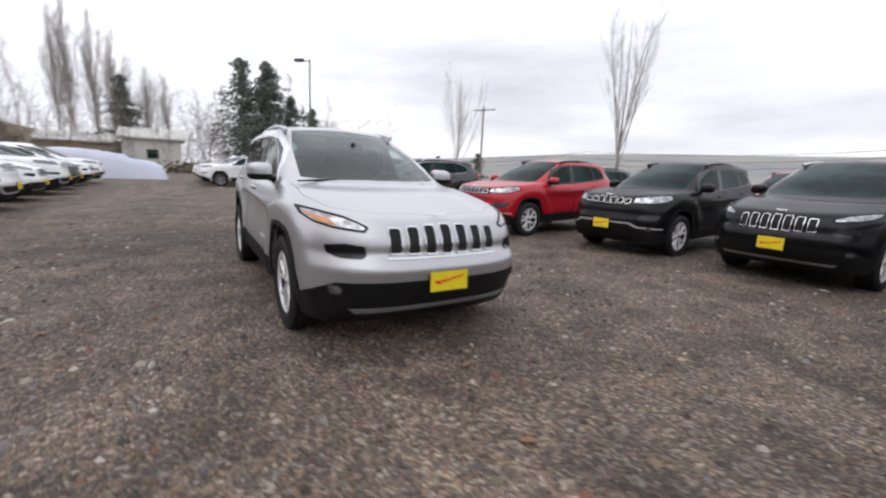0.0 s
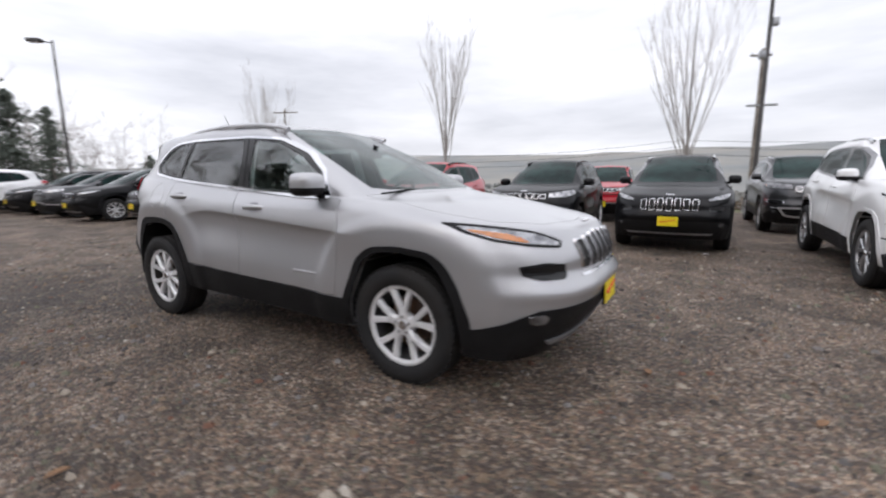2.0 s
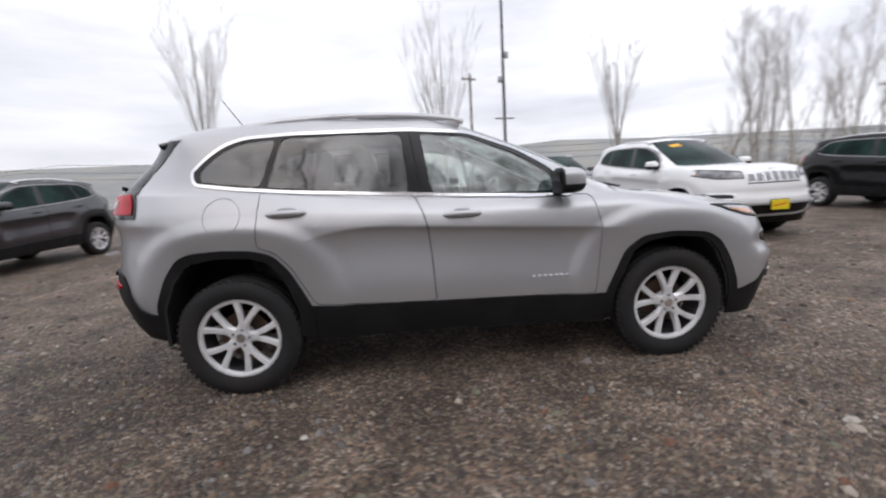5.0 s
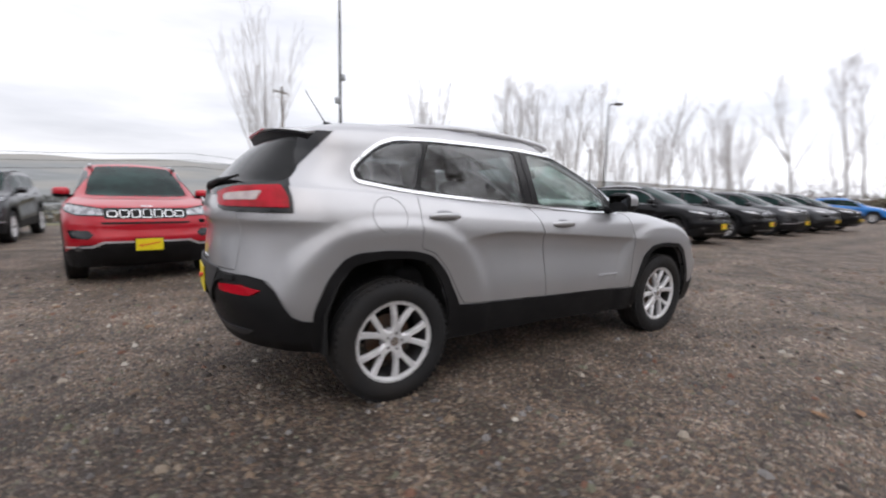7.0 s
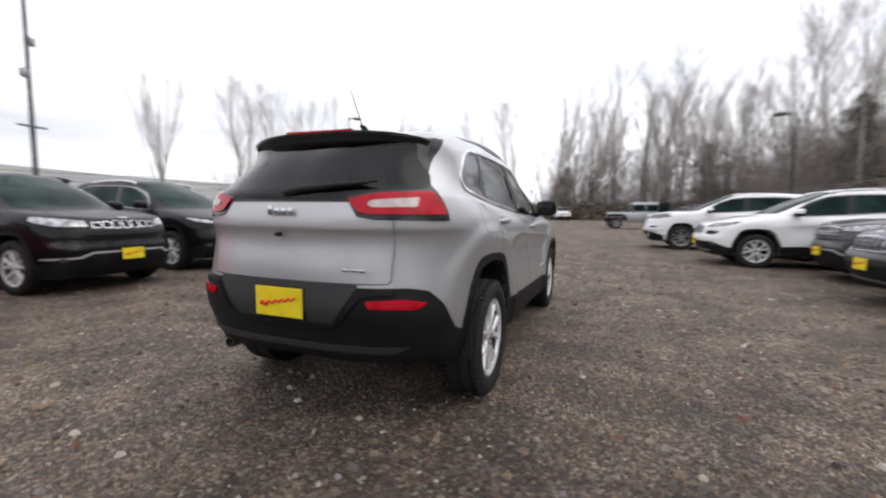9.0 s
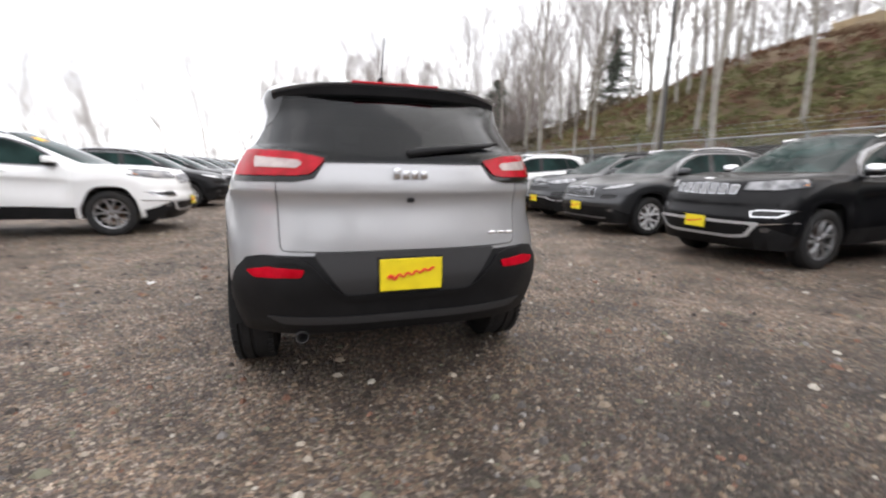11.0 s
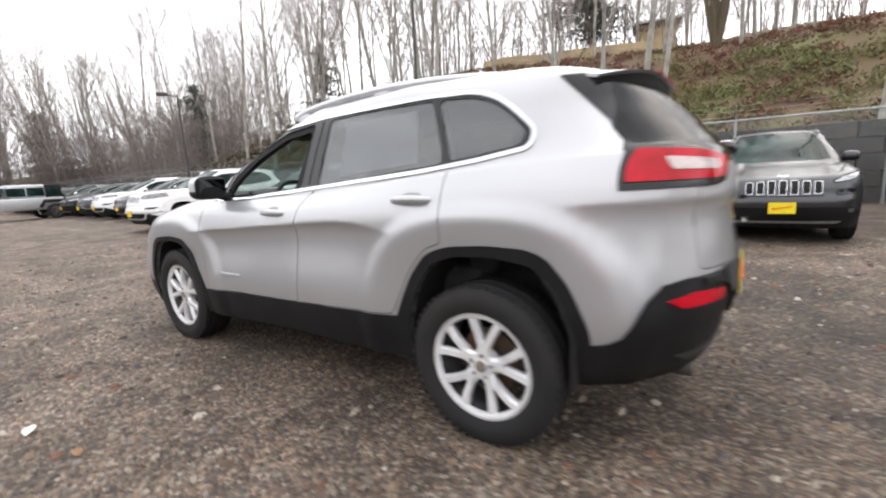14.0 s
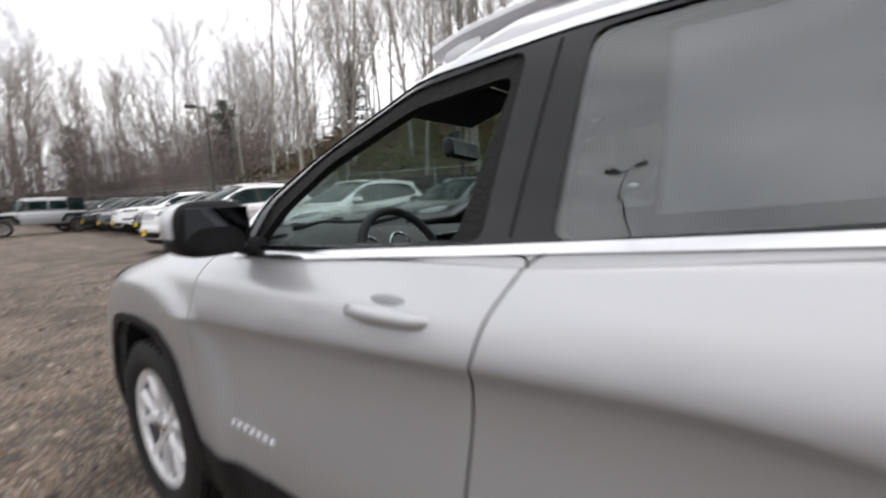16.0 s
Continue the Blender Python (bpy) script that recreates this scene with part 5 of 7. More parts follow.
DULL_PAPER = material("grey_price_sheet", (0.78, 0.78, 0.78), 0.8, 0, 0.1, 25, second=(0.66, 0.67, 0.68), second_scale=7)
PLATE_PANEL = material("dark_grey_bumper_panel", (0.032, 0.032, 0.034), 0.5, 0, 0.2, 300, 0.1, 400)
for kind_name in ("cherokee", "compass", "grand"):
    for detail in (1, 0):
        prepare(kind_name, detail)
STICK = KITS["grand", 1]["shell"].cut_out([(0.26, 0.33), (0.26, 0.12), (0.38, 0.12), (0.38, 0.33)][::-1], "z", 1.1, 2.0, 0.005, -0.002)
silver_suv()


# ---- parked cars ----
def place_front(car, x, y, yaw, kind):
    """Sets a car with the middle of its front axle at x, y, heading yaw degrees."""
    d = 1.35 * STYLE[kind].get("sx", 1)
    a = radians(yaw)
    return pose(x - d * math.cos(a), y - d * math.sin(a), 0, 0, 0, yaw)


TEMPLATES = {}
PAINTS = {"red": RED_PAINT, "black": BLACK_PAINT, "grey": GREY_PAINT, "white": WHITE_PAINT, "blue": BLUE_PAINT, "silver": SILVER_FAR}
WORDS = {"cherokee": "mid-size SUV", "compass": "compact SUV", "grand": "large SUV"}


def park(kind, colour, x, y, yaw, label, group):
    near = 0 if x > 15 or x < -12 else 1
    key = (kind, colour, near)
    if key not in TEMPLATES:
        car = parked_suv(kind, PAINTS[colour], label, dark_rims=(kind == "grand"), plates=(True, False), nuts=near)
        car.matrix_basis = place_front(car, x, y, yaw, kind)
        TEMPLATES[key] = car
    else:
        car = copy_thing(TEMPLATES[key], place_front(None, x, y, yaw, kind))
    return tagged(car, label, "car", group)


ROW_N, ROW_S = "cars parked in the valley-side row", "cars parked in the hill-side row"
# valley side, noses towards the aisle
park("compass", "red", -2.72, 4.55, -84, "red compact SUV with yellow plate parked on gravel", ROW_N)
park("compass", "black", -0.08, 5.5, -87, "black compact SUV parked beside the red one", ROW_N)
park("cherokee", "black", 2.32, 5.85, -90, "black mid-size SUV with chrome grille slots on gravel", ROW_N)
park("grand", "white", 5.25, 3.65, -88, "white large SUV with orange windscreen sticker on gravel", ROW_N)
park("grand", "grey", 4.78, 9.5, -88, "dark grey large SUV parked in the second row", ROW_N)
park("compass", "red", 0.2, 10.6, -84, "red compact SUV parked in the second row", ROW_N)
park("cherokee", "grey", -8.1, 3.9, -93, "granite grey mid-size SUV with yellow plate", ROW_N)
park("cherokee", "black", -10.9, 3.9, -93, "black mid-size SUV beside a grey one", ROW_N)
park("compass", "grey", -6.1, 10.0, -90, "dark grey compact SUV parked in the second row", ROW_N)
for i, (kd, col) in enumerate([("cherokee", "black"), ("compass", "grey"), ("cherokee", "black"), ("grand", "white"), ("grand", "white"), ("cherokee", "white"), ("grand", "white")]):
    park(kd, col, -13.7 - 2.75 * i, (3.3 if i < 3 else 0.5), -92, f"{col} {WORDS[kd]} far down the parked row", ROW_N)
for i, (kd, col) in enumerate([("cherokee", "black"), ("cherokee", "black"), ("compass", "grey"), ("cherokee", "grey"), ("cherokee", "black")]):
    park(kd, col, 10.7 + 3.3 * i, 3.75 + 0.05 * i, -90, f"{col} {WORDS[kd]} in a long parked row", ROW_N)
park("cherokee", "blue", 38.0, 5.6, -80, "bright blue SUV at the far end of the yard", ROW_N)
park("cherokee", "white", 50.5, 4.0, -160, "white SUV at the far end of the yard", ROW_N)
park("cherokee", "grey", 56.0, 1.0, -160, "grey SUV at the far end of the yard", ROW_N)
# hill side, noses towards the aisle
park("grand", "black", 0.3, -5.5, 92, "black large SUV with chrome bumper trim on gravel", ROW_S)
park("cherokee", "grey", 3.15, -5.55, 92, "granite grey mid-size SUV beside the black one", ROW_S)
park("cherokee", "grey", -2.68, -5.95, 91, "granite grey mid-size SUV with chrome grille slots", ROW_S)
park("cherokee", "black", -5.6, -5.8, 90, "black mid-size SUV parked by the fence", ROW_S)
for i, (kd, col) in enumerate([("grand", "white"), ("cherokee", "white"), ("grand", "white"), ("compass", "grey"), ("cherokee", "white"), ("grand", "white")]):
    park(kd, col, -8.6 - 2.8 * i, -5.6, 90, f"{col} {WORDS[kd]} in the row by the fence", ROW_S)
park("cherokee", "black", 0.2, -10.5, 3, "black mid-size SUV parked along the fence behind others", ROW_S)
park("compass", "grey", 5.5, -5.9, 90, "dark grey compact SUV in the row by the fence", ROW_S)
park("cherokee", "white", 7.7, -4.4, 91, "white mid-size SUV with yellow plate by the fence", ROW_S)
park("compass", "red", 9.85, -6.0, 90, "red compact SUV between two white ones", ROW_S)
park("grand", "white", 12.0, -3.6, 90, "white large SUV standing out of its row", ROW_S)
for i, (kd, col) in enumerate([("cherokee", "black"), ("cherokee", "grey"), ("grand", "white"), ("compass", "grey"), ("cherokee", "black"), ("cherokee", "grey"), ("grand", "black"), ("compass", "grey"),
                               ("cherokee", "grey"), ("cherokee", "white"), ("compass", "grey")]):
    park(kd, col, 15.5 + 2.75 * i, -5.2 - 0.10 * i, 90, f"{col} {WORDS[kd]} in the row by the fence", ROW_S)


def windscreen_sticker():
    car = bpy.data.objects[TEMPLATES["grand", "white", 1].name]
    sh = KITS["grand", 1]["shell"]
    st = STYLE["grand"]
    me = flip_y(STICK)
    sh.shape(me, STICKER)
    me.transform(Matrix.Diagonal((st["sx"], st["sy"], st["sz"], 1)))
    ob = part("windscreen_sticker", me, STICKER, car, "orange and yellow sticker")


STICKER = material("orange_sticker", (0.8, 0.35, 0.02), 0.5, 0, 0.1, 40, second=(0.85, 0.6, 0.02), second_scale=12)
windscreen_sticker()


def off_roader(label):
    """An upright, square off-road car: tub, bonnet, cabin, fenders, spare wheel."""
    car = thing("off_road_car", label, "car")
    m = SILVER_FAR
    bm = bmesh.new()
    box(bm, (-0.55, 0, 0.80), (2.7, 1.55, 0.62), None, 0.06, 3)
    part("body", bm, m, car)
    bm = bmesh.new()
    box(bm, (1.35, 0, 0.90), (1.25, 1.30, 0.40), None, 0.05, 3)
    part("bonnet", bm, m, car)
    bm = bmesh.new()
    box(bm, (-0.45, 0, 1.44), (1.5, 1.40, 0.70), None, 0.08, 3)
    part("cab", bm, m, car)
    bm = bmesh.new()
    box(bm, (-1.52, 0, 1.44), (0.72, 1.43, 0.72), None, 0.08, 3)
    part("hard_top", bm, PLASTIC, car)
    for s_ in (1, -1):
        for x, w in ((0.0, 0.72), (-0.78, 0.70), (-1.5, 0.5)):
            bm = bmesh.new()
            box(bm, (x, s_ * 0.70, 1.42), (w, 0.05, 0.42), None, 0.02, 2)
            part("side_window", bm, PARKED_GLASS, car)
        for x in (1.45, -1.45):
            bm = bmesh.new()
            pts = [(x + 0.62, s_ * 0.83, 0.62), (x + 0.42, s_ * 0.83, 0.92), (x - 0.42, s_ * 0.83, 0.92), (x - 0.62, s_ * 0.83, 0.62)]
            pipe(bm, pts, 0.085, 8)
            part("fender", bm, PLASTIC, car)
            add_wheel(car, x, s_ * 0.80, s_, 0.39, True, 1)
        bm = bmesh.new()
        tube(bm, (1.96, s_ * 0.45, 0.95), (2.0, s_ * 0.45, 0.95), 0.09, None, 20)
        part("headlight", bm, LAMP_SILVER, car)
    bm = bmesh.new()
    box(bm, (0.52, 0, 1.42), (0.05, 1.32, 0.50), Matrix.Rotation(radians(-18), 4, "Y"), 0.02, 2)
    part("windscreen", bm, PARKED_GLASS, car)
    bm = bmesh.new()
    box(bm, (2.12, 0, 0.58), (0.18, 1.6, 0.18), None, 0.04, 2)
    part("front_bumper", bm, PLASTIC, car)
    for i in range(7):
        bm = bmesh.new()
        box(bm, (1.985, (i - 3) * 0.095, 0.95), (0.02, 0.05, 0.22), None, 0.008, 2)
        part("grille_slot", bm, DARK, car)
    w = add_wheel(car, 0, 0, 1, 0.38, True, 1)
    w.matrix_basis = pose(-2.02, 0, 1.05, 0, 0, 90)
    return car


jeep = off_roader("silver square off-road car with black hard top")
jeep.matrix_basis = pose(28.5, -3.2, 0, 0, 0, 98)
tagged(jeep, group=ROW_S)
dark_one = copy_thing(jeep, pose(51.5, -11.5, 0, 0, 0, 116))


# ---- ground ----
def gravel_material():
    m = bpy.data.materials.new("brown_gravel")
    m.use_nodes = True
    nt = m.node_tree
    p = nt.nodes["Principled BSDF"]
    p.inputs["Roughness"].default_value = 0.68
    p.inputs["Specular IOR Level"].default_value = 0.45
    co = nt.nodes.new("ShaderNodeTexCoord")
    vor = nt.nodes.new("ShaderNodeTexVoronoi")
    vor.inputs["Scale"].default_value = 52
    vor.inputs["Randomness"].default_value = 1.0
    vor2 = nt.nodes.new("ShaderNodeTexVoronoi")
    vor2.inputs["Scale"].default_value = 90
    nz = nt.nodes.new("ShaderNodeTexNoise")
    nz.inputs["Scale"].default_value = 0.35
    nz.inputs["Detail"].default_value = 8
    nz.inputs["Roughness"].default_value = 0.65
    ragged = nt.nodes.new("ShaderNodeTexNoise")
    ragged.inputs["Scale"].default_value = 60
    ragged.inputs["Detail"].default_value = 3
    nt.links.new(co.outputs["Object"], ragged.inputs["Vector"])
    shift = nt.nodes.new("ShaderNodeVectorMath")
    shift.operation = "MULTIPLY_ADD"
    shift.inputs[1].default_value = (0.035, 0.035, 0.0)
    nt.links.new(ragged.outputs["Color"], shift.inputs[0])
    nt.links.new(co.outputs["Object"], shift.inputs[2])
    for n in (vor, vor2):
        nt.links.new(shift.outputs["Vector"], n.inputs["Vector"])
    nt.links.new(co.outputs["Object"], nz.inputs["Vector"])
    hue = nt.nodes.new("ShaderNodeSeparateColor")
    nt.links.new(vor.outputs["Color"], hue.inputs["Color"])
    r1 = nt.nodes.new("ShaderNodeValToRGB")
    e = r1.color_ramp.elements
    r1.color_ramp.interpolation = 'CONSTANT'
    e[0].position, e[0].color = 0.0, (0.028, 0.021, 0.018, 1)
    e[1].position, e[1].color = 0.94, (0.38, 0.325, 0.265, 1)
    for pos, col in ((0.14, (0.075, 0.053, 0.041, 1)), (0.28, (0.13, 0.125, 0.092, 1)), (0.38, (0.21, 0.145, 0.10, 1)), (0.5, (0.10, 0.085, 0.082, 1)), (0.62, (0.055, 0.042, 0.035, 1)), (0.72, (0.27, 0.205, 0.145, 1)), (0.80, (0.16, 0.10, 0.07, 1)), (0.86, (0.30, 0.27, 0.235, 1))):
        k = e.new(pos)
        k.color = col
    nt.links.new(hue.outputs["Red"], r1.inputs["Fac"])
    r2 = nt.nodes.new("ShaderNodeValToRGB")
    e = r2.color_ramp.elements
    e[0].position, e[0].color = 0.35, (0.105, 0.080, 0.064, 1)
    e[1].position, e[1].color = 0.70, (0.205, 0.168, 0.138, 1)
    nt.links.new(nz.outputs["Fac"], r2.inputs["Fac"])
    mx = nt.nodes.new("ShaderNodeMix")
    mx.data_type = "RGBA"
    mx.inputs["Factor"].default_value = 0.34
    nt.links.new(r1.outputs["Color"], mx.inputs["A"])
    nt.links.new(r2.outputs["Color"], mx.inputs["B"])
    pat = nt.nodes.new("ShaderNodeTexNoise")
    pat.inputs["Scale"].default_value = 1.7
    pat.inputs["Detail"].default_value = 5
    pat.inputs["Distortion"].default_value = 0.6
    nt.links.new(co.outputs["Object"], pat.inputs["Vector"])
    r3 = nt.nodes.new("ShaderNodeValToRGB")
    e = r3.color_ramp.elements
    e[0].position, e[0].color = 0.36, (0.67, 0.635, 0.60, 1)
    e[1].position, e[1].color = 0.64, (1.44, 1.36, 1.285, 1)
    nt.links.new(pat.outputs["Fac"], r3.inputs["Fac"])
    chips = nt.nodes.new("ShaderNodeSeparateColor")
    nt.links.new(vor2.outputs["Color"], chips.inputs["Color"])
    lift = nt.nodes.new("ShaderNodeMapRange")
    lift.inputs["To Min"].default_value = 0.5
    lift.inputs["To Max"].default_value = 1.46
    nt.links.new(chips.outputs["Green"], lift.inputs["Value"])
    fine = nt.nodes.new("ShaderNodeMix")
    fine.data_type = "RGBA"
    fine.blend_type = "MULTIPLY"
    fine.inputs["Factor"].default_value = 1.0
    nt.links.new(mx.outputs["Result"], fine.inputs["A"])
    nt.links.new(lift.outputs["Result"], fine.inputs["B"])
    wet = nt.nodes.new("ShaderNodeMix")
    wet.data_type = "RGBA"
    wet.blend_type = "MULTIPLY"
    wet.inputs["Factor"].default_value = 1.0
    nt.links.new(fine.outputs["Result"], wet.inputs["A"])
    nt.links.new(r3.outputs["Color"], wet.inputs["B"])
    # paler wheel tracks along the aisle
    lane = nt.nodes.new("ShaderNodeMapping")
    lane.inputs["Scale"].default_value = (0.07, 1.1, 1.0)
    nt.links.new(co.outputs["Object"], lane.inputs["Vector"])
    streak = nt.nodes.new("ShaderNodeTexNoise")
    streak.inputs["Scale"].default_value = 1.0
    streak.inputs["Detail"].default_value = 3
    streak.inputs["Distortion"].default_value = 0.25
    nt.links.new(lane.outputs["Vector"], streak.inputs["Vector"])
    worn = nt.nodes.new("ShaderNodeMapRange")
    worn.inputs["From Min"].default_value = 0.35
    worn.inputs["From Max"].default_value = 0.68
    worn.inputs["To Min"].default_value = 0.86
    worn.inputs["To Max"].default_value = 1.25
    nt.links.new(streak.outputs["Fac"], worn.inputs["Value"])
    tracks = nt.nodes.new("ShaderNodeMix")
    tracks.data_type = "RGBA"
    tracks.blend_type = "MULTIPLY"
    tracks.inputs["Factor"].default_value = 1.0
    nt.links.new(wet.outputs["Result"], tracks.inputs["A"])
    nt.links.new(worn.outputs["Result"], tracks.inputs["B"])
    # darker patch of ground behind the car, with a ragged edge
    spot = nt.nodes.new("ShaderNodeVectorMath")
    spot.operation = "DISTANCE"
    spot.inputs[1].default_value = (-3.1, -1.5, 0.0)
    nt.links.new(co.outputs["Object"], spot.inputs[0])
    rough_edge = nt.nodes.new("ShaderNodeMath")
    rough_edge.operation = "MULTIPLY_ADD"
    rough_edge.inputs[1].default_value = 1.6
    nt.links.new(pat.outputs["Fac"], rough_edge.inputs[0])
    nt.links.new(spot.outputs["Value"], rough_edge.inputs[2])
    spot_tone = nt.nodes.new("ShaderNodeMapRange")
    spot_tone.inputs["From Min"].default_value = 1.7
    spot_tone.inputs["From Max"].default_value = 3.3
    spot_tone.inputs["To Min"].default_value = 0.55
    spot_tone.inputs["To Max"].default_value = 1.0
    nt.links.new(rough_edge.outputs["Value"], spot_tone.inputs["Value"])
    spot_mix = nt.nodes.new("ShaderNodeMix")
    spot_mix.data_type = "RGBA"
    spot_mix.blend_type = "MULTIPLY"
    spot_mix.inputs["Factor"].default_value = 1.0
    nt.links.new(tracks.outputs["Result"], spot_mix.inputs["A"])
    nt.links.new(spot_tone.outputs["Result"], spot_mix.inputs["B"])
    nt.links.new(spot_mix.outputs["Result"], p.inputs["Base Color"])
    add = nt.nodes.new("ShaderNodeMath")
    add.operation = "MULTIPLY_ADD"
    add.inputs[1].default_value = 0.5
    nt.links.new(vor2.outputs["Distance"], add.inputs[0])
    nt.links.new(vor.outputs["Distance"], add.inputs[2])
    bp = nt.nodes.new("ShaderNodeBump")
    bp.invert = True
    bp.inputs["Strength"].default_value = 1.0
    bp.inputs["Distance"].default_value = 0.022
    nt.links.new(add.outputs["Value"], bp.inputs["Height"])
    nt.links.new(bp.outputs["Normal"], p.inputs["Normal"])
    return m


def height(x, y):
    """The lie of the land: flat yard, bank behind the fence, falling meadow on the valley side."""
    h = 0.0
    if y < -12.2:
        crest = float(np.interp(x, [-80, -30, 0, 8, 18, 30, 48, 70], [7.0, 7.6, 7.9, 8.7, 9.3, 7.4, 3.2, 2.0]))
        t = min(1.0, (-12.2 - y) / 18.0)
        h = crest * (t * t * (3 - 2 * t)) ** 0.8 + 0.25 * noise.noise((x * 0.25, y * 0.25, 0)) * min(1, t * 6)
        h += 0.26 * min(16, max(0.0, -30.2 - y))
    elif y > 15.5:
        t = min(1.0, (y - 15.5) / 30)
        h = -3.5 * t * t * (3 - 2 * t)
        if y > 150:
            far = min(1.0, (y - 150) / 180)
            h += far * (24.5 + 7 * noise.noise((x * 0.006, 3.1, 0)) + 2 * noise.noise((x * 0.03, 1.7, 0)))
    if x > 60:
        h += min(3.0, (x - 60) * 0.05)
    return h


def make_ground():
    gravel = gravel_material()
    rough_land = material("rough_bank_soil", (0.14, 0.085, 0.055), 0.95, 0, 0.6, 5.0, 0.9, 9, second=(0.15, 0.14, 0.06), second_scale=0.35)
    meadow = material("winter_meadow", (0.16, 0.145, 0.075), 0.95, 0, 0.4, 0.6, 0.3, 2, second=(0.09, 0.11, 0.045), second_scale=0.04)
    # the ridge's pale grey has the distance haze mixed into it
    ridge = material("hazed_wooded_ridge", (0.20, 0.21, 0.21), 1.0, 0, 0.3, 0.12, 0, second=(0.27, 0.26, 0.235), second_scale=0.02)
    xs = np.r_[-900, -500, -300, -200, -120, np.arange(-80, 81, 2.5), 120, 200, 300, 500, 900]
    ys = np.r_[-300, -120, -80, -60, np.arange(-50, -12, 1.5), -12.2, -6, 0, 6, 12, 15.5, 18, 21, 25, 30, 36, 45, 60, 90, 150, 170, 200, 240, 290, 330, 400, 700]
    verts = [(x, y, height(x, y)) for y in ys for x in xs]
    n = len(xs)
    faces, mats = [], []
    for j in range(len(ys) - 1):
        for i in range(n - 1):
            faces.append((j * n + i, j * n + i + 1, (j + 1) * n + i + 1, (j + 1) * n + i))
            yc, xc = (ys[j] + ys[j + 1]) / 2, (xs[i] + xs[i + 1]) / 2
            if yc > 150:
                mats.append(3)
            elif yc > 16 and abs(xc) < 58:
                mats.append(2)
            elif yc < -12.2 or yc > 16 or abs(xc) > 75:
                mats.append(1)
            else:
                mats.append(0)
    me = bpy.data.meshes.new("ground")
    me.from_pydata(verts, [], faces)
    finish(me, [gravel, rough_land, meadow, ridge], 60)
    for f, k in zip(me.polygons, mats):
        f.material_index = k
    return tagged(new("ground", me), "brown gravel yard with a bank behind it", "ground", kind="structure")


make_ground()


def scatter_stones():
    """Loose stones over the part of the yard that the eye passes."""
    rng = np.random.default_rng(4)
    verts, faces = [], []
    base = [(1, 0, -0.2), (0.3, 0.9, -0.2), (-0.8, 0.6, -0.2), (-0.8, -0.6, -0.2), (0.3, -0.9, -0.2), (0.45, 0.1, 0.6), (-0.35, 0.35, 0.65), (-0.3, -0.4, 0.55)]
    fs = [(0, 1, 5), (1, 6, 5), (1, 2, 6), (2, 3, 7, 6), (3, 4, 7), (4, 5, 7), (4, 0, 5), (5, 6, 7)]
    n = 34000
    ang = rng.uniform(0, math.tau, n)
    rad = 1.0 + 3.2 * rng.power(1.6, n) * 1.75
    px, py = rad * np.cos(ang) * 1.35, rad * np.sin(ang)
    size = np.clip(0.008 + 0.008 * rng.pareto(2.4, n), 0.007, 0.034)
    for i in range(n):
        c, s_ = math.cos(ang[i] * 7), math.sin(ang[i] * 7)
        k = size[i]
        sx, sy, sz = k * rng.uniform(0.7, 1.3), k * rng.uniform(0.6, 1.1), k * rng.uniform(0.5, 0.9)
        o = len(verts)
        for b in base:
            x, y = b[0] * sx, b[1] * sy
            verts.append((px[i] + x * c - y * s_, py[i] + x * s_ + y * c, b[2] * sz + 0.15 * sz))
        faces += [tuple(o + q for q in f) for f in fs]
    me = bpy.data.meshes.new("stones")
    me.from_pydata(verts, [], faces)
    m = bpy.data.materials.new("gravel_stones")
    m.use_nodes = True
    nt = m.node_tree
    p = nt.nodes["Principled BSDF"]
    p.inputs["Roughness"].default_value = 0.75
    geo = nt.nodes.new("ShaderNodeNewGeometry")
    ramp = nt.nodes.new("ShaderNodeValToRGB")
    e = ramp.color_ramp.elements
    ramp.color_ramp.interpolation = 'CONSTANT'
    e[0].position, e[0].color = 0.0, (0.05, 0.04, 0.034, 1)
    e[1].position, e[1].color = 0.975, (0.46, 0.42, 0.36, 1)
    for pos, col in ((0.13, (0.12, 0.085, 0.06, 1)), (0.30, (0.10, 0.09, 0.085, 1)), (0.44, (0.19, 0.135, 0.09, 1)), (0.56, (0.15, 0.145, 0.10, 1)), (0.66, (0.24, 0.19, 0.14, 1)), (0.76, (0.17, 0.085, 0.055, 1)), (0.82, (0.20, 0.185, 0.175, 1)), (0.9, (0.36, 0.31, 0.25, 1))):
        k = e.new(pos)
        k.color = col
    nt.links.new(geo.outputs["Random Per Island"], ramp.inputs["Fac"])
    nt.links.new(ramp.outputs["Color"], p.inputs["Base Color"])
    me.materials.append(m)
    tagged(new("gravel_stones", me), "loose brown and grey gravel stones", "gravel", kind="stuff")


scatter_stones()


# ---- trees ----
BARK = material("grey_brown_bark", (0.28, 0.25, 0.225), 0.9, 0, 0.35, 9, 0.5, 20, second=(0.19, 0.17, 0.15), second_scale=2)
PALE_BARK = material("pale_grey_bark", (0.38, 0.35, 0.32), 0.9, 0, 0.3, 9, 0.4, 18, second=(0.28, 0.255, 0.23), second_scale=2)
BIRCH = material("pale_birch_bark", (0.40, 0.375, 0.335), 0.85, 0, 0.25, 7, 0.4, 16, second=(0.26, 0.24, 0.21), second_scale=2.2)
TWIG = material("winter_twigs", (0.36, 0.325, 0.305), 0.9, 0, 0.3, 5, second=(0.28, 0.25, 0.235))
# paler than TWIG: the haze round the street trees is painted in
TWIG_PALE = material("street_tree_twigs", (0.44, 0.415, 0.395), 0.9, 0, 0.2, 5, second=(0.36, 0.335, 0.315))
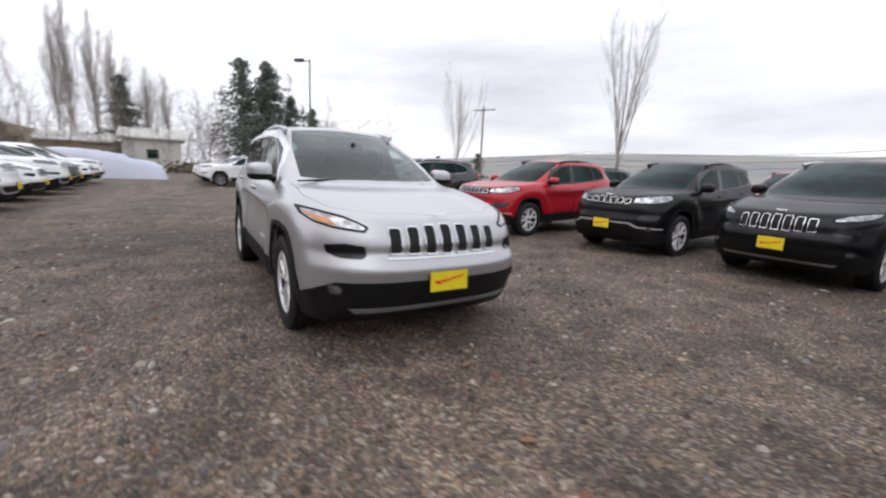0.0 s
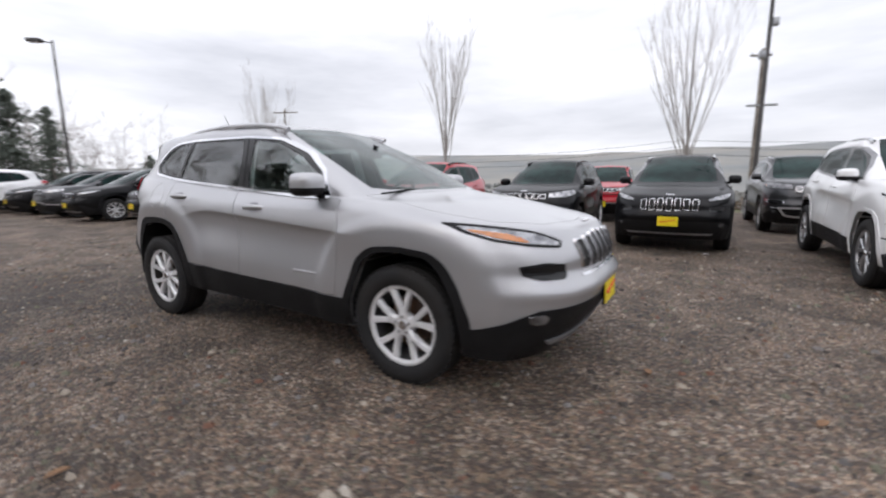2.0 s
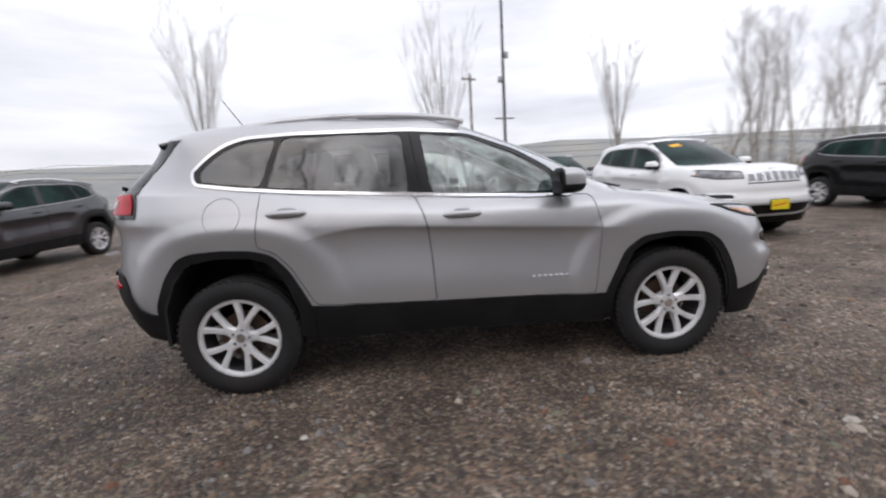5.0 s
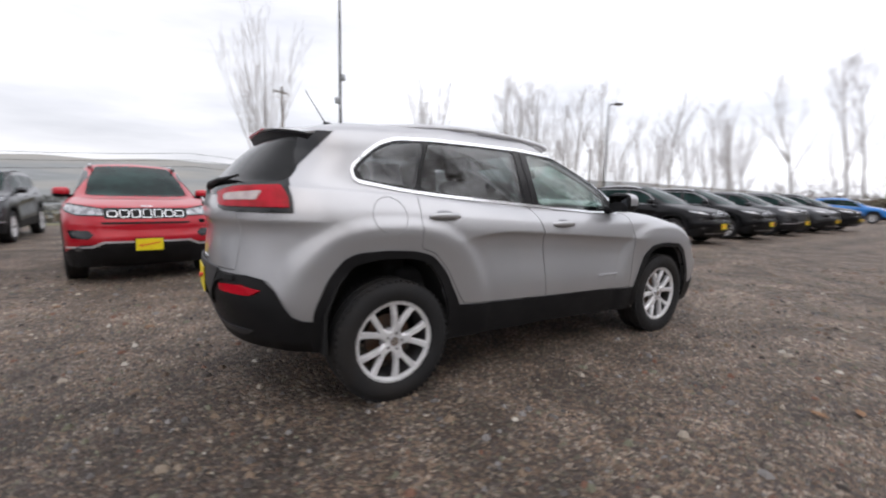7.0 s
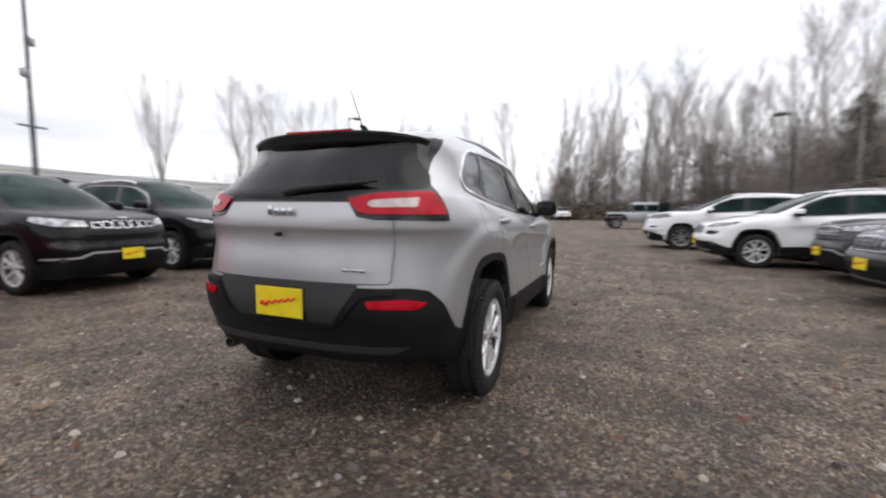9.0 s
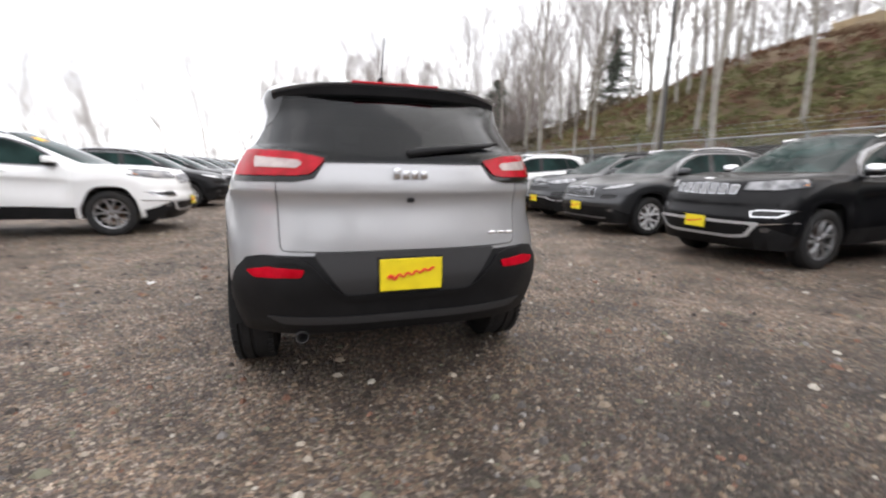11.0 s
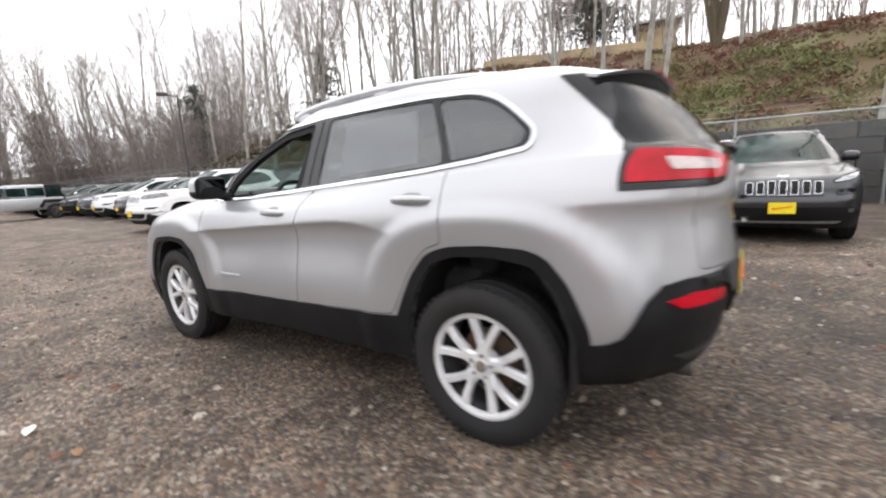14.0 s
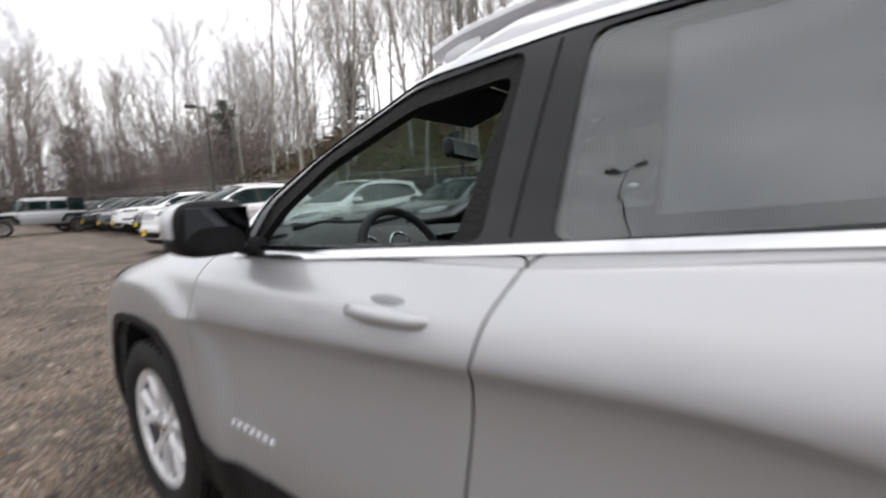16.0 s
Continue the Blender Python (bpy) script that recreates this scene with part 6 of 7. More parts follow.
STREET_BARK = material("street_tree_bark", (0.33, 0.305, 0.285), 0.9, 0, 0.25, 9, 0.4, 18, second=(0.26, 0.235, 0.22), second_scale=2)
MOSSY = material("dark_mossy_bark", (0.15, 0.115, 0.085), 0.95, 0, 0.4, 7, 0.5, 18, second=(0.13, 0.125, 0.06), second_scale=1.5)
# needles greyed and lightened to carry the haze of distance
NEEDLE = material("conifer_needles", (0.125, 0.142, 0.118), 0.85, 0, 0.5, 4, second=(0.095, 0.115, 0.096), second_scale=0.8)
SCRUB = material("scrub_leaves", (0.155, 0.165, 0.062), 0.85, 0, 0.6, 1.2, second=(0.225, 0.185, 0.085), second_scale=0.3)
BRACKEN = material("dead_bracken", (0.195, 0.098, 0.066), 0.9, 0, 0.6, 1.2, second=(0.17, 0.125, 0.07), second_scale=0.35)
BRUSH = material("brown_brush", (0.165, 0.13, 0.098), 0.95, 0, 0.4, 1.0, second=(0.13, 0.125, 0.08), second_scale=0.2)


def limb(verts, faces, pts, rads, seg):
    o = len(verts)
    for i, p in enumerate(pts):
        d = (pts[min(i + 1, len(pts) - 1)] - pts[max(i - 1, 0)])
        q = d.to_track_quat("Z", "Y")
        for k in range(seg):
            a = k * math.tau / seg
            verts.append(tuple(p + q @ Vector((rads[i] * math.cos(a), rads[i] * math.sin(a), 0))))
    for i in range(len(pts) - 1):
        for k in range(seg):
            a, b = o + i * seg + k, o + i * seg + (k + 1) % seg
            faces.append((a, b, b + seg, a + seg))


def grow(rng, base, direction, length, radius, level, out, seg, bend, kids, spread, up):
    """A limb and its children; out[level] collects verts and faces."""
    n = (5, 4, 2, 1)[min(level, 3)]
    pts, rads, p, d = [base], [radius], base.copy(), direction.normalized()
    for i in range(n):
        d = (d + Vector(rng.normal(0, bend, 3)) + Vector((0, 0, up))).normalized()
        p = p + d * (length / n)
        pts.append(p.copy())
        rads.append(max(0.0045, radius * (1 - (i + 1) / n * 0.8)))
    v, f = out[min(level, 1)]
    limb(v, f, pts, rads, seg if level == 0 else (4 if level < 2 else 3))
    if level >= len(kids):
        return
    for _ in range(kids[level]):
        t = rng.uniform(0.25 if level == 0 else 0.2, 1.0)
        i = min(n - 1, int(t * n))
        q = pts[i].lerp(pts[i + 1], t * n - i)
        side = Vector((rng.normal(), rng.normal(), 0.25 * rng.normal())).normalized()
        nd = (pts[i + 1] - pts[i]).normalized() * (1 - spread) + side * spread + Vector((0, 0, 0.25))
        grow(rng, q, nd, length * rng.uniform(0.32, 0.55) * (1.15 - 0.6 * t), max(0.006, radius * (1 - t * 0.75) * 0.42), level + 1, out, seg, bend * 1.3, kids, spread, up)


def bare_tree(seed, tall, radius, bark, label, stems=1, twig=None, tilt=0.28, kids=(22, 7, 4), spread=0.55, up=0.06):
    rng = np.random.default_rng(seed)
    out = [([], []), ([], [])]
    for s_ in range(stems):
        a = rng.uniform(0, math.tau)
        lean = 0.05 if stems == 1 else tilt
        d = Vector((math.cos(a + s_ * math.tau / stems) * lean, math.sin(a + s_ * math.tau / stems) * lean, 1))
        grow(rng, Vector((0, 0, -0.3)), d, tall * (1 if s_ == 0 else rng.uniform(0.75, 0.95)), radius * (1 if stems == 1 else 0.6), 0, out, 8, 0.05, kids, spread, up)
    t = thing("tree", label, "tree")
    for (v, f), nm, m in ((out[0], "trunk", bark), (out[1], "crown", twig or TWIG)):
        me = bpy.data.meshes.new(nm)
        me.from_pydata(v, [], f)
        part(nm, finish(me, m, 60), m, t)
    return t


def street_tree(seed, tall, fan, label):
    """A short trunk that breaks into a vase of long upswept branches with fine twigs."""
    rng = np.random.default_rng(seed)
    out = [([], []), ([], [])]
    fork = tall * 0.2
    limb(*out[0], [Vector((0, 0, -0.3)), Vector((0.02, 0.01, fork * 0.6)), Vector((0.0, 0.03, fork)), Vector((0.05, 0.0, tall * 0.6)), Vector((0.0, 0.05, tall))], [0.12, 0.10, 0.08, 0.035, 0.006], 8)
    for i in range(11):
        a = i * 2.4 + rng.uniform(-0.4, 0.4)
        lean = fan * rng.uniform(0.5, 1.25)
        h = fork * rng.uniform(0.75, 1.7)
        d = Vector((math.cos(a) * lean, math.sin(a) * lean, 1))
        grow(rng, Vector((0, 0, h)), d, (tall - h) * rng.uniform(0.72, 0.95), 0.032, 1, out, 5, 0.045, (0, 8, 4), 0.30, 0.07)
    t = thing("tree", label, "tree")
    for (v, f), nm, m in ((out[0], "trunk", STREET_BARK), (out[1], "crown", TWIG_PALE)):
        me = bpy.data.meshes.new(nm)
        me.from_pydata(v, [], f)
        part(nm, finish(me, m, 60), m, t)
    return t


def conifer(seed, tall, width, label):
    rng = np.random.default_rng(seed)
    t = thing("conifer", label, "tree")
    v, f = [], []
    limb(v, f, [Vector((0, 0, -0.3)), Vector((0, 0, tall * 0.5)), Vector((0, 0, tall))], [tall * 0.016, tall * 0.01, 0.02], 8)
    me = bpy.data.meshes.new("trunk")
    me.from_pydata(v, [], f)
    part("trunk", finish(me, BARK, 60), BARK, t)
    v, f = [], []
    for i in range(int(tall * 13)):
        h = tall * (0.10 + 0.90 * rng.uniform() ** 0.85)
        reach = width * (max(0.0, 1 - h / tall) ** 0.62 * rng.uniform(0.35, 1.1) * (1 + 0.25 * math.sin(h * 1.7 + seed))) + 0.2
        a = rng.uniform(0, math.tau)
        d = Vector((math.cos(a), math.sin(a), 0))
        n = 5 + int(reach * 2)
        for k in range(n):
            s_ = (k + 1) / n
            c = d * reach * s_ + Vector((0, 0, h + 0.10 * reach * s_ - 0.22 * reach * s_ * s_))
            for _ in range(4):
                w = rng.uniform(0.10, 0.26) * (1.15 - 0.45 * s_)
                e = c + Vector(rng.normal(0, 0.16, 3))
                x = (d * 0.8 + Vector(rng.normal(0, 0.7, 3))).normalized() * w
                y = Vector(rng.normal(0, 1, 3)).normalized() * w * 0.6
                o = len(v)
                v += [tuple(e - x), tuple(e + y), tuple(e + x), tuple(e - y - Vector((0, 0, w * 0.4)))]
                f.append((o, o + 1, o + 2, o + 3))
    me = bpy.data.meshes.new("crown")
    me.from_pydata(v, [], f)
    part("crown", finish(me, NEEDLE, 60), NEEDLE, t)
    return t


def at_land(x, y, turn=0.0, s_=1.0):
    return pose(x, y, height(x, y), 0, 0, turn) @ Matrix.Scale(s_, 4)


def plant(template, spots, group, rng):
    """The first spot takes the template, the others copies of it, turned and scaled."""
    for i, (x, y, s_) in enumerate(spots):
        m = at_land(x, y, rng.uniform(0, 360))
        ob = template if i == 0 else copy_thing(template, m)
        ob.matrix_basis = m @ Matrix.Scale(s_, 4)
        tagged(ob, group=group)


def woods():
    rng = np.random.default_rng(11)
    street = [street_tree(21, 8.6, 0.34, "slim bare street tree with upswept branches beside the valley"),
              street_tree(24, 9.6, 0.46, "wide bare street tree with upswept branches beside the valley")]
    plant(street[0], [(-9.0, 16.8, 1.0), (11.5, 20.0, 1.0)], "street trees", rng)
    plant(street[1], [(1.9, 19.6, 1.0), (-25.0, 18.0, 0.92), (21.5, 21.0, 0.9)], "street trees", rng)
    birches = [bare_tree(41 + i, 15.0, 0.125, BIRCH, "tall bare pale-barked tree on the bank", kids=(17, 8, 5), spread=0.42, up=0.06) for i in range(4)]
    spots = [[], [], [], []]
    k = 0
    for x, y in ((2.9, -16.8), (4.6, -17.0), (0.4, -16.4), (1.3, -17.2), (-5.6, -16.5), (8.5, -18.5), (11.0, -16.8), (13.2, -19.0), (6.3, -20.5)):
        spots[k % 4].append((x, y, rng.uniform(0.85, 1.15)))
        k += 1
    for _ in range(52):
        x = rng.uniform(10, 60)
        y = rng.uniform(-34, -14.5)
        spots[k % 4].append((x, y, rng.uniform(0.75, 1.2)))
        k += 1
    for _ in range(12):
        spots[k % 4].append((rng.uniform(-30, 10), rng.uniform(-38, -24), rng.uniform(0.7, 1.1)))
        k += 1
    for _ in range(30):
        spots[k % 4].append((rng.uniform(-8, 30), rng.uniform(-52, -34), rng.uniform(0.6, 0.95)))
        k += 1
    for t, sp in zip(birches, spots):
        plant(t, sp, "bare trees on the bank", rng)
    poplar = bare_tree(71, 17.0, 0.18, PALE_BARK, "tall narrow bare poplar beyond the yard", kids=(44, 9, 5), spread=0.22, up=0.12)
    plant(poplar, [(-80, -8.5, 0.95), (-82, -11.0, 1.1), (-79, -13.5, 1.15), (-83, -16.0, 1.05), (-86, -5.0, 0.8), (-88, -2.0, 0.75)], "poplars", rng)
    wild = [bare_tree(61 + i, 17.0, 0.2, PALE_BARK, "bare winter tree at the edge of the yard", kids=(19, 8, 5), spread=0.42, up=0.06) for i in range(3)]
    spots = [[], [], []]
    for i in range(46):
        spots[i % 3].append((rng.uniform(56, 78), rng.uniform(-34, 6), rng.uniform(0.75, 1.15)))
    for i in range(16):
        spots[i % 3].append((rng.uniform(59, 80), rng.uniform(6, 48), rng.uniform(0.5, 1.1)))
    for i in range(14):
        spots[i % 3].append((rng.uniform(30, 75), rng.uniform(24, 60), rng.uniform(0.7, 1.1)))
    for i in range(22):
        spots[i % 3].append((rng.uniform(-115, -75), rng.uniform(-60, 30), rng.uniform(0.7, 1.15)))
    for i in range(8):
        spots[i % 3].append((rng.uniform(-60, -20), rng.uniform(-40, -16), rng.uniform(0.8, 1.2)))
    for t, sp in zip(wild, spots):
        plant(t, sp, "bare trees round the yard", rng)
    big = bare_tree(55, 13.0, 0.34, MOSSY, "broad mossy tree with several dark trunks on the bank", stems=5, twig=TWIG, tilt=0.22, kids=(16, 7, 4), spread=0.5, up=0.03)
    plant(big, [(-0.6, -27.5, 1.0)], "bare trees on the bank", rng)
    firs = [conifer(81, 13, 5.2, "dark green conifer beyond the yard"), conifer(82, 10.5, 5.0, "dark green conifer with drooping branches")]
    plant(firs[0], [(-52, 5.5, 1.0), (-55, 8.8, 1.05), (-62, -6.5, 0.85), (-48, 12.5, 0.6), (35, -30, 0.7), (68, -14, 0.8)], "conifers", rng)
    plant(firs[1], [(-50, 8.0, 1.15), (-52, 11.0, 0.9), (-90, 40, 0.9), (-85, 52, 0.8), (-80, 60, 0.9), (46, -22, 0.9), (9.5, -39, 1.0), (64, 5, 0.7), (-30, -20, 1.3)], "conifers", rng)


woods()


def clumps(name, label, mat, spots, rng, leaf=0.12, count=26):
    """Low scrub: many small leaves in uneven mounds."""
    v, f = [], []
    for x, y, r in spots:
        z = height(x, y)
        for _ in range(count):
            d = Vector(rng.normal(0, 1, 3)).normalized()
            c = Vector((x, y, z)) + Vector((d.x * r, d.y * r, abs(d.z) * r * 0.75)) * rng.uniform(0.5, 1.1)
            a = Vector(rng.normal(0, 1, 3)).normalized() * leaf * rng.uniform(0.6, 1.7)
            b = Vector(rng.normal(0, 1, 3)).normalized() * leaf * rng.uniform(0.6, 1.7)
            o = len(v)
            v += [tuple(c - a), tuple(c + b), tuple(c + a), tuple(c - b)]
            f.append((o, o + 1, o + 2, o + 3))
    me = bpy.data.meshes.new(name)
    me.from_pydata(v, [], f)
    return tagged(new(name, finish(me, mat, 60)), label, "bushes", kind="stuff")


def undergrowth():
    rng = np.random.default_rng(5)
    near = [(rng.uniform(-20, 36), -12.75 - 11 * rng.uniform() ** 1.5, rng.uniform(0.25, 0.75)) for _ in range(2300)]
    clumps("bank_scrub", "green and olive scrub on the bank", SCRUB, near, rng, 0.05, 64)
    upper = [(rng.uniform(-20, 36), -15 - 15 * rng.uniform(), rng.uniform(0.2, 0.6)) for _ in range(2000)]
    clumps("bank_bracken", "russet dead bracken high on the bank", BRACKEN, upper, rng, 0.05, 48)
    edge = [(rng.uniform(54, 68), rng.uniform(-32, 8), rng.uniform(0.8, 3.6)) for _ in range(560)]
    edge += [(rng.uniform(59, 72), rng.uniform(8, 48), rng.uniform(0.6, 2.2)) for _ in range(220)]
    edge += [(rng.uniform(30, 60), rng.uniform(-30, -13.5), rng.uniform(0.6, 2.4)) for _ in range(360)]
    edge += [(rng.uniform(-80, -48), rng.uniform(-45, 25), rng.uniform(0.8, 2.0)) for _ in range(260)]
    edge += [(rng.uniform(56.5, 60), rng.uniform(-12, 46), rng.uniform(1.2, 3.4)) for _ in range(420)]
    clumps("edge_brush", "brown winter brush at the wood's edge", BRUSH, edge, rng, 0.15, 54)
    hedge = [(rng.uniform(-60, 60), rng.uniform(17, 24), rng.uniform(0.3, 0.8)) for _ in range(300)]
    clumps("meadow_brush", "low dry brush below the street trees", BRUSH, hedge, rng, 0.12, 26)


undergrowth()


def far_woods():
    """Woods and hedges over the far side of the valley."""
    rng = np.random.default_rng(23)
    spots = []
    for _ in range(6500):
        x, y = rng.uniform(-300, 300), 55 + 110 * rng.uniform()
        if noise.noise((x * 0.012, y * 0.03, 5.0)) > -0.02:
            spots.append((x, y, rng.uniform(0.8, 2.1) * (0.5 + y / 400)))
    clumps("far_woods", "woods across the valley, coloured a hazed grey-green", FAR_WOODS, spots, rng, 0.5, 20)


# woods toned like the ridge, valley haze included in the colour
FAR_WOODS = material("hazed_winter_woods", (0.20, 0.21, 0.205), 1.0, 0, 0.2, 0.05, second=(0.245, 0.235, 0.215), second_scale=0.012)
far_woods()


def thicket(name, label, spots, rng, mat):
    """A stand of thin leafless stems with side twigs."""
    v, f = [], []
    for x, y, tall in spots:
        z = height(x, y)
        a = Vector((x, y, z - 0.1))
        b = a + Vector((rng.normal(0, 0.09) * tall, rng.normal(0, 0.09) * tall, tall * 0.55))
        c = b + Vector((rng.normal(0, 0.10) * tall, rng.normal(0, 0.10) * tall, tall * 0.45))
        r = 0.008 + 0.0035 * tall
        limb(v, f, [a, b, c], [r, r * 0.6, 0.008], 3)
        for _ in range(13):
            t = rng.uniform(0.2, 1.0)
            p = a.lerp(b, t / 0.55) if t < 0.55 else b.lerp(c, (t - 0.55) / 0.45)
            ln = tall * rng.uniform(0.10, 0.28)
            d = Vector((rng.normal(), rng.normal(), rng.uniform(0.3, 1.4))).normalized()
            limb(v, f, [p, p + d * ln], [0.014, 0.007], 3)
            for _ in range(2):
                e = p + d * ln * rng.uniform(0.3, 0.8)
                g = (d + Vector(rng.normal(0, 0.7, 3))).normalized()
                limb(v, f, [e, e + g * ln * 0.5], [0.009, 0.006], 3)
    me = bpy.data.meshes.new(name)
    me.from_pydata(v, [], f)
    tagged(new(name, finish(me, mat, 60)), label, "bushes", kind="stuff")


def thickets():
    rng = np.random.default_rng(17)
    far = [(rng.uniform(54, 68), rng.uniform(-34, 7), rng.uniform(3, 10)) for _ in range(1150)]
    far += [(rng.uniform(59, 74), rng.uniform(7, 50), rng.uniform(2, 5)) for _ in range(260)]
    far += [(rng.uniform(34, 60), rng.uniform(-32, -13.5), rng.uniform(2.5, 8)) for _ in range(700)]
    far += [(rng.uniform(-75, -50), rng.uniform(-50, 25), rng.uniform(3, 10)) for _ in range(500)]
    far += [(rng.uniform(26, 60), rng.uniform(30, 52), rng.uniform(2, 6)) for _ in range(250)]
    far += [(rng.uniform(-10, 34), rng.uniform(-58, -33), rng.uniform(4, 9)) for _ in range(520)]
    thicket("sapling_thicket", "dense thicket of leafless brown saplings", far, rng, TWIG_BROWN)


TWIG_BROWN = material("brown_sapling_bark", (0.26, 0.222, 0.205), 0.95, 0, 0.4, 0.8, second=(0.185, 0.155, 0.14), second_scale=0.15)
thickets()


# ---- fence, poles, lamps, wires ----
STEEL = material("galvanised_steel", (0.42, 0.43, 0.44), 0.45, 0.8, 0.15, 20, second=(0.34, 0.35, 0.36), second_scale=3)
# bronze raised towards grey, with the air's haze put into the colour
DARK_METAL = material("dark_bronze_metal", (0.085, 0.082, 0.08), 0.5, 0.4, 0.2, 20)
WOODPOLE = material("weathered_pole_wood", (0.26, 0.23, 0.2), 0.9, 0, 0.35, 14, 0.4, 30, second=(0.11, 0.09, 0.075), second_scale=1.5)
CABLE = material("black_cable", (0.02, 0.02, 0.02), 0.7, 0, 0.2, 10)


def fence():
    """A chain-link fence with barbed wire along the foot of the bank."""
    t = thing("fence", "galvanised chain-link fence with barbed wire along the bank", "fence")
    bay, x0, n, y, top = 3.0, -32.0, 30, -12.0, 2.25
    post = bmesh.new()
    tube(post, (0, 0, -0.1), (0, 0, top + 0.05), 0.036, None, 10)
    tube(post, (0, 0, top), (0, 0.28, top + 0.38), 0.016, 0.012, 8)
    pm = mesh_of(post, "post", STEEL)
    railm = bmesh.new()
    tube(railm, (0, 0, top), (bay, 0, top), 0.024, None, 8)
    rm = mesh_of(railm, "top_rail", STEEL)
    v, f = [], []
    step = 0.075
    k = int((bay + top) / step)
    for i in range(k):
        for sgn in (1, -1):
            a = i * step
            x1, z1 = (a, 0.03) if a < bay else (bay, a - bay)
            x2, z2 = (0, a) if a < top else (a - top, top)
            if sgn < 0:
                x1, x2 = bay - x1, bay - x2
            o = len(v)
            w = 0.0032
            for q, (x, z) in enumerate(((x1, z1), (x2, z2))):
                v += [(x - w, 0.03 + w * sgn, z), (x + w, 0.03 + w * sgn, z), (x, 0.03 - w, z + w)]
            f += [(o, o + 1, o + 4, o + 3), (o + 1, o + 2, o + 5, o + 4), (o + 2, o, o + 3, o + 5)]
    net = bpy.data.meshes.new("wire_mesh")
    net.from_pydata(v, [], f)
    finish(net, STEEL)
    wire = bmesh.new()
    for j in range(3):
        tube(wire, (0, 0.07 + 0.09 * j, top + 0.11 + 0.12 * j), (bay, 0.07 + 0.09 * j, top + 0.11 + 0.12 * j), 0.0025, None, 4)
        for q in range(12):
            box(wire, (0.12 + q * 0.25, 0.07 + 0.09 * j, top + 0.11 + 0.12 * j), (0.004, 0.035, 0.035))
    wm = mesh_of(wire, "barbed_wire", STEEL)
    for i in range(n + 1):
        for nm, me in (("post", pm), ("top_rail", rm), ("wire_mesh", net), ("barbed_wire", wm)):
            if i == n and nm != "post":
                continue
            o = new(nm, me)
            o.parent = t
            o.matrix_basis = pose(x0 + i * bay, y, 0)
    # stacked blocks of the retaining wall behind the wire
    rng = np.random.default_rng(9)
    blocks = []
    for q in range(4):
        bm = bmesh.new()
        box(bm, (0, 0, 0), (0.985, 0.28, 0.395), None, 0.025, 1)
        for v in bm.verts:
            v.co += Vector(rng.normal(0, 0.012, 3))
        blocks.append(mesh_of(bm, "block", BOARD, 30))
    wall = thing("retaining_wall", "dark grey block retaining wall at the foot of the bank", "wall")
    for row in range(5):
        for i in range(50):
            o = new("block", blocks[int(rng.integers(4))])
            o.parent = wall
            o.matrix_basis = pose(-18 + i + 0.5 * (row % 2), y - 0.42 + rng.normal(0, 0.015), 0.2 + 0.4 * row)


BOARD = material("dark_retaining_blocks", (0.052, 0.047, 0.043), 0.9, 0, 0.5, 5, 0.5, 14, second=(0.085, 0.074, 0.062), second_scale=1.5, per_object=0.22)
fence()


def far_fence():
    t = thing("fence", "grey chain-link fence at the far end of the yard", "fence")
    for i in range(24):
        bm = bmesh.new()
        tube(bm, (58.0, -12 + i * 2.6, 0), (58.0, -12 + i * 2.6, 2.1), 0.035, None, 8)
        part("post", bm, STEEL, t)
    for z in (2.05, 1.0, 0.1):
        bm = bmesh.new()
        tube(bm, (58.0, -12, z), (58.0, 48, z), 0.022, None, 6)
        part("rail", bm, STEEL, t)


far_fence()


def yard_lamp(x, y, tall, heads, label, extras=False, yaw=0):
    t = thing("street_lamp", label, "lamp")
    bm = bmesh.new()
    tube(bm, (0, 0, 0.5), (0, 0, tall), 0.075, 0.045, 16)
    part("pole", bm, DARK_METAL, t)
    bm = bmesh.new()
    tube(bm, (0, 0, 0), (0, 0, 0.55), 0.26, 0.24, 20)
    part("concrete_base", bm, STEEL, t)
    for i in range(heads):
        a = math.pi * i
        bm = bmesh.new()
        c, s_ = math.cos(a), math.sin(a)
        tube(bm, (0, 0, tall - 0.12), (c * 0.5, s_ * 0.5, tall - 0.05), 0.03, None, 8)
        arm = part("arm", bm, DARK_METAL, t)
        bm = bmesh.new()
        box(bm, (c * 0.78, s_ * 0.78, tall - 0.02), (0.62, 0.34, 0.17), None, 0.03, 2)
        head = part("lamp_head", bm, DARK_METAL, arm)
        bm = bmesh.new()
        box(bm, (c * 0.78, s_ * 0.78, tall - 0.108), (0.5, 0.26, 0.012), None, 0.004, 1)
        part("lamp_lens", bm, TAIL_CLEAR, arm)
    if extras:
        for z, dx in ((6.2, 0.14), (5.2, -0.14)):
            bm = bmesh.new()
            box(bm, (dx, 0, z), (0.18, 0.16, 0.26), None, 0.02, 2)
            part("camera_box", bm, STEEL, t)
        bm = bmesh.new()
        box(bm, (0, 0, 3.6), (0.9, 0.07, 0.07), None, 0.01, 1)
        part("cross_bar", bm, STEEL, t)
    t.matrix_basis = pose(x, y, height(x, y), 0, 0, yaw)
    return t


yard_lamp(4.15, 15.5, 11.5, 2, "tall dark double-headed yard lamp with small boxes", True, 15)
yard_lamp(-25.2, 6.3, 8.1, 1, "dark single-headed yard lamp by the parked row", False, -140)
yard_lamp(27.0, 19.0, 8.8, 1, "dark single-headed yard lamp by the meadow", False, -20)
yard_lamp(8.2, -11.3, 8.3, 2, "slim dark double-headed yard lamp by the fence", False, 39)
yard_lamp(26.5, -11.1, 6.9, 1, "dark yard lamp in front of the bank", False, 60)


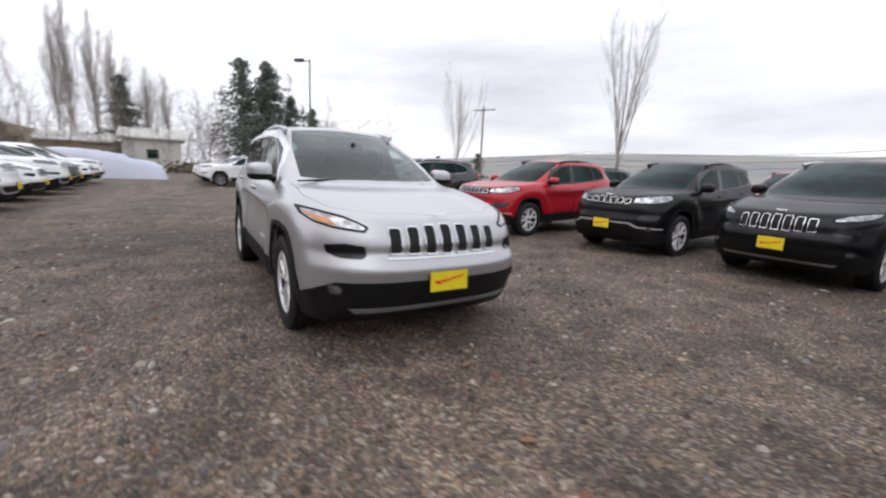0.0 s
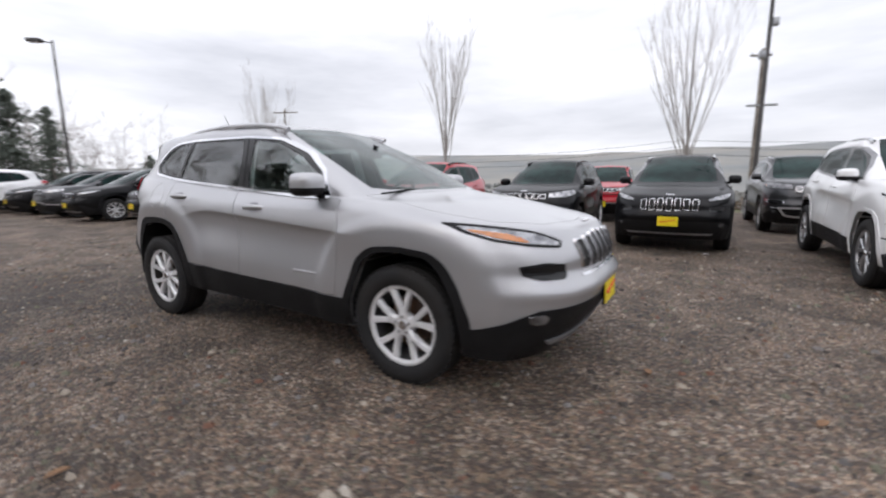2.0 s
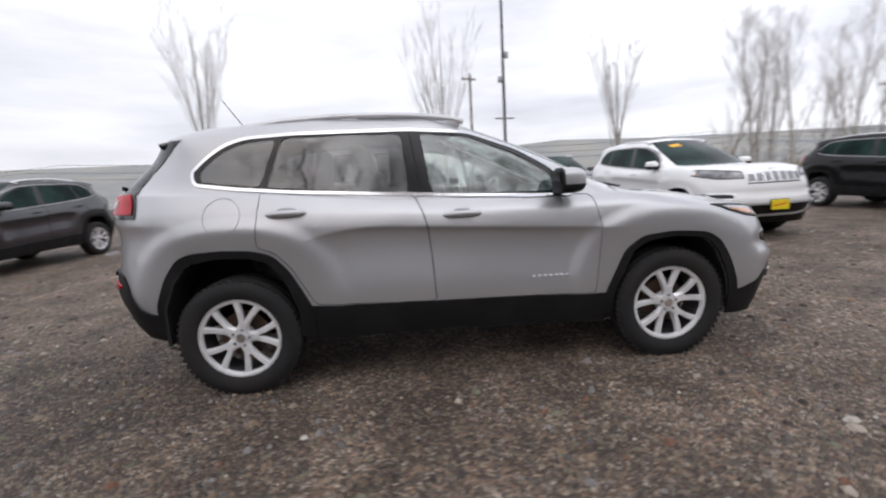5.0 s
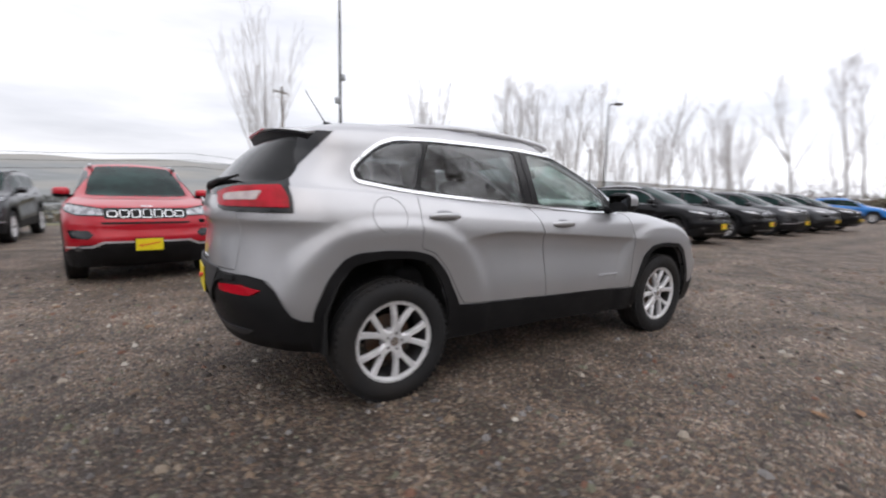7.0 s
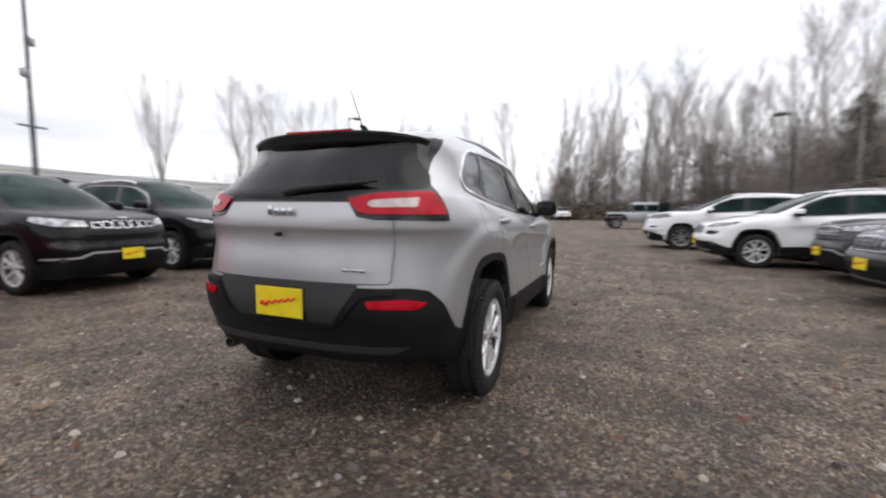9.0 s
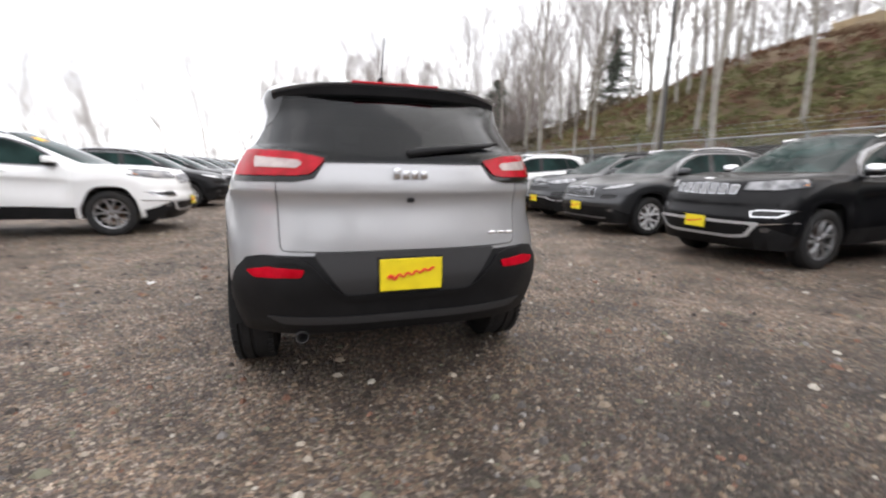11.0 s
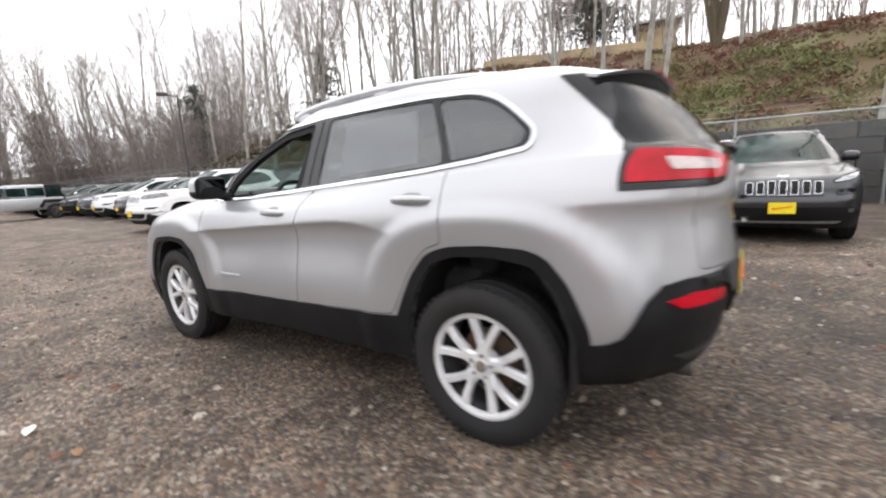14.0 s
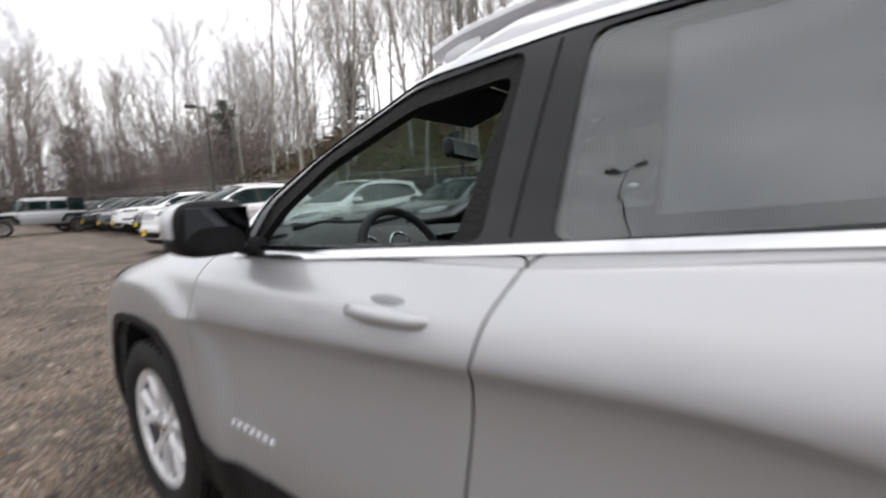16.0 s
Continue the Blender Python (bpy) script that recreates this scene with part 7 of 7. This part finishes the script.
def utility_pole(x, y, tall, span, label):
    t = thing("utility_pole", label, "pole")
    bm = bmesh.new()
    tube(bm, (0, 0, -0.5), (0, 0, tall), 0.125, 0.085, 12)
    part("pole", bm, WOODPOLE, t)
    for z in (tall - 0.35,):
        bm = bmesh.new()
        box(bm, (0, 0.16, z), (span, 0.09, 0.11), None, 0.01, 1)
        arm = part("crossarm", bm, WOODPOLE, t)
        for dx in (-0.44 * span, 0.24 * span, 0.44 * span):
            bm = bmesh.new()
            tube(bm, (dx, 0.16, z + 0.05), (dx, 0.16, z + 0.2), 0.035, 0.02, 10)
            part("insulator", bm, STEEL, arm)
    t.matrix_basis = pose(x, y, height(x, y), 0, 0, 25)
    return t


POLES = [(5.0, 30.0, 10.4, 1.2), (-34.0, 27.0, 9.5, 2.6), (44.0, 34.0, 10.0, 2.0)]
for x, y, h, span in POLES:
    utility_pole(x, y, h, span, "weathered wooden utility pole with crossarms")


def cables():
    for y, z, r in ((46.0, 3.6, 0.018), (47.0, 4.3, 0.018), (52.0, 5.3, 0.02)):
        bm = bmesh.new()
        pts = []
        for i in range(49):
            x = -140 + 280 * i / 48
            sag = ((x / 40) % 1 - 0.5) ** 2 * 4
            pts.append((x, y, z - 0.9 + 0.9 * sag))
        pipe(bm, pts, r, 5)
        tagged(new("power_cable", mesh_of(bm, "power_cable", CABLE)), "thin black overhead power cable", "cable", "overhead cables")


cables()


# ---- far buildings and the covered stack ----
WALL_TAN = material("tan_wall_paint", (0.60, 0.47, 0.29), 0.85, 0, 0.12, 4, 0.1, 10, second=(0.36, 0.29, 0.21), second_scale=0.4)
WALL_WHITE = material("white_wall_boards", (0.66, 0.65, 0.6), 0.85, 0, 0.08, 4, 0.1, 10, second=(0.58, 0.57, 0.53), second_scale=0.4)
ROOF = material("pale_roof_sheet", (0.52, 0.51, 0.48), 0.7, 0, 0.2, 6, 0.2, 12)
COVER = material("pale_blue_cover_sheet", (0.55, 0.58, 0.66), 0.6, 0, 0.1, 3, 0.2, 6, second=(0.48, 0.51, 0.6), second_scale=0.5)


def building(x, y, w, d, h, wall, label, gable=1.2):
    t = thing("building", label, "building")
    bm = bmesh.new()
    box(bm, (0, 0, h / 2), (d, w, h), None, 0.03, 1)
    part("wall", bm, wall, t)
    bm = bmesh.new()
    rows = []
    for xx, z in ((-d / 2 - 0.4, h), (0, h + gable), (d / 2 + 0.4, h)):
        rows.append([bm.verts.new((xx, yy, z + dz)) for yy in (-w / 2 - 0.4, w / 2 + 0.4) for dz in (0, 0.2)])
    for p, q in zip(rows, rows[1:]):
        bm.faces.new((p[0], p[2], q[2], q[0]))
        bm.faces.new((p[1], q[1], q[3], p[3]))
        bm.faces.new((p[0], q[0], q[1], p[1]))
        bm.faces.new((p[2], p[3], q[3], q[2]))
    bm.faces.new((rows[0][0], rows[0][1], rows[0][3], rows[0][2]))
    bm.faces.new((rows[2][0], rows[2][2], rows[2][3], rows[2][1]))
    bmesh.ops.recalc_face_normals(bm, faces=bm.faces)
    part("roof", bm, ROOF, t)
    n = int(w / 3)
    for i in range(n):
        yy = -w / 2 + (i + 0.5) * w / n
        bm = bmesh.new()
        box(bm, (d / 2 + 0.02, yy, h * 0.55), (0.08, 1.3, 1.2), None, 0.02, 1)
        fr = part("window", bm, WALL_WHITE, t)
        bm = bmesh.new()
        box(bm, (d / 2 + 0.05, yy, h * 0.55), (0.06, 1.1, 1.0))
        part("pane", bm, PARKED_GLASS, fr)
    t.matrix_basis = pose(x, y, height(x, y))
    return t


building(-70, -11.5, 8.5, 9, 3.1, WALL_TAN, "low tan commercial building beyond the yard")
building(-58, -3.6, 5.6, 7, 3.5, WALL_WHITE, "low white commercial building beyond the yard")
building(4.6, -41.0, 2.9, 2.9, 2.5, WALL_TAN, "small tan shed on top of the bank", 0.4).matrix_basis = pose(4.6, -41.0, height(4.6, -41.0) - 0.9, 0, 0, 100)


def bank_barrier():
    """A low board barrier along the drive on top of the bank."""
    t = thing("barrier", "weathered tan board barrier on top of the bank", "barrier")
    n, x0, step, y = 12, 16.0, -1.1, -31.0
    for i in range(n + 1):
        x = x0 + step * i
        z = height(x, y)
        bm = bmesh.new()
        box(bm, (x, y, z + 0.5), (0.12, 0.12, 1.3), None, 0.01, 1)
        part("post", bm, WALL_TAN, t)
        if i < n:
            x2 = x + step
            z2 = height(x2, y)
            for j in range(3):
                bm = bmesh.new()
                a = math.atan2(z2 - z, x2 - x)
                box(bm, ((x + x2) / 2, y + 0.1, (z + z2) / 2 + 0.20 + 0.305 * j), (math.hypot(x2 - x, z2 - z), 0.05, 0.295), Matrix.Rotation(-a, 4, "Y"), 0.01, 1)
                part("board", bm, WALL_TAN, t)


bank_barrier()


def covered_stack():
    """A low stack under a pale cover sheet."""
    bm = bmesh.new()
    n, k = 28, 12
    rings = []
    for i in range(n + 1):
        u = -1 + 2 * i / n
        row = []
        for j in range(k + 1):
            w = -1 + 2 * j / k
            z = (2.15 - 0.42 * (u + 1) - 0.25 * (u > 0.45)) * max(0.0, 1 - abs(u) ** (14 if u > 0 else 2.2)) ** 0.5 * max(0.0, 1 - abs(w) ** 4) ** 0.5
            z += 0.10 * noise.noise((u * 5, w * 5, 0)) * (z > 0.2)
            row.append(bm.verts.new((w * 1.6, u * 4.2, max(0, z))))
        rings.append(row)
    for p, q in zip(rings, rings[1:]):
        for j in range(k):
            bm.faces.new((p[j], p[j + 1], q[j + 1], q[j]))
    ob = tagged(new("tarpaulin_mound", mesh_of(bm, "tarpaulin_mound", COVER, 60)), "long stack under a pale blue-white cover sheet", "tarpaulin")
    ob.matrix_basis = pose(-31.0, -6.2, 0)


covered_stack()


# ---- litter ----
def litter():
    rng = np.random.default_rng(3)
    leaf_m = material("dry_brown_leaf", (0.22, 0.12, 0.06), 0.8, 0, 0.3, 30, second=(0.3, 0.17, 0.09), second_scale=12)
    def leaf(x, y, s_, mat, name, label):
        bm = bmesh.new()
        pts = [(-1, 0, 0), (-0.5, 0.42, 0.10), (0.1, 0.5, 0.16), (0.7, 0.3, 0.1), (1.05, 0, 0.02), (0.7, -0.3, 0.14), (0.1, -0.48, 0.2), (-0.5, -0.4, 0.12)]
        top = [bm.verts.new((p[0] * s_, p[1] * s_, p[2] * s_ + 0.012)) for p in pts]
        low = [bm.verts.new((p[0] * s_, p[1] * s_, p[2] * s_ + 0.009)) for p in pts]
        bm.faces.new(top)
        bm.faces.new(low[::-1])
        for i in range(8):
            bm.faces.new((top[i], low[i], low[(i + 1) % 8], top[(i + 1) % 8]))
        ob = tagged(new(name, mesh_of(bm, name, mat)), label, "leaf" if name == "leaf" else "paper", "litter on the gravel")
        ob.matrix_basis = pose(x, y, 0.004, 0, 0, rng.uniform(0, 360))
    for x, y in ((0.85, -2.40), (0.62, -2.28), (2.6, 0.0), (-1.9, -3.7), (-3.0, 0.9), (-2.6, 1.4), (0.2, 1.9), (3.4, -0.2), (-4.6, -2.6), (1.9, 2.6), (-3.4, 2.6)):
        leaf(x, y, 0.045, leaf_m, "leaf", "dry curled brown leaf on the gravel")
    for x, y in ((2.88, 5.05), (0.66, 1.97)):
        leaf(x, y, 0.055, PAPER, "paper_scrap", "crumpled scrap of white paper on the gravel")


litter()
